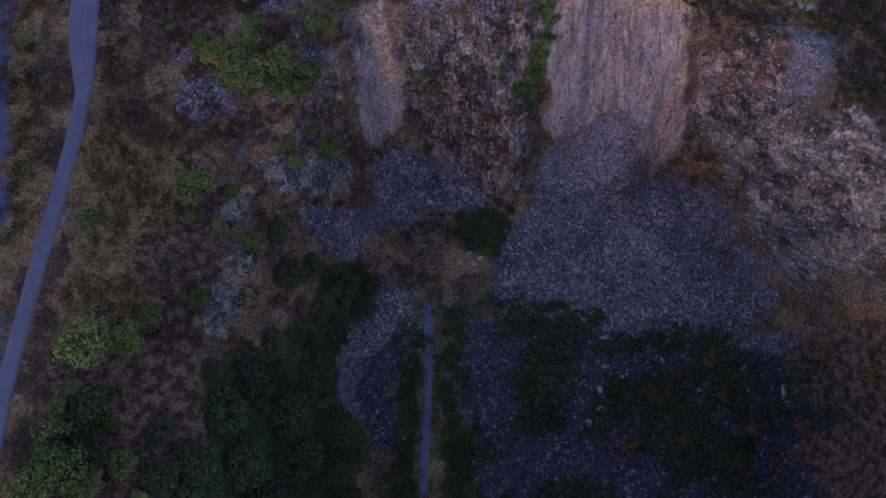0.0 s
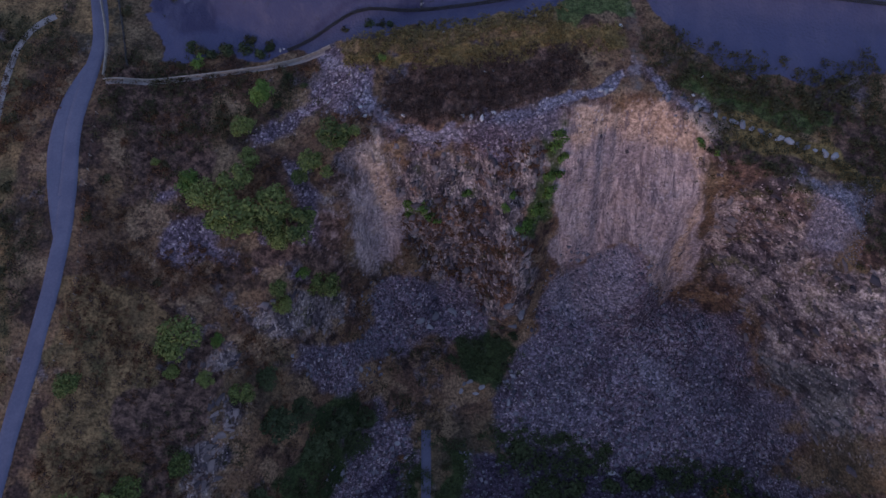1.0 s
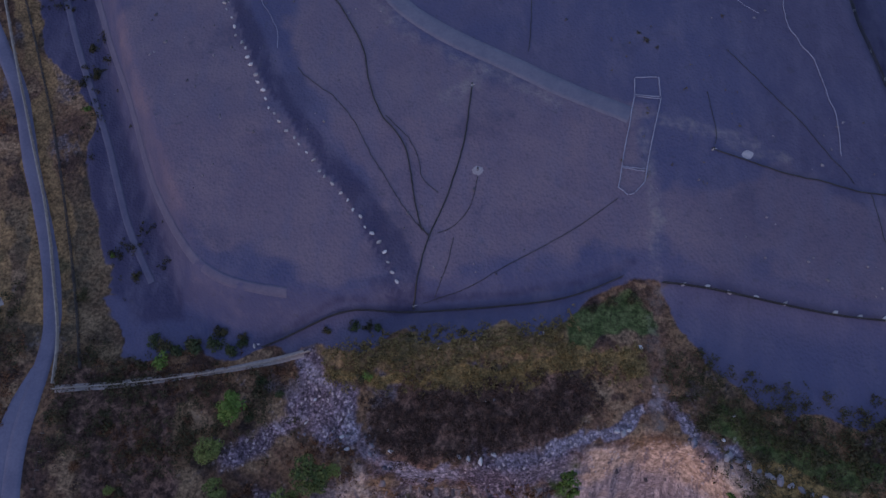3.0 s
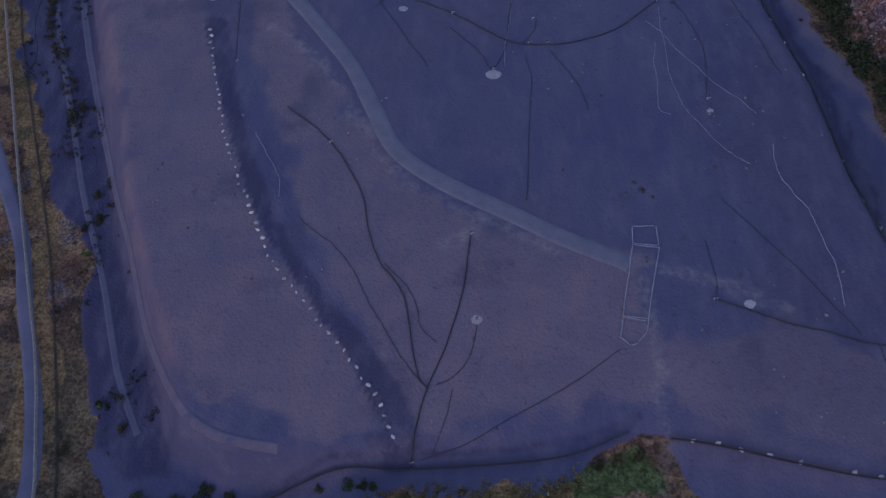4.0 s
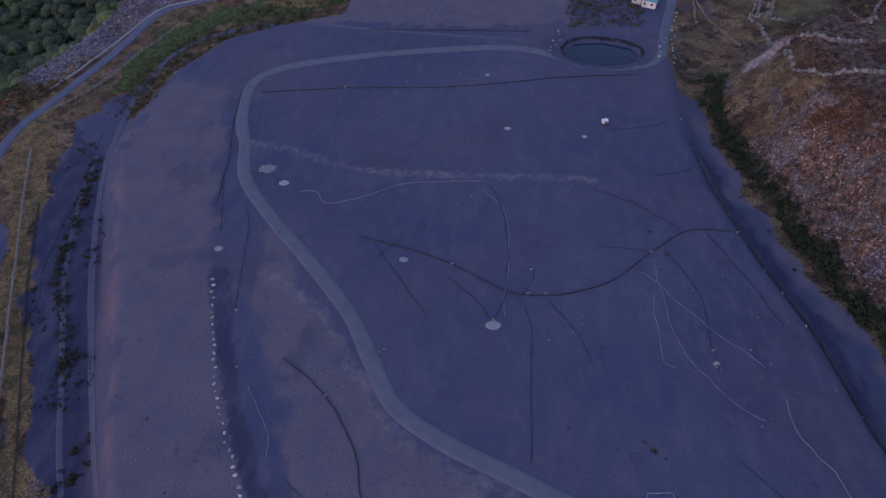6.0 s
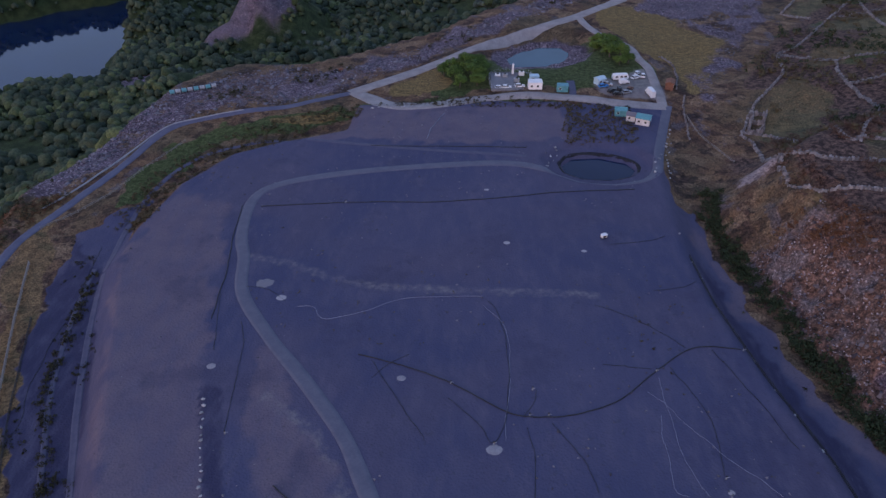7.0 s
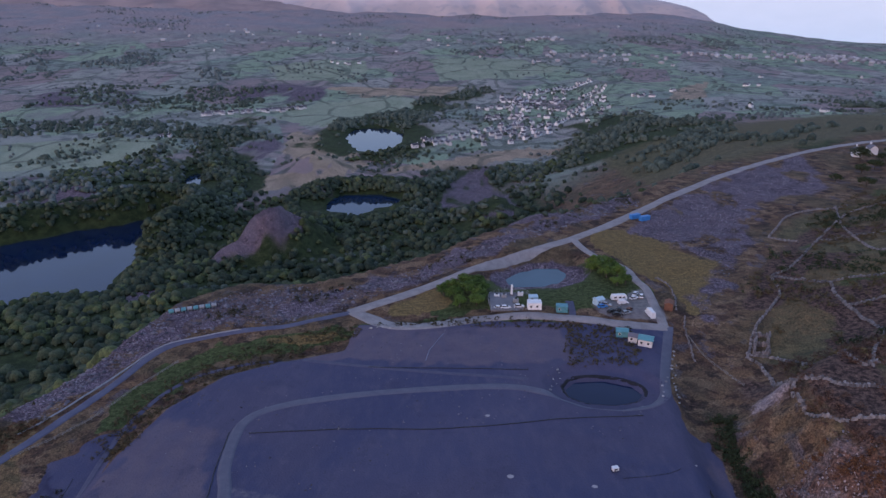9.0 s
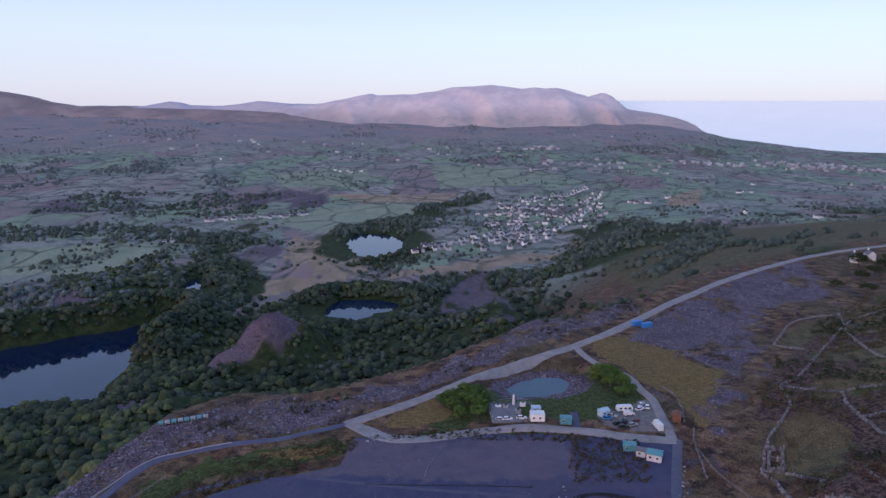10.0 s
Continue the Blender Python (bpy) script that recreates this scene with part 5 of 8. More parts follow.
def bush_kind(seed, leaf, leaves=420, flat=0.7):
    rng = np.random.default_rng(seed)
    n = rng.integers(9, 14)
    ang, rad = rng.uniform(0, 2 * math.pi, n), rng.uniform(0, 0.3, n)
    centres = np.stack([np.cos(ang) * rad, np.sin(ang) * rad, rng.uniform(0.1, 0.3, n) * flat], 1)
    return leaf_mesh("bush", leaf_cloud(rng, centres, rng.uniform(0.1, 0.2, n), leaves, 0.042, flat), leaf)


BLOOM = leaf_material("gorse_flowers", (0.10, 0.085, 0.02), (0.36, 0.27, 0.03))
BUSHES = {"gorse": [bush_kind(50 + k, GORSE) for k in range(3)], "green": [bush_kind(60 + k, LEAF_BRIGHT) for k in range(3)],
          "bracken": [bush_kind(70 + k, BRACKEN, 300, 0.5) for k in range(3)], "dark": [bush_kind(80 + k, LEAF_DARK) for k in range(3)],
          "moor": [bush_kind(95 + k, MOOR, 240, 0.4) for k in range(3)], "bloom": [bush_kind(90 + k, BLOOM) for k in range(3)]}
BUSH_WORDS = {"gorse": "low dark gorse bush on rough ground", "green": "bright green leafy bush on the quarry ledge", "bracken": "rusty dead bracken clump on the slope", "dark": "dense dark green shrub on broken slate", "moor": "low olive weed clump on the slate fill", "bloom": "small gorse bush in yellow flower on the ledge"}


def plant_bush(x, y, across, kind, k=0):
    ob = new("bush", BUSHES[kind][k % 3])
    ob.matrix_basis = pose(x, y, float(zat(x, y)) - 0.1, 0, 0, (x * 71 + y * 13) % 360) @ Matrix.Diagonal((across, across, across * 0.85, 1))
    return tagged(ob, BUSH_WORDS[kind], "bush", kind + " bushes")


# trees in and about the quarry: place, width of the crown
SLOPE_TREES = [(-39.3, 91.2, 5), (-20.6, 87.9, 6.6), (-25.1, 83.4, 5.3), (-27.3, 80.8, 3.7), (-39.6, 80, 7), (-48.3, 79.2, 5.6), (-45.1, 76.8, 7), (-38.9, 73, 9.6), (-32, 75, 8.3), (-32.2, 71.5, 6.8), (-26.7, 71, 7.6), (-36.1, 98.7, 5.7), (-55.9, 84.3, 1.9),
               (-17, 88.5, 2.6), (-21.9, 81, 2.9), (-30.8, 69, 5.3), (-37.3, 84.9, 4.6), (-42.5, 72, 5)]
LEDGE_TREES = [(-64.3, 41.3, 4.8), (-48, 50.1, 8.8), (-31.1, 60.5, 3.9), (-30.7, 57.8, 4.5), (-23.9, 63.3, 7.2), (-27.3, 64.1, 3), (-46.4, 28.6, 4.8), (-53.7, 24.1, 5.2), (-43.6, 43.5, 3.6), (-49.5, 44.6, 3.3), (-37.9, 41.4, 5.2), (-42.1, 50.8, 3)]
LANE_TREES = [(-61.8, 19.2, 11.5), (-56.4, 20.2, 7.6), (-64.1, 2.2, 10), (-60.6, 7.6, 9), (-62.1, -2, 10), (-65.4, -3.8, 8.9), (-55.2, -1.2, 6.3), (-63.3, 11.7, 3.3), (-58.6, 10.7, 3.3), (-59.9, 1.6, 9), (-58.3, 6.1, 4.5), (-65.2, 8.1, 4.2), (-68.5, -5.6, 6),
              (-59.9, -4.5, 7.5), (-52, -8, 6), (-59, -11, 8), (-69, -11, 7)]
BOTTOM_TREES = [(-32, 36.4, 9), (-22.6, 37, 9), (-19, 33, 8), (-25.5, 32, 9), (-17, 38.4, 6), (-37.4, 15.3, 11), (-31.2, 9.3, 12), (-40.4, 8, 11), (-24, 5.3, 10), (-37.8, -1, 12), (-30, -1, 12), (-44.1, -0.9, 10), (-25.4, -3.5, 10), (-50, 4.3, 7), (-49.6, -3.4, 9),
                (-43.2, 15.5, 6), (-34.3, 21.1, 7), (-34.4, -8, 12), (-45, -8, 9), (-27.7, 39.2, 6), (-34, 44.6, 5.6), (-28, 14, 8), (-20, -10, 8), (-40, -16, 11), (-28, -16, 11)]
for k, (x, y, w) in enumerate(SLOPE_TREES + LEDGE_TREES):
    plant_tree(x, y, w * 0.82, (0, 1, 2, 3, 4, 5)[k % 6], "small green broad-leaved tree on the slope above the quarry", "quarry trees", 0.8)
for k, (x, y, w) in enumerate(LANE_TREES):
    plant_tree(x, y, w * 0.74, (0, 1, 4, 10, 3, 2)[k % 6], "round green broad-leaved tree beside the lane", "lane trees", 0.75)
for k, (x, y, w) in enumerate(BOTTOM_TREES):
    plant_tree(x, y, w * 0.72, 8 + k % 3, "dark leafy tree in the shaded quarry bottom", "quarry bottom trees", 0.55)
for k, (x, y, w) in enumerate([(-3, 394, 7), (3, 398, 7), (8, 396, 7), (11, 390, 6), (9, 383, 6.5), (6, 388, 8), (-1, 386, 7), (1, 378, 6), (8, 377.5, 6), (-6, 391, 6), (63, 421, 6), (66, 417, 6.5), (70, 412, 6.5), (71, 405, 6.5),
                               (64, 411, 6.5), (73, 398, 5.5), (66, 404, 6.5), (69, 396, 5), (61, 415, 5)]):
    plant_tree(x, y, w, 5 + k % 3, "bright green bushy tree by the site pond", "site trees", 0.8)
for k, (x, y, w) in enumerate([(300, 640, 12), (312, 628, 11), (326, 640, 13), (340, 652, 12), (318, 610, 11), (335, 620, 12), (352, 630, 13), (296, 612, 9), (280, 600, 8), (360, 648, 12), (262, 560, 9), (275, 548, 8), (250, 575, 7), (372, 640, 11), (290, 560, 8)]):
    plant_tree(x, y, w, 8 + k % 3, "dark tree sheltering a hill farm", "farm trees", 0.8)

# bushes one by one: place and width
GREEN_BUSHES = [(47, 86.2, 2.6), (5, 81, 3.8), (-6.5, 79.6, 4.9), (-3, 77.6, 4.3), (12, 77.8, 3.8), (21.5, 87.3, 5.2), (22.5, 84, 4.9), (20.9, 81.5, 5.2), (19, 78.7, 5.5), (17.5, 76, 4.9),
                (15.8, 74, 3.8), (-65.4, 42, 3), (-62, 126, 2.2), (-72, 156, 2.6), (-50.4, 106.6, 5), (-36.8, 100, 4.4), (-12.5, 104, 3.2), (22.2, 88.6, 5), (23, 86, 4.6), (18.2, 77.4, 5), (20.2, 83.2, 4.6), (16.4, 75, 4.6), (-7.6, 78.6, 4), (-4.6, 78.8, 4.6), (-1.2, 77, 3.6), (13.4, 79.4, 3.4), (47.4, 85.6, 3), (49.5, 83.6, 2.6)]
GORSE_BUSHES = [(51.9, 81.9, 2.2), (59.6, 77.6, 2.4), (-53.5, 61, 3), (42.8, 96.8, 3.4), (51.9, 92.3, 4), (61.2, 92.5, 4.6), (56.8, 94.3, 3.6), (48.7, 84.1, 3), (58.9, 80.6, 3.6), (67.8, 92.6, 4.8),
                (74, 94, 5), (32.6, 117.9, 3.4), (29, 117.2, 3), (26, 116, 2.6), (-13, 103.5, 3.4), (-12.7, 112.7, 2.8), (-20, 112, 2.6), (-50, 109, 4.4), (-45, 109.6, 4.4), (-40, 112, 4),
                (-36, 111, 3), (-57, 122, 3), (-71, 164, 3.6), (-73, 170, 3.2), (-66, 118, 4), (1, 28, 3), (2, 20, 3.2), (1.5, 12, 3)]
GORSE_BUSHES_2 = [(2.5, 3, 3), (-84, 70, 4), (-82, 78, 4), (-80, 62, 3.2), (-84, 92, 4.6), (-82, 100, 4), (-66, 72, 3.4), (-64, 80, 3.6), (-54, 84, 3.4), (4, 111.8, 2.2),
                  (60, 19, 7), (68, 11, 8), (62, 12, 7), (52, 12, 7), (70, 3, 8), (73.7, 8.7, 8), (53.2, 9, 7), (66.5, 26.8, 4), (71.4, 18.9, 4), (47, 3, 7),
                  (60, -2, 7)]
BRACKEN_BUSHES = [(-56, 56.2, 3), (-9, 30, 3), (-10, 20, 3), (-62, 88, 4), (-58, 94, 4), (-52, 92, 3), (-50, 98, 3), (-44, 96, 3), (62.5, 21.9, 8), (65.6, 14.1, 9),
                  (57, 16.8, 8), (49.8, 14.2, 7), (72.3, 6.4, 9), (74, -1.1, 9), (68.7, -1.2, 8), (56.5, 3.9, 8), (42.4, 2.2, 8), (77.2, 6.6, 8), (80, 14.7, 6), (77.2, 20.2, 6)]
DARK_BUSHES = [(16, 57, 4), (12, 56, 4.4), (8, 55, 4.2), (4, 55.5, 3.6), (14, 52, 4), (10, 51, 3.4), (2, 52, 3), (-52, 110, 4.6), (-47.7, 108.6, 5), (-44.4, 109.4, 5.2),
               (-41, 109.6, 5), (-37.8, 108.8, 4.6), (-35.7, 110, 3.6), (-31.7, 103.4, 3.6), (-28, 101, 3), (-33, 97, 3.2), (-15, 112.6, 3.4), (-11, 112.4, 3), (18.4, 31.5, 8), (21.5, 22.8, 8),
               (29.5, 23.7, 9), (24.1, 16.8, 9), (25.7, 9.9, 10), (42.9, 26.2, 9), (50.2, 26.7, 6), (40.1, 16.7, 8), (42.8, 14.2, 7), (22.1, 7.3, 7)]
DARK_BUSHES_2 = [(37.6, 24.5, 7), (27, 20, 7), (22, 13, 8), (46, 25, 6)]
BLOOM_BUSHES = [(1.8, 91.3, 1.6)]
for places, kind in ((GREEN_BUSHES, "green"), (GORSE_BUSHES, "gorse"), (GORSE_BUSHES_2, "gorse"), (BRACKEN_BUSHES, "bracken"), (DARK_BUSHES, "dark"), (DARK_BUSHES_2, "dark"), (BLOOM_BUSHES, "bloom")):
    for k, (x, y, w) in enumerate(places):
        plant_bush(x, y, w, kind, k)


def scatter(name, count, xlo, xhi, ylo, yhi, keep, leaf, per, size, across, label, seed, category="undergrowth", flat=0.7, high=0.3):
    """Many small plants as one mass: keep gives the chance of one at each place."""
    rng = np.random.default_rng(seed)
    x, y = rng.uniform(xlo, xhi, count * 14), rng.uniform(ylo, yhi, count * 14)
    ok = rng.uniform(0, 1, len(x)) < keep(x, y)
    x, y = x[ok][:count], y[ok][:count]
    z = zat(x, y)
    n, m = len(x), 4
    w = across * rng.uniform(0.55, 1.5, n)
    c = np.stack([rng.normal(size=(n, m)) * 0.24, rng.normal(size=(n, m)) * 0.24, rng.uniform(0.5, 1, (n, m)) * high], -1) * w[:, None, None]
    c += np.stack([x, y, z], -1)[:, None]
    radii = np.repeat(w * 0.25, m)
    q = leaf_cloud(rng, c.reshape(-1, 3), radii, n * per, size, flat)
    ob = new(name, leaf_mesh(name, q, leaf))
    return tagged(ob, label, category, kind="stuff")


def near_grid(values):
    """Looks the ground's cover up at any place."""
    def at(x, y):
        i = np.clip(np.searchsorted(GX, x), 0, len(GX) - 1)
        j = np.clip(np.searchsorted(GY, y), 0, len(GY) - 1)
        return values[j, i]
    return at


def mask_of(polys, soft=2.0):
    def at(x, y):
        best = np.full(np.shape(x), 1e9)
        for poly in polys:
            best = np.minimum(best, signed(x, y, poly))
        return smooth((soft - best) / (2 * soft))
    return at


bare = mask_of(SLATES + SCREE + CLAY + ROCK, 1.5)
lanes = lambda x, y: smooth((along(x, y, LANE) - 3.2) / 1.0)
rough_land = lambda x, y: (1 - bare(x, y)) * lanes(x, y) * smooth(fbm(x, y, 10, 3, 201) * 3 + 0.35)
scatter("heather", 2600, -130, 0, -20, 112, rough_land, HEATHER, 22, 0.16, 1.5, "dark heather and brambles over the slope", 211)
scatter("gorse_scrub", 1200, -130, 0, -20, 112, lambda x, y: (1 - bare(x, y)) * lanes(x, y) * smooth(fbm(x, y, 16, 3, 204) * 3 - 0.1), GORSE, 40, 0.18, 2.2, "scattered gorse scrub on rough grazing", 212)
scatter("heather", 900, -16, 30, 89, 107, mask_of(HEATHS[1:2], 1), HEATHER, 30, 0.13, 1.1, "brown heather on the quarry brow", 213)
scatter("rough_grass", 900, -24, 38, 99, 121, mask_of(YELLOWS[:1] + DRYS[:1], 1.5), RUSH, 26, 0.14, 1.0, "yellow tussock grass on the bank", 214)
scatter("scrub", 1100, 36, 110, 60, 112, mask_of(GREENS[4:5] + HEATHS[2:4] + YELLOWS[4:5] + [[(40.0, 107.9), (45.2, 109.1), (47.5, 103.6), (61.4, 103.8), (64, 97.5), (80, 103), (84, 88), (63.4, 86.2), (54.0, 89.4), (45.9, 96.3), (41.2, 97.3), (36.8, 105.7)]], 3), GORSE, 36, 0.17, 1.7, "gorse and heather along the quarry edge", 215)
scatter("bramble", 2600, 8, 86, -24, 38, lambda x, y: mask_of(HEATHS[4:6] + [[(8, 36), (16, 37), (50, 30), (84, 24), (84, -24), (8, -24)]], 2)(x, y) * smooth(fbm(x, y, 11, 4, 240) * 4 + 0.55), LEAF_DARK, 30, 0.22, 2.0, "dark brambles on the quarry floor", 216)
scatter("bramble", 500, -15, 20, -12, 60, mask_of(SCRUBS[1:], 2), LEAF_DARK, 36, 0.18, 1.9, "dark brambles beside the quarry track", 225)
scatter("bracken", 900, -16, 22, 60, 92, lambda x, y: mask_of(ROCK[:1], 1.5)(x, y) * smooth(fbm(x, y, 6, 3, 241) * 4 + 0.3), BRACKEN, 30, 0.13, 1.0, "rusty bracken tufts on the rock face", 217)
hill_face = lambda x, y: smooth((-signed(x, y, HILL) + 3) / 2) * smooth((5 + signed(x, y, HILL)) / 3)
scatter("scrub", 700, 66, 140, 150, 300, hill_face, LEAF_DARK, 46, 0.24, 2.4, "dark scrub along the foot of the cliff", 218)
hill_brow = lambda x, y: smooth((-signed(x, y, HILL) - 15) / 6) * smooth((60 + signed(x, y, HILL)) / 20) * smooth(fbm(x, y, 12, 3, 230) * 3 + 0.3)
scatter("heather", 900, 76, 190, 190, 330, hill_brow, HEATHER, 34, 0.24, 2.4, "dark heather on the hill above the cliff", 219)
scatter("bracken", 1100, 76, 130, 190, 268, lambda x, y: smooth((-signed(x, y, HILL) - 9) / 5) * smooth((24 + signed(x, y, HILL)) / 6) * smooth(fbm(x, y, 9, 3, 233) * 3 + 0.4), BRACKEN, 34, 0.14, 1.2, "rusty bracken on the cliff ledges", 220)
scatter("scrub", 450, 38, 68, 326, 360, mask_of(GREENS[5:6], 1.5), MOOR, 36, 0.15, 1.2, "low green scrub on the bank", 221)
scatter("scrub", 260, -40, 68, 350, 372, mask_of(GREENS[6:7], 1.0), MOOR, 30, 0.18, 1.2, "weeds along the site road", 222)
verge_w = lambda x, y: smooth((along(x, y, [(-88, 326), (-112, 300), (-108, 280)]) - 0) / 1) * smooth((9 - along(x, y, [(-100, 285), (-100, 305), (-88, 330), (-66, 344), (-44, 356)])) / 4)
scatter("rough_grass", 500, -120, -36, 270, 365, verge_w, MOOR, 30, 0.2, 1.6, "dark green rough grass on the bank", 223)
ditch = lambda x, y: smooth((2.4 - along(x, y, [(-102, 259), (-99.5, 242), (-96.3, 222), (-93.6, 213), (-89, 202.5), (-84, 194), (-81.8, 188)])) / 1.5)
scatter("weeds", 260, -112, -70, 160, 280, ditch, GORSE, 34, 0.18, 1.5, "dark weeds in the drainage ditch", 224)

west = lambda x, y: smooth((along(x, y, LANE) - 2.6) / 1.0) * smooth((34 - along(x, y, LANE)) / 20) * (x < np.interp(y, [p[1] for p in LANE], [p[0] for p in LANE]))
scatter("bracken", 1500, -190, -72, 40, 300, lambda x, y: west(x, y) * smooth(fbm(x, y, 12, 3, 251) * 4 + 0.2), BRACKEN, 30, 0.16, 1.4, "red-brown dead bracken above the lane", 226)
scatter("gorse_scrub", 600, -190, -72, 40, 300, lambda x, y: west(x, y) * smooth(fbm(x, y, 14, 3, 252) * 4 - 0.2), GORSE, 40, 0.18, 2.0, "dark gorse beside the lane", 227)
scatter("bracken", 1300, -68, -14, 20, 106, lambda x, y: (1 - bare(x, y)) * smooth(fbm(x, y, 9, 3, 253) * 4 + 0.1), BRACKEN, 30, 0.14, 1.2, "rusty bracken above the quarry trees", 228)
right_hill = lambda x, y: smooth(-signed(x, y, HILL) / 10) * smooth(fbm(x, y, 40, 4, 254) * 4 + 0.2)
scatter("heather", 2400, 80, 420, 300, 720, right_hill, MOOR, 22, 0.4, 3.0, "heather and rushes on the walled hill pasture", 229)
scatter("gorse_scrub", 1500, 80, 420, 300, 720, lambda x, y: smooth(-signed(x, y, HILL) / 10) * smooth(fbm(x, y, 45, 4, 255) * 5 - 0.5), LEAF_DARK, 26, 0.4, 3.4, "gorse over the walled hill pasture", 230)

def crown_shape(level):
    """The upper part of a ball as corner points and triangles."""
    bm = bmesh.new()
    bmesh.ops.create_icosphere(bm, subdivisions=level, radius=1)
    low = [v for v in bm.verts if v.co.z < -0.5]
    bmesh.ops.delete(bm, geom=low, context="VERTS")
    bm.verts.index_update()
    points = np.array([v.co[:] for v in bm.verts])
    tris = np.array([[v.index for v in f.verts] for f in bm.faces])
    bm.free()
    return points, tris


FULL_CROWN, SMALL_CROWN = crown_shape(2), crown_shape(1)


def wood(name, count, xlo, xhi, ylo, yhi, keep, leaf, across, label, seed, category="woodland", far=False):
    """A wood seen from far off: one lumpy crown beside the next, each with a smaller lobe, as one mass."""
    rng = np.random.default_rng(seed)
    x, y = rng.uniform(xlo, xhi, count * 14), rng.uniform(ylo, yhi, count * 14)
    ok = rng.uniform(0, 1, len(x)) < keep(x, y)
    x, y = x[ok][:count], y[ok][:count]
    n = len(x)
    w = across * rng.uniform(0.35, 1.0, n) ** 1.2 * 0.62
    z = zat(x, y) + w * 0.55
    side = rng.uniform(0, 6.28, n)
    lobes = [(x, y, z, w), (x + np.cos(side) * w * 0.75, y + np.sin(side) * w * 0.75, z - w * 0.2, w * rng.uniform(0.5, 0.75, n))]
    verts, faces, start = [], [], 0
    for (cx, cy, cz, r), (shape, tris) in zip(lobes, (SMALL_CROWN if far else FULL_CROWN, SMALL_CROWN)):
        a = rng.uniform(0, 6.28, n)
        c, d = np.cos(a)[:, None], np.sin(a)[:, None]
        v = shape[None] * rng.uniform(0.76, 1.14, (n, len(shape), 1))
        v = np.stack([v[..., 0] * c - v[..., 1] * d, v[..., 0] * d + v[..., 1] * c, v[..., 2] * rng.uniform(0.8, 1.25, n)[:, None]], -1) * r[:, None, None]
        v += np.stack([cx, cy, cz], -1)[:, None]
        verts.append(v.reshape(-1, 3))
        faces.append((np.arange(n)[:, None, None] * len(shape) + tris[None] + start).reshape(-1))
        start += n * len(shape)
    verts, faces = np.concatenate(verts), np.concatenate(faces)
    me = bpy.data.meshes.new(name)
    me.vertices.add(len(verts))
    me.vertices.foreach_set("co", verts.ravel())
    me.loops.add(len(faces))
    me.loops.foreach_set("vertex_index", faces)
    me.polygons.add(len(faces) // 3)
    me.polygons.foreach_set("loop_start", np.arange(0, len(faces), 3))
    me.materials.append(leaf)
    me.update()
    return tagged(new(name, me), label, category, kind="stuff")


# woods down to the lakes, and hedges and copses in the valley
wood_at = near_grid(WOOD)
dry_land = lambda x, y: np.min([signed(x, y, p) - reach * (y < sum(q[1] for q in p) / len(p)) for p, reach in zip(LAKES, (8, 34, 30, 16))], axis=0) > 3
open_ground = mask_of(TIPS + TANS, 8)
wood("woodland", 5200, -720, 190, 250, 1350, lambda x, y: wood_at(x, y) * dry_land(x, y) * np.clip(fbm(x, y, 60, 3, 301) * 4 + 1.0, 0.03, 1) * (1 - open_ground(x, y)), WOOD_LEAF, 8.5,
        "dense dark broad-leaved woodland on the valley side", 311, "woodland")
wood("woodland", 1900, -720, 190, 250, 1250, lambda x, y: wood_at(x, y) * dry_land(x, y) * np.clip(fbm(x, y, 45, 3, 303) * 3, 0, 1) * (1 - open_ground(x, y)), WOOD_LIGHT, 8.0,
        "lighter green birch and ash wood on the valley side", 314, "woodland")
warped = lambda polys: lambda x, y: mask_of(polys, 18)(x + 70 * fbm(x, y, 120, 4, 331), y + 130 * fbm(x, y, 150, 4, 332))
thick = warped(WOODS)
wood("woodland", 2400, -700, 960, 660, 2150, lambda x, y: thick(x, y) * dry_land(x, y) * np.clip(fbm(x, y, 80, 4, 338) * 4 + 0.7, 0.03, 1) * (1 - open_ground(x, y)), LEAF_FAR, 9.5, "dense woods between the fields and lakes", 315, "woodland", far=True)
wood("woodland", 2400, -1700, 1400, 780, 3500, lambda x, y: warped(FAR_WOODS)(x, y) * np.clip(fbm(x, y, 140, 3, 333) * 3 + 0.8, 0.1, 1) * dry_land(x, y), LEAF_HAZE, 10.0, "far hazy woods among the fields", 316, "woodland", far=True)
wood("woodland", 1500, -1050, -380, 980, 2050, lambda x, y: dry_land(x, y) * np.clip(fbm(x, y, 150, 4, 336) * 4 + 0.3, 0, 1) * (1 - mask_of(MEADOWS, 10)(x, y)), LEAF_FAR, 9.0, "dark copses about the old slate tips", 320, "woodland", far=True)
scatter("weeds", 130, -90, 66, 122, 330, lambda x, y: smooth((-3 - signed(x, y, LAND)) / 3) * smooth(fbm(x, y, 40, 3, 337) * 5 - 0.8), MOOR, 16, 0.1, 0.6, "sparse weeds on the slate fill", 321)
shore = lambda x, y: smooth((70 - np.min([signed(x, y, p) for p in LAKES], axis=0)) / 30)
wood("woodland", 2600, -720, -50, 600, 1180, lambda x, y: shore(x, y) * dry_land(x, y), WOOD_LEAF, 8.0, "trees crowding the banks of the lakes", 319, "woodland")
spoil = mask_of(BANKS[:1], 5)
scatter("scrub", 700, -150, 130, 300, 560, lambda x, y: spoil(x, y) * smooth(fbm(x, y, 16, 4, 334) * 4 - 0.4) * smooth((along(x, y, HAUL) - 5) / 3) * lanes(x, y), GORSE, 34, 0.25, 2.2, "tufts of gorse on the slate bank", 317)
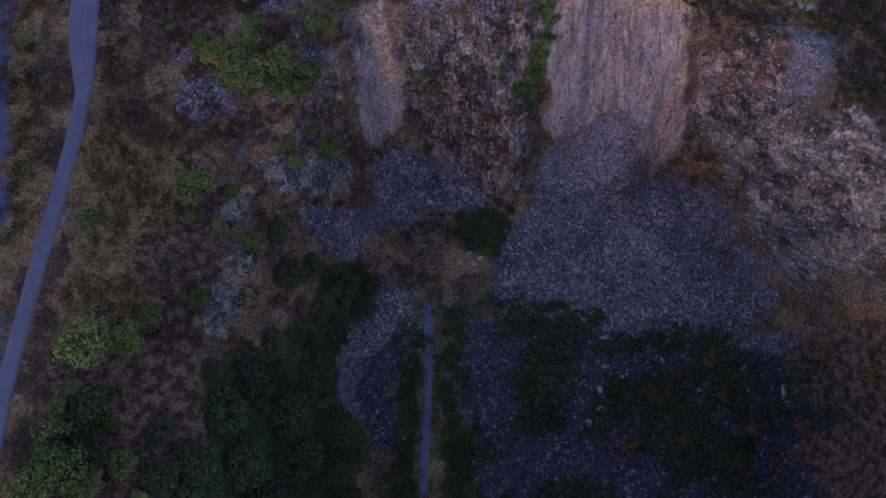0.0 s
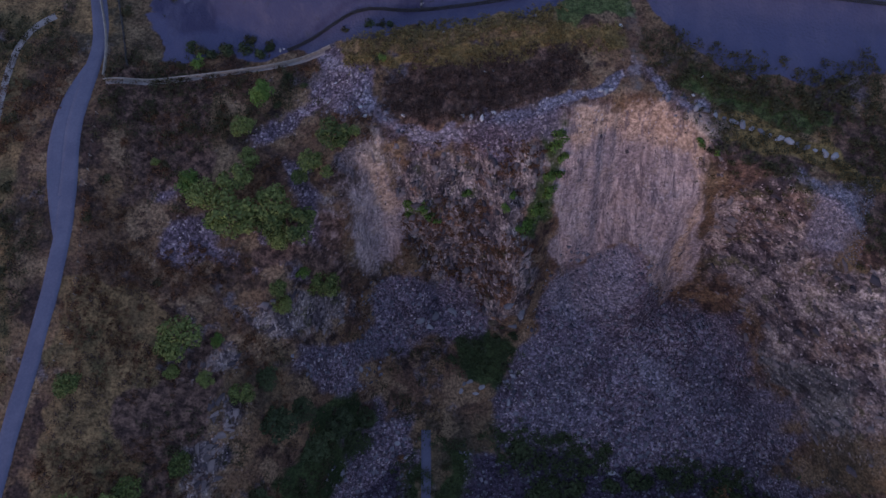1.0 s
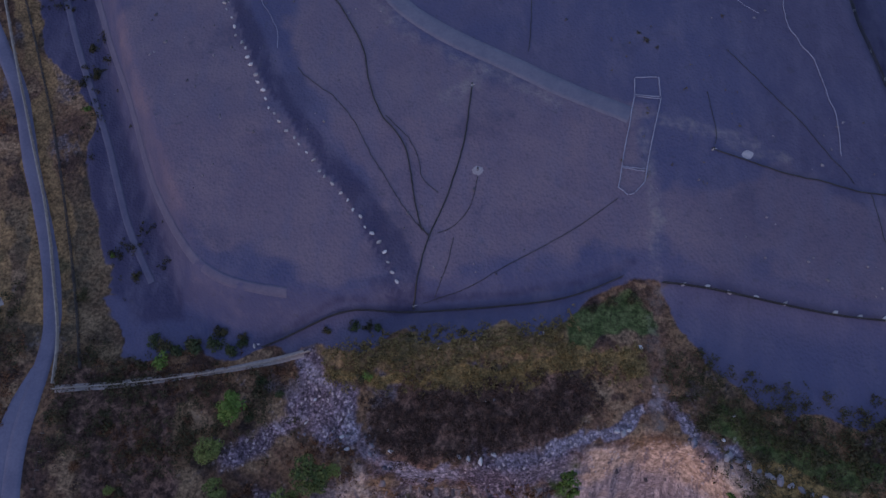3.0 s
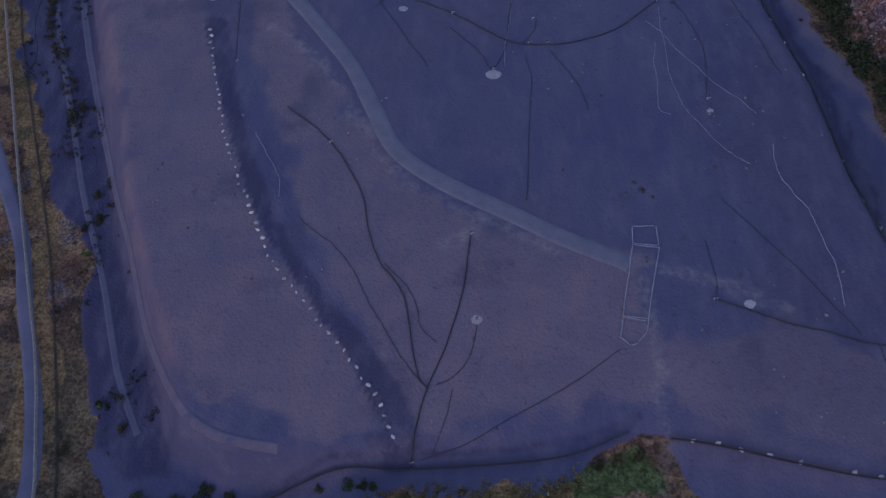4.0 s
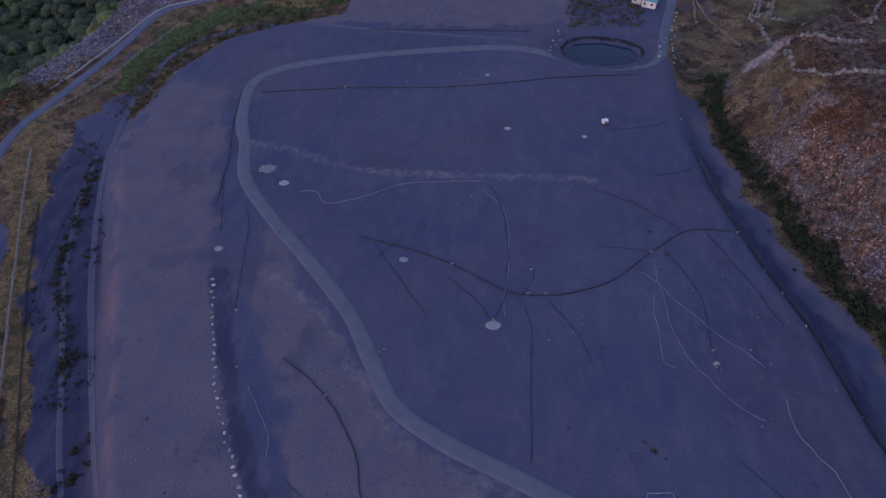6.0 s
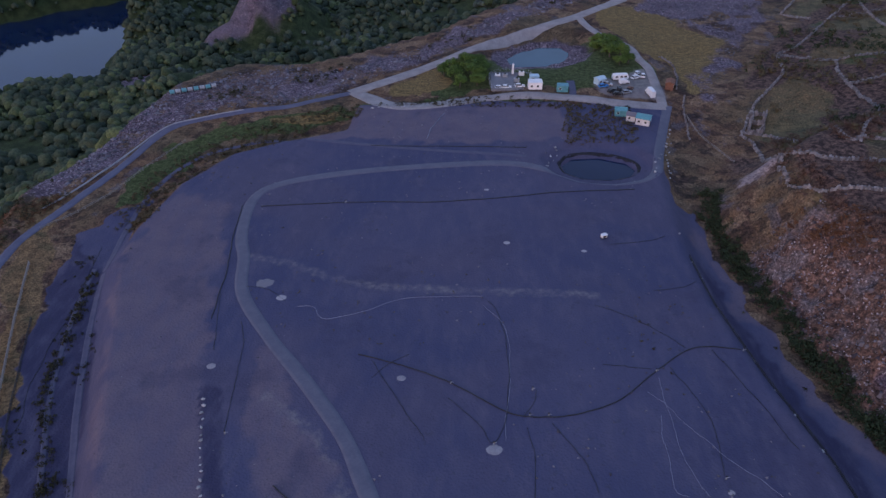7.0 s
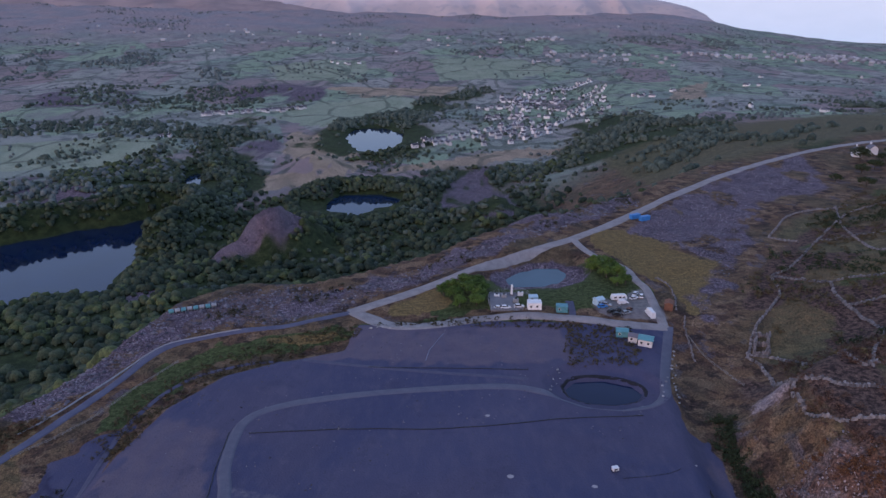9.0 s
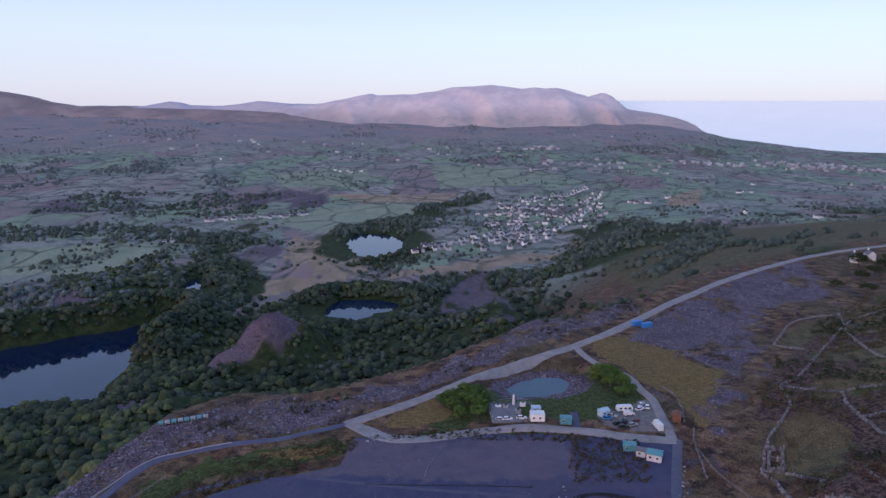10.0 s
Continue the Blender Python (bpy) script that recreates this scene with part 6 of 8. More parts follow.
scatter("weeds", 420, -118, -46, 108, 290, lambda x, y: mask_of(DEEP[:1], 1)(x, y) * smooth(fbm(x, y, 9, 4, 335) * 4 - 0.5), GORSE, 30, 0.14, 1.1, "dark weeds on the loose slate beside the fill", 318)
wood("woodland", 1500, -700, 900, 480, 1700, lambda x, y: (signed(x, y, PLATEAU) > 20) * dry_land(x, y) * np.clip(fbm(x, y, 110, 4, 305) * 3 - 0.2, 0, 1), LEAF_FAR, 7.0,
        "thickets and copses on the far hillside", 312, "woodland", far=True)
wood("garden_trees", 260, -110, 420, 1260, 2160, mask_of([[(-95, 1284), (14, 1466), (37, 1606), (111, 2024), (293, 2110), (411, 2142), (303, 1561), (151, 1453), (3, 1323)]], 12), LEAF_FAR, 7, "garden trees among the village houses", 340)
hedge = lambda x, y: np.clip(1 - np.abs(fbm(x, y, 420, 3, 321)) * 14, 0, 1) * 0.8 + np.clip(fbm(x, y, 260, 4, 322) * 4 - 1.2, 0, 1)
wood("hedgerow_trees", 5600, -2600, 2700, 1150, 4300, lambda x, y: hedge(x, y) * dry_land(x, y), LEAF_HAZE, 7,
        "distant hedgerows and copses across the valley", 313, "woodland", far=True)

# ---- loose stone ----
def boulder_mesh(seed, flat=0.7, sub=1):
    bm = bmesh.new()
    bmesh.ops.create_icosphere(bm, subdivisions=sub, radius=0.5)
    rng = random.Random(seed)
    for v in bm.verts:
        v.co *= rng.uniform(0.72, 1.2)
        v.co.z *= flat
        v.co.x *= 1.25
    me = bpy.data.meshes.new("boulder")
    bm.to_mesh(me)
    bm.free()
    return me


BOULDERS = []
for k in range(5):
    BOULDERS.append(boulder_mesh(k))
    BOULDERS[-1].materials.append(PALE_STONE)
SLABS = []
for k in range(5):
    SLABS.append(boulder_mesh(20 + k, 0.4))
    SLABS[-1].materials.append(STONE)


def set_stone(mesh, name, x, y, size, label, group, sink=0.12):
    ob = new(name, mesh)
    turn = (x * 97 + y * 57) % 360
    ob.matrix_basis = pose(x, y, float(zat(x, y)) + size * (0.3 - sink), (x * 13) % 14 - 7, (y * 17) % 14 - 7, turn) @ Matrix.Diagonal((size, size * 0.8, size, 1))
    return tagged(ob, label, "boulder", group)


def even(line, step):
    """Points at even steps along a smooth line."""
    p = soften(line, 0.5)
    run = np.concatenate([[0], np.cumsum(np.hypot(*np.diff(p, axis=0).T))])
    at = np.arange(0, run[-1], step)
    return np.stack([np.interp(at, run, p[:, 0]), np.interp(at, run, p[:, 1])], -1)


rng = random.Random(6)
for k, (x, y) in enumerate(even([(63.9, 270.8), (65.4, 253.2), (66.6, 239.4), (68.6, 226.5), (70.7, 212.3), (73.5, 198.5), (77, 185.4), (79.5, 165), (82, 150)], 9.5)):
    set_stone(BOULDERS[k % 5], "boulder", x + rng.uniform(0.2, 0.9), y + rng.uniform(-2, 2), rng.uniform(0.45, 0.8), "pale stone weighing down the edge fence", "edge fence stones")
for k, (x, y, w) in enumerate([(45.4, 233.3, 1.6), (48, 229.2, 1.4), (44.5, 226.5, 1.5), (46.8, 224, 1.6), (53.6, 237.8, 1.2), (41.5, 221.3, 1.2), (49.1, 216.3, 1.4), (47, 211.4, 1.3), (62.2, 210.7, 1.2), (78.9, 231.1, 1.8), (81.2, 218.4, 2), (75, 243.4, 1.8), (19.8, 257.5, 1),
                               (50.2, 210.2, 1.2), (37.2, 166.5, 2.2), (35.8, 168.2, 1.5), (39, 165, 1.4), (34, 166, 1.1)]):
    plant_bush(x, y, w, "moor", k)
rng = random.Random(5)
for k, (x, y) in enumerate(even(BOULDER_LINE, 1.95)):
    set_stone(BOULDERS[k % 5], "boulder", x + rng.uniform(-0.25, 0.25), y + rng.uniform(-0.3, 0.3), rng.uniform(0.5, 0.95), "pale boulder marking the edge of the slate fill", "boulder row")
for k, (x, y) in enumerate([(44.9, 119.8), (41, 120.2), (48.5, 118.9), (57.8, 117.2), (53, 118.2), (65.9, 115.8), (74, 115), (70, 115.2)]):
    set_stone(BOULDERS[k % 5], "boulder", x, y, 0.9, "pale boulder at the foot of the fence", "fence boulders")
for k, (x, y, w) in enumerate([(33.6, 109.5, 0.8), (17.4, 111.5, 0.6), (-0.3, 108.8, 0.5), (-22.7, 96.2, 0.6), (-21.3, 100.1, 0.6), (-8.3, 95.2, 0.7), (-7.7, 91.8, 0.9), (9.1, 91.7, 0.9), (48.1, 98.6, 0.6), (46, 94.8, 0.7), (7.7, 100.3, 0.6), (9.2, 100.4, 0.6),
                               (5, 91, 1), (7, 90.6, 1.2), (3.5, 91.2, 0.9), (30, 95.4, 1.1), (29, 95.8, 0.9), (31, 96, 0.8), (-33.7, 109.6, 0.8), (-33, 109.9, 0.5), (-16, 94, 0.8), (-15, 92, 0.9)]):
    set_stone(BOULDERS[k % 5], "boulder", x, y, w, "pale stone lying on the quarry brow", "brow stones")
for k in range(16):
    x, y = 46.5 + 1.6 * k, np.interp(46.5 + 1.6 * k, [46, 53, 61, 72], [92.6, 89.4, 86.1, 82.4])
    set_stone(SLABS[k % 5], "slate_block", x, y, (1.7, 1.2, 1.4, 1.0, 1.6)[k % 5], "grey slate block along the quarry edge", "edge blocks")
FLOOR_BLOCKS_A = [(-5, 59.5, 2),
    (-1.8, 61.1, 2.2),
    (2.1, 62.3, 2),
    (6, 61.9, 1.6),
    (14.3, 61.5, 2.4),
    (17.1, 60.9, 2.6),
    (15.6, 58.5, 2),
    (-3.1, 58.6, 1.6),
    (-17.8, 48.4, 1.4),
    (6.2, 46.6, 1.4),
    (8.9, 45.3, 1.5),
    (4.2, 44.5, 1.3),
    (7.6, 44, 1.2),
    (5, 46.2, 1.1),
    (31.7, 33.9, 1.6),
    (38.2, 20.3, 1.8),
    (36.7, 15.1, 1.8),
    (36.5, 11, 1.4),
    (51.6, 21.6, 1.5),
    (70.2, 19.9, 2),
    (74.2, 14, 2.2),
    (34, 8, 1.4),
    (-9, 26, 1.2),
    (-10, 33, 1.5),
    (-8, 30, 1.1),
    (38, 27, 1.6),
    (42, 18, 1.2),
    (33, 17, 1.2),
    (56, 30, 1.2),
    (62, 34, 1.3)]
FLOOR_BLOCKS_B = [(46, 33, 1.1),
    (20, 44, 1.1),
    (24, 40, 1),
    (30, 42, 0.9),
    (15, 42, 1.3),
    (16, 48, 1.2)]
for k, (x, y, w) in enumerate(FLOOR_BLOCKS_A + FLOOR_BLOCKS_B):
    set_stone(SLABS[k % 5], "slate_block", x, y, w, "fallen slate block on the quarry floor", "fallen blocks")


def rubble(name, count, box, keep, lo, hi, label, seed):
    """A spread of broken stone as one mass."""
    r = np.random.default_rng(seed)
    x, y = r.uniform(box[0], box[1], count * 6), r.uniform(box[2], box[3], count * 6)
    ok = r.uniform(0, 1, len(x)) < keep(x, y)
    x, y = x[ok][:count], y[ok][:count]
    n = len(x)
    s = lo + (hi - lo) * r.uniform(0, 1, n) ** 3
    base = np.array([(1, 0, 0), (0, 1, 0), (-1, 0, 0), (0, -1, 0), (0, 0, 0.6), (0, 0, -0.6)], float)
    v = base[None] * r.uniform(0.55, 1.2, (n, 6, 3)) + r.uniform(-0.2, 0.2, (n, 6, 3))
    a = r.uniform(0, 6.28, n)
    c, d = np.cos(a)[:, None], np.sin(a)[:, None]
    v = np.stack([v[..., 0] * c - v[..., 1] * d, v[..., 0] * d + v[..., 1] * c, v[..., 2]], -1) * s[:, None, None] * 0.6
    v += np.stack([x, y, zat(x, y)], -1)[:, None]
    tri = np.array([(0, 1, 4), (1, 2, 4), (2, 3, 4), (3, 0, 4), (1, 0, 5), (2, 1, 5), (3, 2, 5), (0, 3, 5)])
    f = (np.arange(n)[:, None, None] * 6 + tri[None]).reshape(-1)
    me = bpy.data.meshes.new(name)
    me.vertices.add(n * 6)
    me.vertices.foreach_set("co", v.ravel())
    me.loops.add(len(f))
    me.loops.foreach_set("vertex_index", f)
    me.polygons.add(len(f) // 3)
    me.polygons.foreach_set("loop_start", np.arange(0, len(f), 3))
    me.materials.append(RUBBLE)
    me.update()
    return tagged(new(name, me), label, "rubble", kind="stuff")


rubble("scree", 11000, (-35, 80, -25, 95), mask_of(SCREE[:2] + SCREE[4:8], 1.0), 0.14, 1.3, "blue-grey broken slate scree on the quarry floor", 401)
def splinters(name, count, box, keep, lo, hi, grain, label, seed):
    """Bare rock broken along its bedding: long angular slabs half sunk in the face."""
    r = np.random.default_rng(seed)
    x, y = r.uniform(box[0], box[1], count * 6), r.uniform(box[2], box[3], count * 6)
    ok = r.uniform(0, 1, len(x)) < keep(x, y)
    x, y = x[ok][:count], y[ok][:count]
    n = len(x)
    s = lo + (hi - lo) * 1.5 * r.uniform(0, 1, n) ** 4
    base = np.array([(-1, -1, -1), (1, -1, -1), (1, 1, -1), (-1, 1, -1), (-0.8, -0.7, 1), (0.9, -0.6, 1), (0.7, 0.8, 1), (-0.9, 0.7, 1)], float)
    v = base[None] * r.uniform(0.6, 1.15, (n, 8, 3)) * np.stack([s * 1.0, s * r.uniform(0.25, 0.5, n), s * r.uniform(0.18, 0.36, n)], -1)[:, None] * 0.6
    a = np.radians(grain + r.normal(size=n) * 24)
    e = np.radians(r.normal(size=n) * 18)
    c, d = np.cos(e)[:, None], np.sin(e)[:, None]
    v = np.stack([v[..., 0] * c - v[..., 2] * d, v[..., 1], v[..., 0] * d + v[..., 2] * c], -1)
    c, d = np.cos(a)[:, None], np.sin(a)[:, None]
    v = np.stack([v[..., 0] * c - v[..., 1] * d, v[..., 0] * d + v[..., 1] * c, v[..., 2]], -1)
    v += np.stack([x, y, zat(x, y) - 0.1 * s], -1)[:, None]
    quad = np.array([(4, 5, 6, 7), (0, 1, 5, 4), (1, 2, 6, 5), (2, 3, 7, 6), (3, 0, 4, 7)])
    f = (np.arange(n)[:, None, None] * 8 + quad[None]).reshape(-1)
    me = bpy.data.meshes.new(name)
    me.vertices.add(n * 8)
    me.vertices.foreach_set("co", v.ravel())
    me.loops.add(len(f))
    me.loops.foreach_set("vertex_index", f)
    me.polygons.add(len(f) // 4)
    me.polygons.foreach_set("loop_start", np.arange(0, len(f), 4))
    me.materials.append(SPLINTER)
    me.update()
    return tagged(new(name, me), label, "rock", kind="stuff")


rubble("slate_bank", 6000, (-150, 130, 300, 560), lambda x, y: mask_of(BANKS[:1], 3)(x, y) * smooth((along(x, y, HAUL) - 4) / 2) * lanes(x, y) * smooth(fbm(x, y, 10, 3, 418) * 3 + 0.5), 0.4, 2.4, "blue slate waste tipped along the road", 418)
rubble("loose_slate", 1700, (-100, 80, 116, 356), lambda x, y: smooth((-1 - signed(x, y, LAND)) / 2) * smooth(fbm(x, y, 25, 4, 419) * 4 + 0.1), 0.1, 0.8, "scattered slate lumps on the rolled fill", 419)
splinters("rock_face", 800, (-12, 22, 58, 90), mask_of(ROCK[:1], 0.5), 0.4, 1.9, 74, "upright splintered slate of the middle buttress", 411)
splinters("rock_face", 420, (44, 92, 20, 92), mask_of(ROCK[1:2], 0.5), 0.4, 1.9, -38, "tilted slate beds of the quarry wall", 412)
splinters("rock_face", 420, (-50, -15, 18, 68), mask_of(ROCK[2:], 0.5), 0.4, 1.8, 50, "pale slate outcrop below the trees", 413)
splinters("rock_face", 90, (20, 54, 66, 96), mask_of(CLAY[1:], 0.5), 0.3, 1.1, 82, "shattered slate in the slipped clay", 414)
splinters("rock_face", 40, (-20, -6, 66, 90), mask_of(CLAY[:1], 0.5), 0.3, 0.9, 80, "shattered slate in the narrow chute", 415)
splinters("rock_face", 260, (76, 125, 190, 266), lambda x, y: smooth((-signed(x, y, HILL) - 2) / 3) * smooth((24 + signed(x, y, HILL)) / 6), 0.4, 1.7, 20, "broken slate of the hill cliff", 416)
rubble("scree", 2500, (62, 80, 60, 80), mask_of(SCREE[2:3], 0.6), 0.12, 0.4, "fine grey slate chippings", 403)
rubble("scree", 1300, (72, 130, 185, 268), lambda x, y: smooth((-signed(x, y, HILL) - 1) / 3) * smooth((26 + signed(x, y, HILL)) / 8), 0.2, 1.0, "orange-grey broken rock on the cliff", 404)
rubble("scree", 6000, (-150, 165, 295, 545), mask_of(BANKS, 2), 0.3, 1.1, "slate waste tipped beside the haul road", 405)
rubble("scree", 1500, (-120, -30, 110, 290), mask_of(SLATES[1:2], 1), 0.1, 0.4, "slate chippings along the ditch", 406)


# ---- pipes, cables and fences on the fill ----
def tube(name, line, radius, material, label, category, lift=0.0, sides=6, group="", wander=0.25, step=1.0):
    """A hose or pipe that lies on the ground along a line."""
    p = even(line, step)
    r = np.random.default_rng(int(abs(p[0, 0] * 31 + p[0, 1] * 17)))
    p = p + np.convolve(r.normal(size=len(p) + 6), np.ones(7) / 7, "valid")[:, None] * wander
    t = np.gradient(p, axis=0)
    t /= np.linalg.norm(t, axis=1)[:, None] + 1e-9
    z = zat(p[:, 0], p[:, 1]) + radius * 0.75 + lift
    verts, faces = [], []
    for k in range(len(p)):
        for s in range(sides):
            a = 2 * math.pi * s / sides
            verts.append((p[k, 0] - t[k, 1] * math.cos(a) * radius, p[k, 1] + t[k, 0] * math.cos(a) * radius, z[k] + math.sin(a) * radius))
    for k in range(len(p) - 1):
        for s in range(sides):
            faces.append((k * sides + s, k * sides + (s + 1) % sides, (k + 1) * sides + (s + 1) % sides, (k + 1) * sides + s))
    return tagged(new(name, raw_mesh(name, verts, faces, material, True)), label, category, group)


MAIN_PIPES = [[(4.7, 156.4), (3.7, 147.7), (1.2, 137), (-2.2, 128.4), (-4.1, 121.2), (-4.9, 115.5)],
              [(-33.3, 186.6), (-23.4, 177.4), (-16.7, 166.9), (-14.3, 157.5), (-12.2, 151.5), (-7.4, 145.1), (-5.2, 135.7), (-4, 130), (-2.2, 127.8)],
              [(-21.3, 222.1), (-10.4, 218.3), (0.3, 213.1), (10.5, 206), (16.7, 203.6), (25.4, 203.8), (35.8, 207.9), (45.9, 216.9), (56.4, 224.6), (67.7, 224.5)],
              [(47.2, 144.6), (53.6, 142.1), (65.5, 138.9), (74.4, 136.8), (88, 136.5)],
              [(-64.1, 269.8), (-61.7, 254.9), (-59.7, 234.9)], [(-66, 288), (-65, 278), (-64.1, 269.8)],
              [(-60, 287.1), (-33.7, 288.7), (-3.8, 288.3), (16, 290.3), (32.9, 293), (56.9, 295.8)], [(-30.4, 326.3), (-5, 325.2), (24.7, 323.2)]]
THIN_PIPES_A = [[(-27.7, 160.8), (-18.8, 151.8), (-11.5, 140.2), (-5.4, 131.1), (-3.3, 128.4)],
    [(-10.8, 150.5), (-5.3, 143.9), (-3.5, 138.1), (-0.3, 135.6)],
    [(5.9, 138.9), (4.4, 133.1), (1.3, 129.5), (-1.7, 128.7)],
    [(30.6, 135.3), (21.7, 129), (11.5, 123.3), (4.5, 119.4), (-3.9, 116.4)],
    [(1.9, 128), (0.9, 123.1), (-1.4, 117.2)],
    [(16.4, 200.8), (16.8, 187.1), (15.1, 163.5)],
    [(21.4, 201.7), (26.7, 191.7), (28.2, 184.8)],
    [(-17.8, 220), (-9.7, 206), (-4.3, 197.1)],
    [(-0.3, 208.7), (6.7, 201.4), (9.1, 196.7), (11.7, 203.2), (13.4, 218.9), (11.7, 234.4), (9, 241)],
    [(-52.1, 234), (-49.1, 224), (-48.1, 212.9), (-46.1, 199.3)],
    [(49, 218), (54, 205), (53, 190)]]
THIN_PIPES_B = [[(60, 224), (66, 208), (70, 196)],
    [(47.5, 156), (48.2, 149), (47.5, 144.6)],
    [(52, 165), (62, 152), (72, 138)],
    [(74.4, 136.8), (76, 126)]]
THIN_PIPES = THIN_PIPES_A + THIN_PIPES_B
STUBS = [[(18.8, 210.9), (18.2, 207.5), (15.6, 203.6)], [(34.1, 218.6), (45.4, 217.7)], [(35.4, 238.8), (44.2, 234.1), (54.5, 224.2)], [(43.8, 265.4), (55, 267.6), (60.7, 270.6)], [(51.5, 245.4), (59.5, 247.1), (64.1, 250.2)],
         [(-60.6, 245.2), (-58, 234.5), (-56, 223.5)], [(-54.1, 248), (-47.9, 246.6), (-41.9, 240.9)], [(-105.5, 272.3), (-101.9, 249.2), (-101.1, 234.5), (-99.6, 216.8), (-96.3, 208.1), (-97.2, 202.5)], [(-9.6, 222), (-14, 219), (-18, 214)]]
for line in MAIN_PIPES:
    tube("gas_pipe", line, 0.125, PIPE, "black plastic gas pipe lying on the slate fill", "pipe", group="main pipes")
for line in THIN_PIPES + STUBS:
    tube("hose", line, 0.06, PIPE, "thin black hose lying on the slate fill", "hose", group="thin hoses", wander=0.4)
tube("cable", [(64, 177.9), (63.9, 170.8), (67.4, 162.5), (69.7, 153.2), (70.4, 143.2)], 0.08, ROPE, "white plastic cable lying across the fill", "cable", group="white cables", wander=0.5)
tube("cable", [(-38.9, 239.5), (-34.6, 239.2), (-31.1, 234.6), (-21.5, 237.4), (-11.8, 242.3), (8.4, 242.8)], 0.07, ROPE, "white plastic cable lying across the fill", "cable", group="white cables", wander=0.5)
tube("cable", [(46, 215), (47, 190), (56, 176), (60, 173)], 0.05, ROPE, "white plastic cable lying across the fill", "cable", group="white cables", wander=0.5)
tube("cable", [(-39, 180), (-33, 170), (-32, 164)], 0.06, ROPE, "white plastic cable lying across the fill", "cable", group="white cables", wander=0.4)
tube("cable", [(-5, 352), (-9, 340), (-11, 330)], 0.12, ROPE, "white plastic cable lying across the fill", "cable", group="white cables", wander=0.4)
for line in ([(8, 239.3), (12.6, 232), (13.9, 220), (12.8, 208.9), (11.2, 196.3)], [(44.2, 204.3), (42.9, 198.7), (43.3, 193.4), (42.6, 186.4), (45.7, 184.4)], [(42.2, 210.2), (48.2, 203.2), (53.3, 195.7), (58.4, 189.8), (62.5, 184.4)]):
    tube("cable", line, 0.05, ROPE, "white plastic cable lying across the fill", "cable", group="white cables", wander=0.5)
# the roped-off plot
PLOT = [(34.5, 158.6), (38.8, 158.7), (38.9, 154.3), (36.4, 144.1), (35.2, 138.2), (33.4, 136.2), (32.2, 135.8), (30.6, 137.1), (31.9, 144), (34.2, 154.9), (34.5, 158.6)]
plot = tagged(new("marked_plot"), "white tape laid out as a long plot on the slate", "tape")
plot.location = (34.5, 148, float(zat(34.5, 148)))
for a, b in list(zip(PLOT, PLOT[1:])) + [((34.3, 154.7), (38.9, 154.3)), ((34.2, 155.2), (38.9, 154.7)), ((31.4, 141.1), (35.8, 140.6)), ((31.4, 140.8), (35.8, 140.2))]:
    strip = tube("tape", [a, b], 0.1, ROPE, "", "", wander=0.12, step=0.5)
    strip.parent = plot
    strip.matrix_parent_inverse = Matrix.Translation(-plot.location)
    for key in ("label", "category", "group"):
        if key in strip:
            del strip[key]


def mound(name, x, y, wide, tall, material, label, category="gravel heap", squash=1.0):
    bm = bmesh.new()
    bmesh.ops.create_grid(bm, x_segments=14, y_segments=14, size=1)
    r = random.Random(int(x * 7 + y))
    for v in bm.verts:
        d = min(1, v.co.length)
        edge = 0.8 + 0.2 * noise.noise(Vector((v.co.x * 3 + x, v.co.y * 3 + y, 0)))
        px, py = x + v.co.x * wide / 2 * edge, y + v.co.y * wide / 2 * edge * squash
        v.co = (px, py, float(zat(px, py)) + tall * max(-0.3, (1 - (d / 0.85) ** 2)) * r.uniform(0.8, 1.1) - 0.02)
    me = bpy.data.meshes.new(name)
    bm.to_mesh(me)
    bm.free()
    me.materials.append(material)
    return tagged(new(name, me), label, category)


GRAVEL = plain("pale_gravel", (0.17, 0.163, 0.19), (0.33, 0.31, 0.33), 0.7, spread_by="object")
for x, y, w in ((9.3, 195.1, 4.2), (-10.8, 214.6, 2.6), (-55, 218.7, 2.8), (5.9, 140.1, 2.6), (-49.7, 249.1, 6), (-44, 243, 3.5), (53.5, 143.6, 2.6), (15, 266, 2.4), (10, 295, 2), (53, 186, 1.8), (36, 262, 2)):
    mound("gravel_pad", x, y, w * 1.25, 0.12, GRAVEL, "low pad of pale gravel on the slate", squash=0.8)


# wellheads: a capped pipe with a valve
def wellhead(x, y):
    root = tagged(new("wellhead"), "grey gas wellhead with a capped standpipe", "wellhead", "wellheads")
    root.location = (x, y, float(zat(x, y)))
    for name, r, z0, z1, mat in (("standpipe", 0.12, -0.1, 0.8, STEEL), ("cap", 0.17, 0.78, 0.95, PIPE), ("collar", 0.25, -0.05, 0.12, CONCRETE)):
        bm = bmesh.new()
        limb(bm, (0, 0, z0), (0, 0, z1), r, r * 0.92, 10)
        part(name, bm, mat, root)
    bm = bmesh.new()
    limb(bm, (0, 0, 0.5), (0.55, 0, 0.5), 0.06, 0.06, 8)
    part("valve_arm", bm, STEEL, root)
    return root


for x, y in ((16.9, 203.8), (20.8, 203.7), (0.3, 213), (45.8, 216.8), (-23.5, 177.5), (4.7, 156.6), (5.9, 140.2), (-4.8, 116.4), (67.5, 224.4), (9.2, 196.5), (-46.2, 199.2), (47.4, 144.4), (52.9, 189), (18, 211), (-33.8, 288.6)):
    wellhead(x, y)


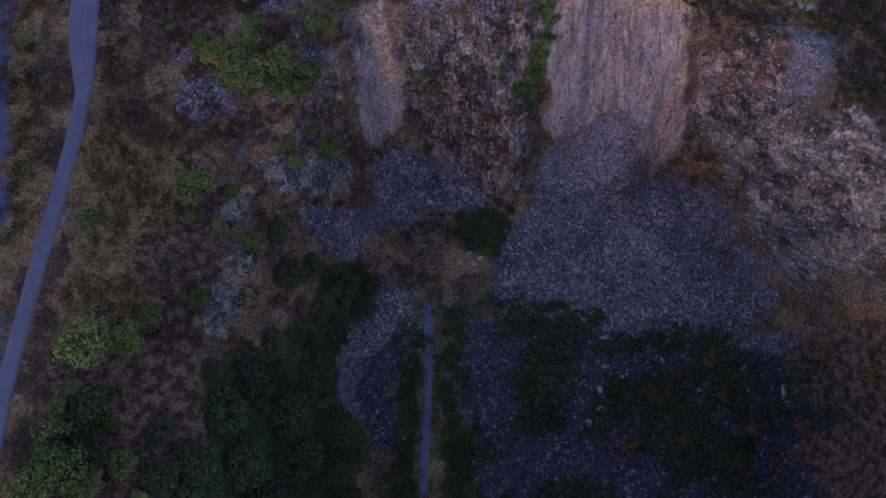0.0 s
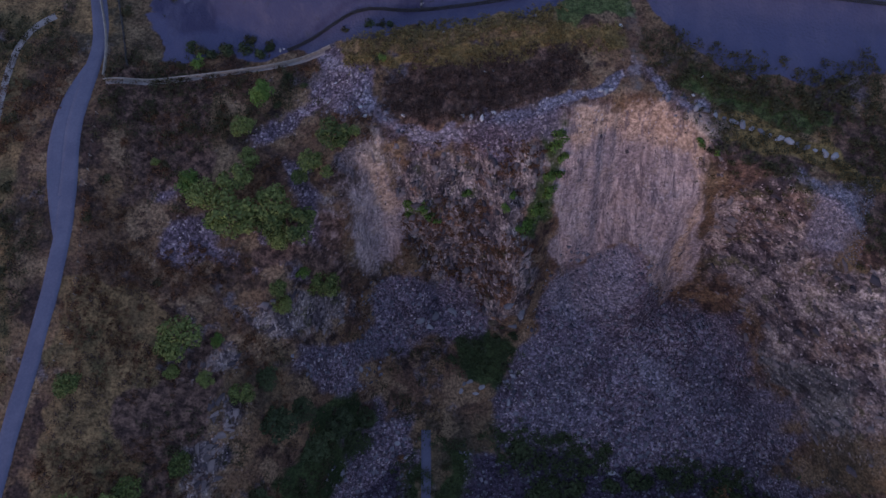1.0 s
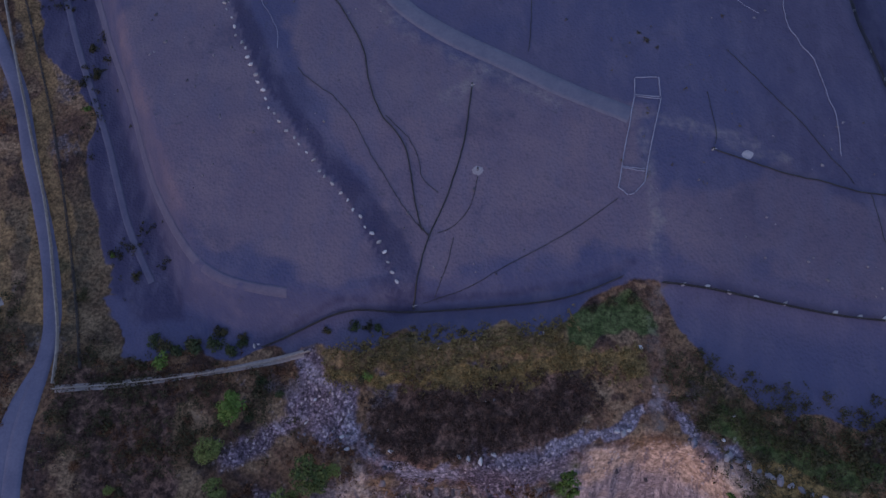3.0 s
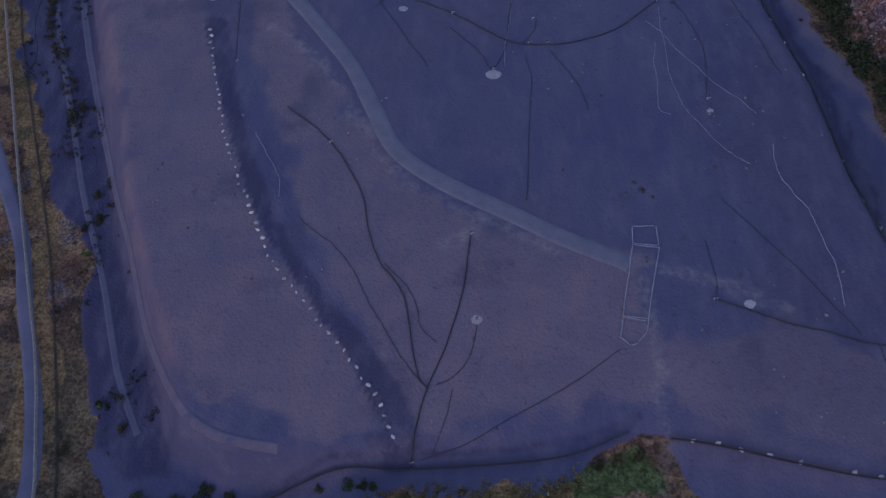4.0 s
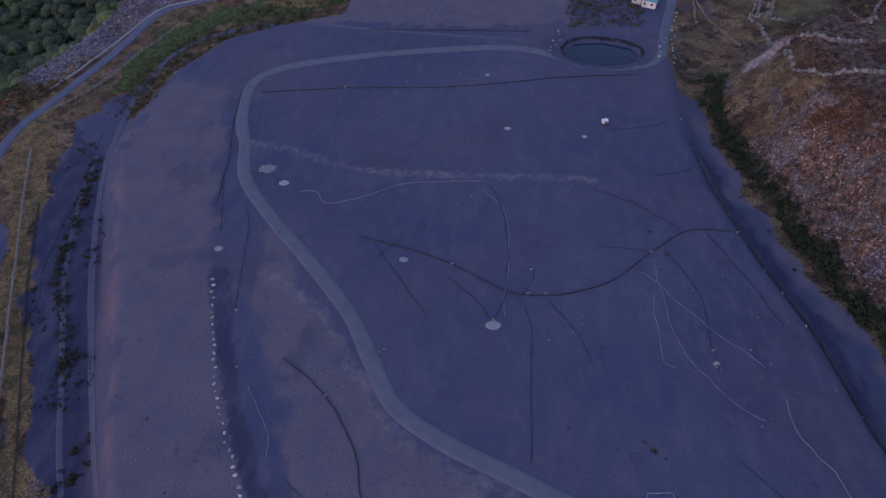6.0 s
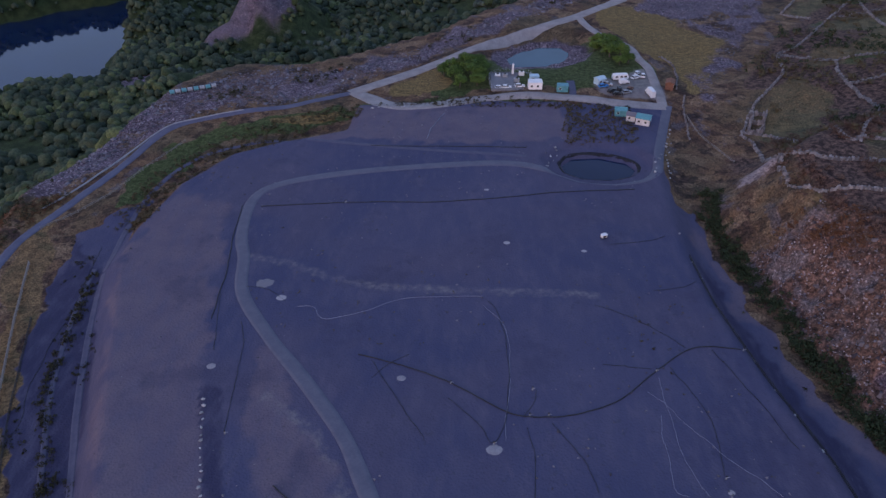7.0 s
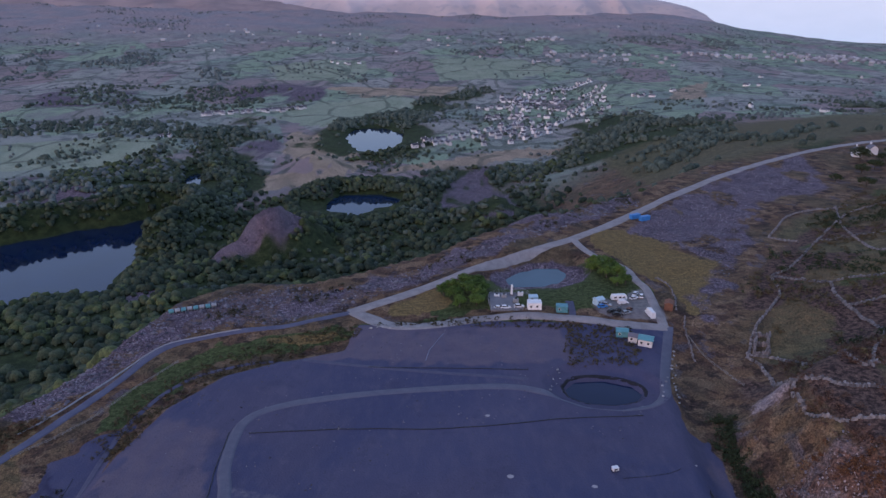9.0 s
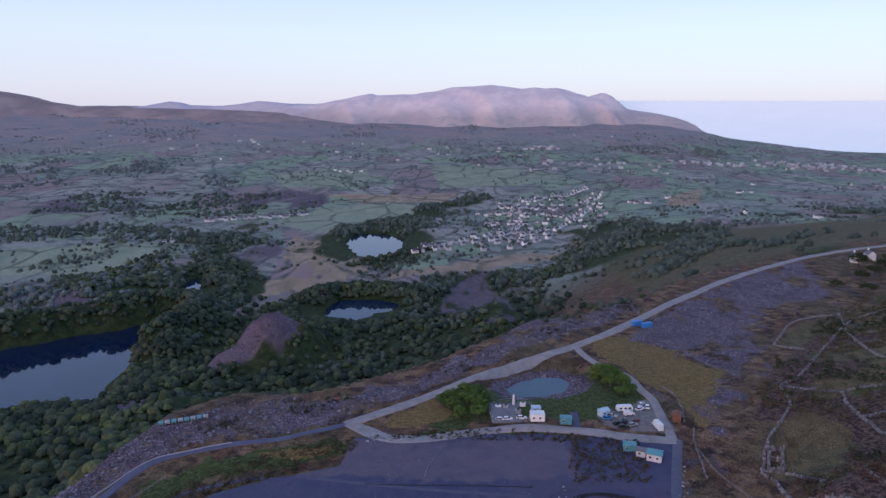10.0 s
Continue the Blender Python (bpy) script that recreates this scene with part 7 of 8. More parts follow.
def post_mesh(tall, thick, material):
    bm = bmesh.new()
    limb(bm, (0, 0, -0.4), (0, 0, tall), thick, thick * 0.9, 6)
    me = bpy.data.meshes.new("post")
    bm.to_mesh(me)
    bm.free()
    me.materials.append(material)
    return me


def fence(line, gap, tall, thick, post_material, rails, rail_material, rail_thick, label, lean=0.0):
    """Posts at even steps, joined by rails or wires at the given heights."""
    p = even(line, gap)
    root = tagged(new("fence"), label, "fence")
    root.location = (p[0, 0], p[0, 1], float(zat(*p[0])))
    mesh = post_mesh(tall, thick, post_material)
    r = random.Random(int(abs(p[0, 0])))
    base = Vector(root.location)
    tops = []
    for x, y in p:
        q = Vector((x, y, float(zat(x, y))))
        part("post", mesh, None, root, m=Matrix.Translation(q - base) @ pose(0, 0, 0, r.uniform(-4, 4) + lean, r.uniform(-4, 4), r.uniform(0, 90)))
        tops.append(q - base)
    for h in rails:
        bm = bmesh.new()
        rings = []
        for k, a in enumerate(tops):
            d = (tops[min(k + 1, len(tops) - 1)] - tops[max(k - 1, 0)]).normalized()
            side = Vector((-d.y, d.x, 0)).normalized() * rail_thick
            up = Vector((0, 0, rail_thick))
            c = a + Vector((0, 0, h + r.uniform(-0.04, 0.04)))
            rings.append([bm.verts.new(c + o) for o in (side + up, up - side, -side - up, side - up)])
        for p0, p1 in zip(rings, rings[1:]):
            for k in range(4):
                bm.faces.new((p0[k], p0[(k + 1) % 4], p1[(k + 1) % 4], p1[k]))
        part("rail", bm, rail_material, root)
    return root


LEFT_FENCE = [(-123, 264), (-115.6, 242.6), (-104.6, 212.6), (-92.9, 180.3), (-88, 166.8), (-76.2, 135.4), (-72, 122), (-68.5, 110), (-67.4, 101.5)]
fence(LEFT_FENCE, 2.6, 1.3, 0.11, TIMBER, (0.45, 0.8, 1.15), TIMBER, 0.09, "pale timber post and rail fence beside the lane")
fence([(-63.6, 104.7), (-65.8, 113), (-71.4, 131.8), (-77.7, 151.9), (-85, 171), (-101, 212), (-111, 242)], 3.2, 1.0, 0.05, PIPE, (0.1, 0.5, 0.9), PIPE, 0.045, "dark wire fence along the ditch")
fence([(-32.1, 109.4), (-26.7, 111.6), (-18.8, 114.6), (-13.8, 115.5), (-5.6, 115.3), (11.9, 116.5), (22.2, 118), (32.7, 122.2)], 2.6, 1.1, 0.06, PIPE, (0.05, 0.35, 0.65, 0.95), PIPE, 0.06, "black mesh fence along the foot of the fill")
fence([(37.5, 120.5), (44.9, 119.5), (57.8, 116.9), (65.9, 115.4), (74, 114.6), (90, 113)], 2.8, 1.1, 0.06, PIPE, (0.05, 0.35, 0.65, 0.95), PIPE, 0.06, "black mesh fence above the quarry")
fence([(65.1, 262), (66.1, 242.2), (68.4, 227.9), (70.8, 215), (75.7, 194.5), (78.3, 171.6), (80.5, 156.3), (86, 137)], 3.0, 1.1, 0.06, PIPE, (0.05, 0.4, 0.75), PIPE, 0.055, "black mesh fence along the edge of the fill")
fence([(-67.2, 100.9), (-49.3, 103.2), (-36.2, 105.5), (-22, 108.7)], 3.0, 1.25, 0.09, TIMBER, (0.3, 0.6, 0.9, 1.15), TIMBER, 0.075, "weathered timber rail fence up to the lane")
fence([(-116, 297), (-128, 281)][::-1] + [(-108, 320), (-100, 338)], 2.4, 1.2, 0.09, TIMBER, (0.5, 0.95), TIMBER, 0.05, "timber posts beside the lane bend")
fence([(-74, 38), (-69.5, 40), (-66, 52), (-66.2, 66), (-67, 80), (-67.3, 99)][1:], 3.0, 1.1, 0.06, TIMBER, (0.5, 0.9), PIPE, 0.012, "old stake and wire fence beside the lane")
fence([(86, 350), (88, 338), (92, 328), (95, 318)], 3, 1.1, 0.07, TIMBER, (0.4, 0.9), TIMBER, 0.05, "pale rail fence below the yard")


ribbon("path", [(-67.2, 100.9), (-52, 102.9), (-41.6, 104.6), (-33, 106.3), (-24.2, 108.2)], 1.25, 0.10, DIRT, "narrow pale gravel path along the fence", "path", 0.3)


# ---- dry stone walls ----
def stone_wall(line, wide=0.9, tall=1.2, label="grey dry stone field wall, tumbled in places"):
    """A field wall of rough stones, one block against the next."""
    r = np.random.default_rng(int(abs(line[0][0] * 3 + line[0][1])))
    verts, faces = [], []
    corner = np.array([(-1, -1, 0), (1, -1, 0), (1, 1, 0), (-1, 1, 0), (-0.7, -0.7, 1), (0.7, -0.7, 1), (0.7, 0.7, 1), (-0.7, 0.7, 1)], float)
    p = even(line, 0.75)
    p = p + np.convolve(r.normal(size=len(p) + 4), np.ones(5) / 5, "valid")[:, None] * 0.45
    for x, y in p:
        for _ in range(2):
            if r.uniform() < 0.06:
                continue
            c = corner * r.uniform(0.75, 1.2, (8, 3)) * np.array([wide / 2, wide / 2, tall * r.uniform(0.5, 1.05)])
            a = r.uniform(0, 3)
            c = np.stack([c[:, 0] * math.cos(a) - c[:, 1] * math.sin(a), c[:, 0] * math.sin(a) + c[:, 1] * math.cos(a), c[:, 2]], -1)
            o = r.normal(size=2) * 0.15
            n = len(verts)
            verts += (c + (x + o[0], y + o[1], float(zat(x, y)) - 0.15)).tolist()
            faces += [[n + i for i in f] for f in ((4, 5, 6, 7), (0, 1, 5, 4), (1, 2, 6, 5), (2, 3, 7, 6), (3, 0, 4, 7))]
    return tagged(new("wall", raw_mesh("wall", verts, faces, WALLING)), label, "wall", "field walls", "structure")


WALL_LINES_A = [[(103, 337), (104, 322), (95, 286), (96, 274), (101, 269), (113, 267), (150, 262)],
    [(103, 337), (110, 351), (115, 359), (128, 376), (135, 388), (140, 407), (150, 414), (171, 440), (194, 469), (220, 500), (240, 511), (300, 540)],
    [(160, 461), (186, 498), (203, 509), (221, 514), (229, 519)],
    [(160, 461), (172, 452)],
    [(155, 388), (150, 372), (148, 361), (148, 353), (147, 335), (135, 316), (124, 303), (119, 294)],
    [(140, 407), (148, 398), (155, 388)],
    [(155, 388), (166, 389), (176, 387), (215, 384)]]
WALL_LINES_B = [[(104, 338), (113, 331), (116, 312), (115, 295), (121, 296), (127, 295), (160, 292)],
    [(98, 294), (103, 285), (113, 283), (121, 282), (155, 278)],
    [(222, 518), (203, 472), (195, 440), (194, 422), (215, 418)],
    [(148, 361), (164, 362), (190, 360)],
    [(178, 450), (205, 452), (240, 446)]]
for line in WALL_LINES_A + WALL_LINES_B:
    stone_wall(line, 0.8, 1.1)
for line in ([(84, 335), (86, 352), (89, 366)], [(87.5, 372), (91, 388), (91, 397), (88, 405)]):
    stone_wall(line, 0.5, 0.9)
# roofless ruin inside the walls
for line in ([(105.6, 338), (110, 337)], [(110, 337), (114.6, 348.6)], [(114.6, 348.6), (110.4, 350)], [(110.4, 350), (105.6, 338)], [(108, 344), (112.4, 343)]):
    stone_wall(line, 0.8, 2.0, "tumbled wall of a roofless stone hut")

# ---- works yard and buildings ----
def block(x0, x1, y0, y1, z0, z1, bevel=0.04):
    bm = bmesh.new()
    bmesh.ops.create_cube(bm, size=1)
    for v in bm.verts:
        v.co = ((x0 + x1) / 2 + v.co.x * (x1 - x0), (y0 + y1) / 2 + v.co.y * (y1 - y0), (z0 + z1) / 2 + v.co.z * (z1 - z0))
    if bevel:
        bmesh.ops.bevel(bm, geom=bm.edges[:], offset=bevel, segments=2, affect="EDGES")
    return bm


def prism(length, wide, z0, ridge, over=0.25, thick=0.14):
    """A pitched roof of two slabs meeting at a ridge along x."""
    bm = bmesh.new()
    L, W = length / 2 + over, wide / 2 + over
    rows = []
    for x in (-L, L):
        rows.append([bm.verts.new(v) for v in ((x, -W, z0 - 0.12), (x, 0, z0 + ridge), (x, W, z0 - 0.12), (x, W, z0 - 0.12 + thick), (x, 0, z0 + ridge + thick), (x, -W, z0 - 0.12 + thick))])
    for k in range(6):
        bm.faces.new((rows[0][k], rows[0][(k + 1) % 6], rows[1][(k + 1) % 6], rows[1][k]))
    bm.faces.new(rows[0][::-1]), bm.faces.new(rows[1])
    bmesh.ops.recalc_face_normals(bm, faces=bm.faces)
    return bm


def gabled(length, wide, tall, ridge):
    """Walls with gable ends."""
    bm = bmesh.new()
    L, W = length / 2, wide / 2
    rows = []
    for x in (-L, L):
        rows.append([bm.verts.new(v) for v in ((x, -W, -0.6), (x, W, -0.6), (x, W, tall), (x, 0, tall + ridge), (x, -W, tall))])
    for k in range(5):
        bm.faces.new((rows[0][k], rows[0][(k + 1) % 5], rows[1][(k + 1) % 5], rows[1][k]))
    bm.faces.new(rows[0][::-1]), bm.faces.new(rows[1])
    bmesh.ops.recalc_face_normals(bm, faces=bm.faces)
    return bm


def stand(name, x, y, turn, label, category, group=""):
    root = tagged(new(name), label, category, group)
    root.matrix_basis = pose(x, y, float(zat(x, y)), 0, 0, turn)
    return root


def cabin(x, y, turn, length, wide, tall, wall, roof, label, pitched=True):
    root = stand("site_cabin", x, y, turn, label, "cabin")
    if pitched:
        part("wall", gabled(length, wide, tall, wide * 0.2), wall, root)
        part("roof", prism(length, wide, tall, wide * 0.2), roof, root)
    else:
        part("wall", block(-length / 2, length / 2, -wide / 2, wide / 2, -0.3, tall), wall, root)
        part("roof", block(-length / 2 - 0.1, length / 2 + 0.1, -wide / 2 - 0.1, wide / 2 + 0.1, tall, tall + 0.15), roof, root)
    for k in range(max(1, int(length // 2.4))):
        wx = -length / 2 + 1.2 + k * 2.4
        w = part("window", block(wx - 0.45, wx + 0.45, -wide / 2 - 0.03, -wide / 2 + 0.03, 1.0, 1.9, 0), WHITE, root)
        part("pane", block(wx - 0.38, wx + 0.38, -wide / 2 - 0.05, -wide / 2, 1.07, 1.83, 0), DARK, w)
    part("door", block(length / 2 - 0.03, length / 2 + 0.04, -0.45, 0.45, 0.1, 2.05, 0.01), DARK, root)
    return root


def container(x, y, turn, paint, label):
    root = stand("shipping_container", x, y, turn, label, "container", "containers")
    bm = bmesh.new()
    n = 40
    for side in (-1.2, 1.2):
        prev = None
        for k in range(n + 1):
            px, py = -3 + 6 * k / n, side * (1 - 0.03 * (k % 2))
            now = (bm.verts.new((px, py, 0.15)), bm.verts.new((px, py, 2.5)))
            if prev:
                bm.faces.new((prev[0], now[0], now[1], prev[1]))
            prev = now
    part("side_panels", bm, paint, root)
    part("roof", block(-3.03, 3.03, -1.22, 1.22, 2.48, 2.6), paint, root)
    part("floor_frame", block(-3.03, 3.03, -1.22, 1.22, 0.0, 0.2), paint, root)
    part("end_panel", block(-3.03, -2.95, -1.2, 1.2, 0.15, 2.5, 0.01), paint, root)
    for s in (-0.61, 0.61):
        door = part("door", block(2.95, 3.03, s - 0.58, s + 0.58, 0.2, 2.45, 0.01), paint, root)
        part("lock_bar", block(3.03, 3.08, s - 0.04, s + 0.04, 0.25, 2.4, 0), STEEL, door)
    return root


def wheel(root, x, y, r=0.34, w=0.22):
    bm = bmesh.new()
    limb(bm, (x, y - w / 2, r), (x, y + w / 2, r), r, r, 14)
    bmesh.ops.holes_fill(bm, edges=bm.edges[:])
    tyre = part("wheel", bm, RUBBER, root)
    bm = bmesh.new()
    limb(bm, (x, y - w / 2 - 0.02, r), (x, y + w / 2 + 0.02, r), r * 0.55, r * 0.55, 10)
    bmesh.ops.holes_fill(bm, edges=bm.edges[:])
    part("rim", bm, STEEL, tyre)


def side_shape(profile, half):
    """A body from its side outline, narrowed towards the top."""
    bm = bmesh.new()
    top = max(z for _, z in profile)
    rows = []
    for s in (-1, 1):
        rows.append([bm.verts.new((x, s * half * (1 - 0.14 * max(0, z - top * 0.55) / (top * 0.45)), z)) for x, z in profile])
    n = len(profile)
    for k in range(n):
        bm.faces.new((rows[0][k], rows[0][(k + 1) % n], rows[1][(k + 1) % n], rows[1][k]))
    bm.faces.new(rows[0][::-1]), bm.faces.new(rows[1])
    bmesh.ops.recalc_face_normals(bm, faces=bm.faces)
    bmesh.ops.bevel(bm, geom=bm.edges[:], offset=0.05, segments=2, affect="EDGES")
    return bm


def car(x, y, turn, paint, label):
    root = stand("car", x, y, turn, label, "car", "parked vehicles")
    part("body", side_shape([(-2.0, 0.3), (2.0, 0.3), (2.05, 0.75), (1.1, 0.92), (-1.95, 0.95), (-2.05, 0.6)], 0.86), paint, root)
    part("cabin_glass", side_shape([(-1.8, 0.92), (1.0, 0.92), (0.35, 1.36), (-1.5, 1.38)], 0.78), DARK, root)
    part("roof", block(-1.45, 0.3, -0.64, 0.64, 1.36, 1.44, 0.03), paint, root)
    for wx in (-1.25, 1.3):
        for wy in (-0.8, 0.8):
            wheel(root, wx, wy)
    for wy in (-0.6, 0.6):
        part("headlight", block(2.0, 2.07, wy - 0.16, wy + 0.16, 0.58, 0.72, 0.01), WHITE, root)
    return root


def van(x, y, turn, paint, label, length=5.4, tall=2.4):
    root = stand("van", x, y, turn, label, "van", "parked vehicles")
    h = length / 2
    part("body", side_shape([(-h, 0.35), (h, 0.35), (h, 0.95), (h - 0.7, 1.15), (h - 1.5, tall - 0.05), (-h + 0.05, tall)], 0.98), paint, root)
    part("windscreen", side_shape([(h - 0.78, 1.2), (h - 0.66, 1.18), (h - 1.38, tall - 0.22), (h - 1.5, tall - 0.22)], 0.85), DARK, root)
    for wx in (-h + 1.0, h - 0.95):
        for wy in (-0.9, 0.9):
            wheel(root, wx, wy, 0.36)
    return root


def touring_caravan(x, y, turn, label):
    root = stand("caravan", x, y, turn, label, "caravan")
    part("body", side_shape([(-3.2, 0.5), (3.1, 0.5), (3.3, 1.4), (2.8, 2.55), (-2.9, 2.6), (-3.3, 1.5)], 1.1), WHITE, root)
    for wx in (-1.8, 0.2, 1.9):
        part("window", block(wx - 0.5, wx + 0.5, -1.13, -1.02, 1.35, 1.95, 0.02), DARK, root)
    for wy in (-0.95, 0.95):
        wheel(root, 0, wy, 0.34)
    return root


cabin(31, 371.6, 2, 5.4, 3.8, 2.8, RENDERED, WHITE, "white flat-roofed site office beside the compound", False)
cabin(31.2, 378.4, 5, 3.6, 2.6, 2.3, PALE_BLUE, PALE_BLUE, "pale blue cabin behind the site office", False)
cabin(41.8, 370, -3, 4.4, 3.0, 2.5, TEAL, TEAL, "teal sheet-metal store cabin", False)
cabin(61.4, 350, -8, 4.2, 3.2, 2.5, TEAL, TEAL, "teal roofed shed on the bank")
cabin(64.6, 345.8, -20, 3.2, 3.2, 2.4, RENDERED, ROOF, "small white shed with a dark roof")
cabin(68.6, 343.2, -22, 5.0, 4.2, 2.7, RENDERED, TEAL, "white workshop with a blue-green sheet roof")
cabin(85, 373.2, 70, 4.2, 3.2, 2.8, RUST, RUST, "rust-red sheet-metal hut beside the track")
cabin(57.4, 376, 30, 3.6, 3.0, 2.4, PALE_BLUE, PALE_BLUE, "pale blue sheet shed in the yard")
container(98.4, 492, 28, BLUE, "bright blue shipping container by the haul road")
container(103, 488.6, 28, BLUE, "bright blue shipping container by the haul road")
touring_caravan(66.6, 381, 8, "long white caravan parked in the yard")
van(75.8, 366, 98, WHITE, "white box van parked at the yard entrance", 6.6, 2.9)
van(67.6, 377.2, 15, WHITE, "small white van in the yard", 4.2, 1.9)
CARS = [(58.4, 372.6, 15, BLUE, "blue car parked in the yard"), (61.2, 368.6, 40, DARK, "dark car parked in the yard"), (64.6, 370.6, 80, DARK, "dark car parked in the yard"), (60.4, 374.6, -20, STEEL, "silver car parked in the yard"),
        (66.8, 367.2, 20, STEEL, "silver car parked in the yard"), (74.8, 386.8, 60, WHITE, "white car parked by the branch track"), (76.6, 384.2, 80, WHITE, "white car parked by the branch track"), (73.2, 382.2, 30, WHITE, "white car parked by the branch track"),
        (63, 365.8, 5, DARK, "dark car parked in the yard"), (68.6, 370.4, 55, RUST, "rust-red car parked in the yard"), (17, 372.4, 0, WHITE, "white car parked in the compound"), (19.6, 372.3, 4, WHITE, "white car parked in the compound"), (25, 372.6, 0, WHITE, "white car parked in the compound")]
for x, y, turn, paint, label in CARS:
    car(x, y, turn, paint, label)
ribbon("road", [(45, 363.5), (46, 370), (46, 379)], 3.0, 0.08, SLATE_TRACK, "short dirt track beside the store cabin", "path", 0.3)

# black liner round the lower pond
LINER = plain("matt_liner", (0.012, 0.012, 0.016), (0.03, 0.03, 0.036), 1.5, 0.95)
liner = [(x, y) for x, y in LOW_POND] + [LOW_POND[0]]
ribbon("pond_liner", [(48.4 + (x - 48.4) * 1.04, 313.8 + (y - 313.8) * 1.05) for x, y in liner], 1.1, 0.05, LINER, "black plastic liner round the lower pond", "pond liner", 0.05)
# fenced concrete compound with its flare stack
pad = stand("compound_pad", 21.5, 378.4, 0, "pale concrete pad of the fenced gas compound", "pad")
part("slab", block(-8, 8, -8.5, 8, -0.6, 0.18), CONCRETE, pad)
part("kerb", block(-8, 8, 7.6, 8, 0.18, 0.5), CONCRETE, pad)
stack = stand("flare_stack", 22.8, 384.6, 0, "tall white flare stack on a plinth", "flare stack")
part("plinth", block(-0.9, 0.9, -0.9, 0.9, -0.2, 0.7), CONCRETE, stack)
for name, r, z0, z1 in (("lower_tube", 0.5, 0.6, 2.6), ("upper_tube", 0.38, 2.6, 4.7), ("rim", 0.45, 4.6, 4.85)):
    bm = bmesh.new()
    limb(bm, (0, 0, z0), (0, 0, z1), r, r, 14)
    part(name, bm, WHITE, stack)
for k, (x, y) in enumerate(((16.5, 383.5), (19.5, 382.4), (26.4, 383.6), (24, 377))):
    unit = stand("plant_unit", x, y, 0, "grey steel plant unit in the compound", "machine", "compound plant")
    part("casing", block(-1.1, 1.1, -0.7, 0.7, 0.15, 1.7), STEEL if k % 2 else WHITE, unit)
    part("vent", block(-0.5, 0.5, -0.4, 0.4, 1.7, 1.95), DARK, unit)
    part("skid", block(-1.2, 1.2, -0.75, 0.75, 0.0, 0.16), PIPE, unit)
fence([(13.9, 370.4), (28.4, 370.4), (28.6, 386), (13.9, 386), (13.9, 370.4)], 2.5, 2.0, 0.05, STEEL, (0.1, 0.7, 1.3, 1.95), STEEL, 0.03, "galvanised mesh fence round the compound")

# pump unit on the fill
pump = stand("pump_unit", 42.4, 268.6, 20, "white pump unit on a skid on the slate fill", "machine")
part("housing", block(-0.8, 0.8, -0.5, 0.5, 0.25, 1.15), WHITE, pump)
part("panel", block(-0.45, 0.45, -0.54, -0.49, 0.45, 0.95, 0.01), DARK, pump)
part("roof", block(-0.9, 0.9, -0.6, 0.6, 1.15, 1.22), WHITE, pump)
for s in (-0.35, 0.35):
    part("skid_rail", block(-1.0, 1.0, s - 0.08, s + 0.08, 0.0, 0.3), PIPE, pump)
# stock of pipe drums and plant beside the haul road
for k in range(8):
    x, y = -117 + 2.2 * k, 371.9 + 0.95 * k
    drum = stand("tank", x, y, 23, "blue-white plastic tank in a row beside the haul road", "tank", "tank row")
    bm = bmesh.new()
    limb(bm, (-0.95, 0, 0.95), (0.95, 0, 0.95), 0.85, 0.85, 14)
    bmesh.ops.holes_fill(bm, edges=bm.edges[:])
    part("barrel", bm, STEEL if k % 2 else TEAL, drum)
    for s in (-0.6, 0.6):
        part("cradle", block(s - 0.12, s + 0.12, -0.8, 0.8, -0.2, 0.5), STEEL, drum)
digger = stand("site_dumper", -52, 396, 30, "small dark dumper parked on the slate bank", "dumper")
part("skip", side_shape([(0.1, 0.7), (1.6, 0.8), (1.9, 1.5), (0.0, 1.5)], 0.9), RUST, digger)
part("chassis", block(-1.8, 1.2, -0.6, 0.6, 0.45, 0.8), DARK, digger)
part("seat", block(-1.5, -0.7, -0.35, 0.35, 0.8, 1.4), DARK, digger)
for wx in (-1.1, 0.9):
    for wy in (-0.8, 0.8):
        wheel(digger, wx, wy, 0.5, 0.3)
# stones along the tracks
rng = random.Random(11)
for line, step in (([(78, 340), (73, 320), (69.5, 305)], 2.6), ([(31, 312), (33, 318), (36, 326)], 2.2), ([(-34, 359), (-26, 358.5), (-18, 360)], 2.0), ([(66, 308), (70, 322)], 3.5), ([(-52, 384), (-46, 388), (-42, 392)], 2.2)):
    for k, (x, y) in enumerate(even(line, step)):
        set_stone(BOULDERS[k % 5], "boulder", x + rng.uniform(-1, 1), y + rng.uniform(-1, 1), rng.uniform(0.6, 1.1), "pale boulder beside the gravel road", "roadside boulders")
ribbon("kerb", [(-133, 292), (-126, 306), (-118, 330), (-110, 346), (-98, 353), (-84, 358)], 0.4, 0.4, plain("pale_kerb", (0.2, 0.2, 0.22), (0.32, 0.31, 0.33), 2), "pale concrete barrier along the bend of the lane", "kerb", 0.02)
bay = [(-71.2, 68), (-72.6, 76), (-73.8, 84), (-74.0, 92), (-73.0, 99), (-71, 106)]
ribbon("layby", bay, 3.2 * np.sin(np.linspace(0.12, math.pi - 0.12, len(soften(bay)))) ** 0.7, 0.12, TARMAC, "worn tarmac lay-by beside the lane", "road")


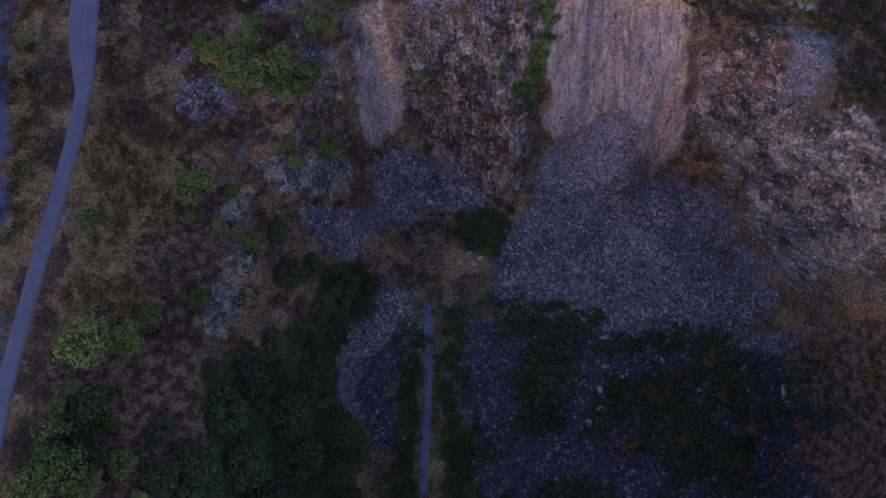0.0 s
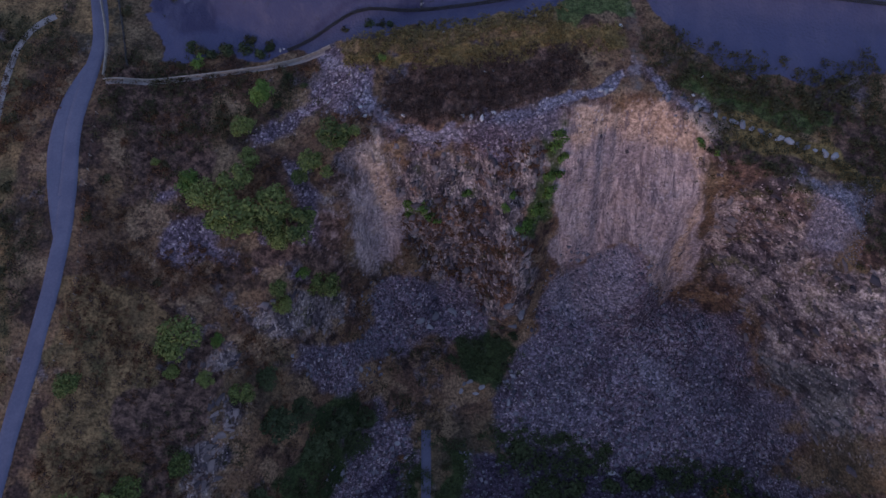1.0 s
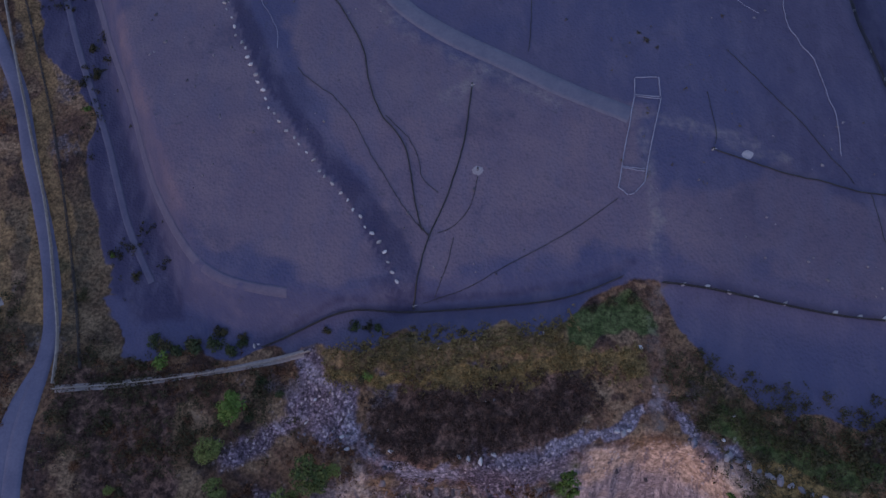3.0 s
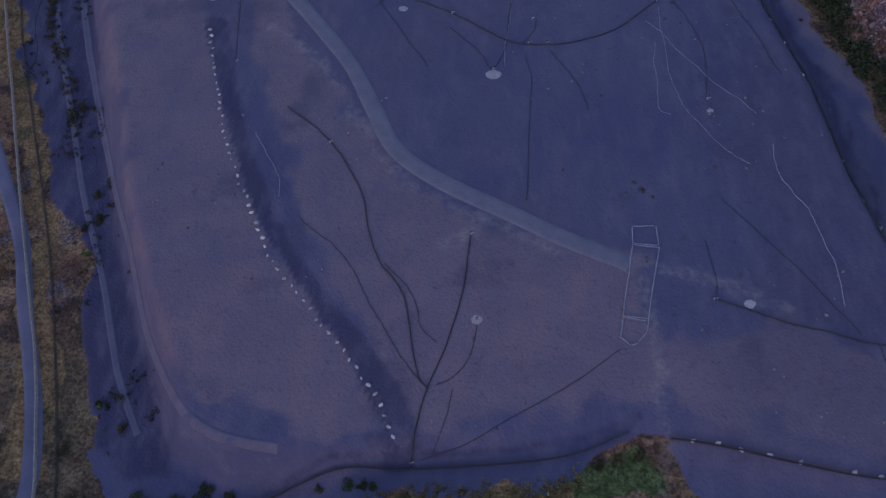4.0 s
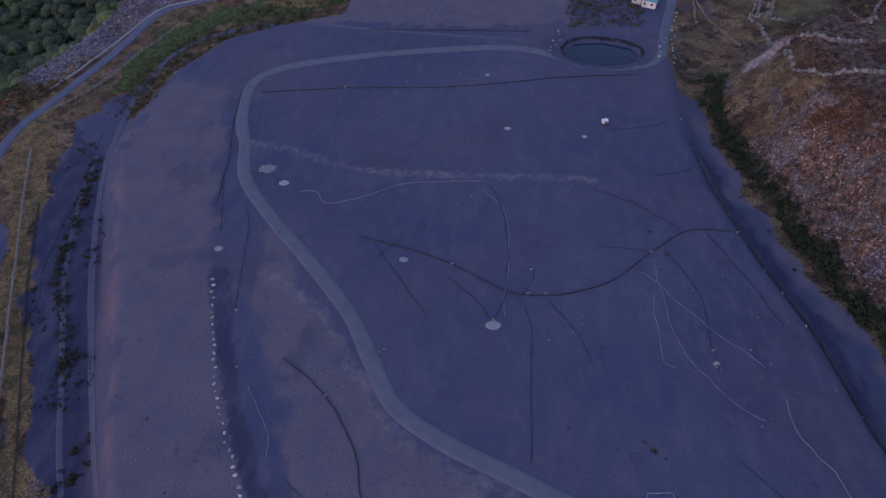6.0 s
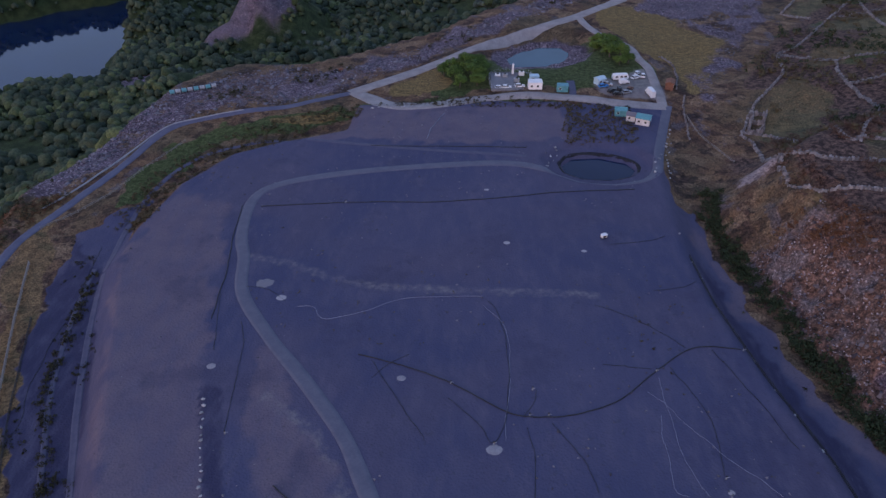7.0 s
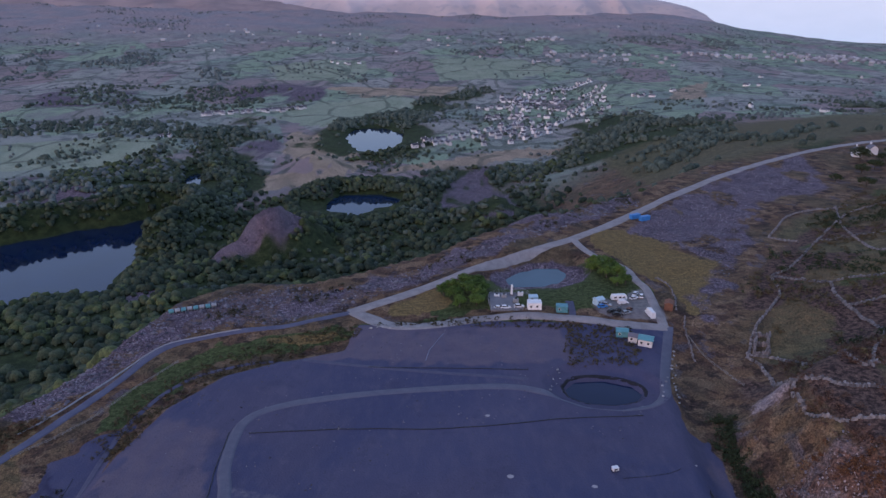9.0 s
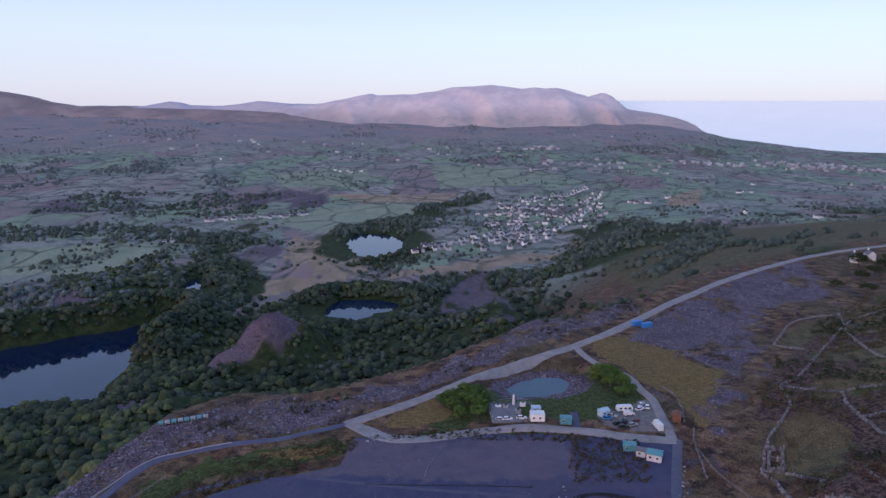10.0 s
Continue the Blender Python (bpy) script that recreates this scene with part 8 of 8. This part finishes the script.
# ---- houses in the valley ----
def house_kind(length, wide, tall, chimneys, windows):
    meshes = {}

    def keep(name, bm, mat):
        me = bpy.data.meshes.new(name)
        bm.to_mesh(me)
        bm.free()
        me.materials.append(mat)
        meshes[name] = me

    keep("wall", gabled(length, wide, tall, wide * 0.42), RENDERED)
    keep("roof", prism(length, wide, tall, wide * 0.42, 0.3, 0.2), ROOF)
    keep("chimney", block(length / 2 - 1.0, length / 2 - 0.2, -0.5, 0.5, tall + 1.2, tall + wide * 0.42 + 1.4, 0), RENDERED)
    keep("window", block(-0.55, 0.55, -0.05, 0.05, -0.7, 0.7, 0), DARK)
    return meshes, length, wide, tall, windows


HOUSES = [house_kind(9, 6.5, 5.0, 1, 3), house_kind(12, 7, 5.2, 1, 4), house_kind(7.5, 6, 4.6, 1, 2), house_kind(15, 7.5, 4.2, 1, 4)]


def house(x, y, turn, kind, label, group):
    meshes, length, wide, tall, windows = HOUSES[kind]
    root = stand("house", x, y, turn, label, "house", group)
    part("wall", meshes["wall"], None, root)
    part("roof", meshes["roof"], None, root)
    part("chimney", meshes["chimney"], None, root)
    for k in range(windows):
        wx = -length / 2 + length * (k + 0.5) / windows
        part("window", meshes["window"], None, root, m=Matrix.Translation((wx, -wide / 2 - 0.03, tall * 0.62)))
    return root


VILLAGE = [(-99, 1284), (-76, 1388), (14, 1466), (37, 1606), (30, 1794), (111, 2024), (178, 2075), (293, 2110), (411, 2142), (380, 1900), (303, 1561), (201, 1631), (151, 1453), (86, 1371), (3, 1323), (-74, 1271)]
rng = random.Random(21)
placed = []
STREETS = [[(-80, 1330), (-20, 1390), (60, 1470), (110, 1600), (130, 1800), (160, 1950), (230, 2080)], [(20, 1400), (90, 1440), (170, 1530), (230, 1640), (290, 1760), (300, 1830)], [(60, 1500), (120, 1500), (190, 1540)],
           [(50, 1620), (120, 1640), (220, 1640)], [(40, 1750), (130, 1760), (250, 1740)], [(70, 1880), (150, 1880), (260, 1850)], [(250, 2060), (310, 2120), (390, 2200)], [(300, 1900), (350, 1980), (380, 2080)], [(100, 1400), (170, 1480)]]
for street in STREETS:
    pts = even(street, 15)
    for k, (x, y) in enumerate(pts[1:-1]):
        d = pts[k + 2] - pts[k]
        turn = math.degrees(math.atan2(d[1], d[0]))
        for side in (-1, 1):
            px, py = x - side * math.sin(radians(turn)) * rng.uniform(9, 15), y + side * math.cos(radians(turn)) * rng.uniform(9, 15)
            if rng.random() < 0.56 and all((px - a) ** 2 + (py - b) ** 2 > 85 for a, b in placed):
                placed.append((px, py))
                house(px, py, turn + rng.uniform(-6, 6) + (0 if side > 0 else 180), rng.choice((0, 0, 1, 2)), "white-rendered village house with a grey slate roof", "village houses")
    ribbon("road", street, 6, 0.9, DIRT, "grey village street between the houses", ragged=0)
rows = random.Random(33)
for j in range(34):
    y = 1275 + j * 25.5
    for i in range(34):
        x = -100 + i * 15.5 + rows.uniform(-3, 3)
        py = y + rows.uniform(-5, 5)
        if signed(np.array([x]), np.array([py]), VILLAGE)[0] < 4 and rows.random() < 0.13 and all((x - a) ** 2 + ((py - b) * 0.7) ** 2 > 110 for a, b in placed):
            placed.append((x, py))
            house(x, py, rows.choice((20, 24, 28, 110, 200)) + rows.uniform(-8, 8), rows.choice((0, 0, 1, 2)), "pale-rendered terraced village house with a dark slate roof", "village houses")
for k in range(34):
    t = k / 33
    house(-578 + 205 * t + rng.uniform(-6, 6), 1648 + 128 * t + rng.uniform(-14, 14), 32 + rng.uniform(-5, 5), rng.choice((0, 1, 1, 2)), "white cottage in a long row across the fields", "row of cottages")
for k, (x, y) in enumerate([(-420, 2500), (-395, 2510), (-380, 2490), (-440, 2515), (-350, 2520), (420, 1800), (432, 1815), (445, 1790), (408, 1820), (520, 1900), (530, 1910), (760, 2050), (772, 2060), (790, 2040), (560, 1500), (640, 1380), (648, 1392), (250, 1520),
                            (-560, 1390), (-548, 1400), (-410, 1060), (-425, 1066), (-900, 2700), (-700, 3000), (-250, 2800), (-100, 3000), (-60, 3010), (150, 3100), (-500, 3300), (-900, 3200), (240, 2600), (260, 2605), (330, 2620), (900, 2300), (690, 2500), (1200, 2300)]):
    house(x, y, rng.uniform(0, 180), rng.choice((0, 1, 2, 3)), "lone white farmhouse among the fields", "farmhouses")
for x, y in ((305, 655), (322, 665), (340, 640)):
    house(x, y, rng.uniform(0, 90), 2, "white hill cottage among dark trees", "hill cottages")


def far_town(name, count, cx, cy, wide, deep, label, seed, tall=7):
    """A far cluster of roofs and gables, too small to pick apart."""
    r = np.random.default_rng(seed)
    verts, faces = [], []
    for _ in range(count):
        x, y = cx + r.normal() * wide / 2, cy + r.normal() * deep / 2
        z, a, L, W = float(zat(x, y)), r.uniform(0, 3.1), r.uniform(5, 10), r.uniform(3.5, 5)
        n = len(verts)
        for sx in (-L, L):
            for py, pz in ((-W, -2), (W, -2), (W, tall * 0.7), (0, tall * 1.2), (-W, tall * 0.7)):
                verts.append((x + sx * math.cos(a) - py * math.sin(a), y + sx * math.sin(a) + py * math.cos(a), z + pz))
        faces += [[n + i for i in f] for f in ((0, 1, 2, 3, 4), (9, 8, 7, 6, 5), (1, 6, 7, 2), (2, 7, 8, 3), (3, 8, 9, 4), (4, 9, 5, 0))]
    return tagged(new(name, raw_mesh(name, verts, faces, RENDERED_FAR)), label, "town", kind="stuff")


RENDERED_FAR = plain("far_houses", (0.17, 0.17, 0.19), (0.46, 0.45, 0.46), 3, spread_by="island")
far_town("distant_town", 150, 1440, 2900, 260, 130, "far town of white and grey houses", 501)
far_town("distant_town", 40, 340, 3230, 100, 60, "far village below the mountain", 502)
far_town("distant_town", 34, 960, 2850, 150, 60, "far row of pale works buildings", 503)
far_town("distant_town", 36, 500, 2700, 500, 200, "scattered far farmsteads", 504)
far_town("distant_town", 40, -600, 3200, 1300, 400, "scattered far farmsteads", 505)
far_town("distant_town", 14, 1300, 2250, 160, 60, "far hamlet on the hillside", 506)
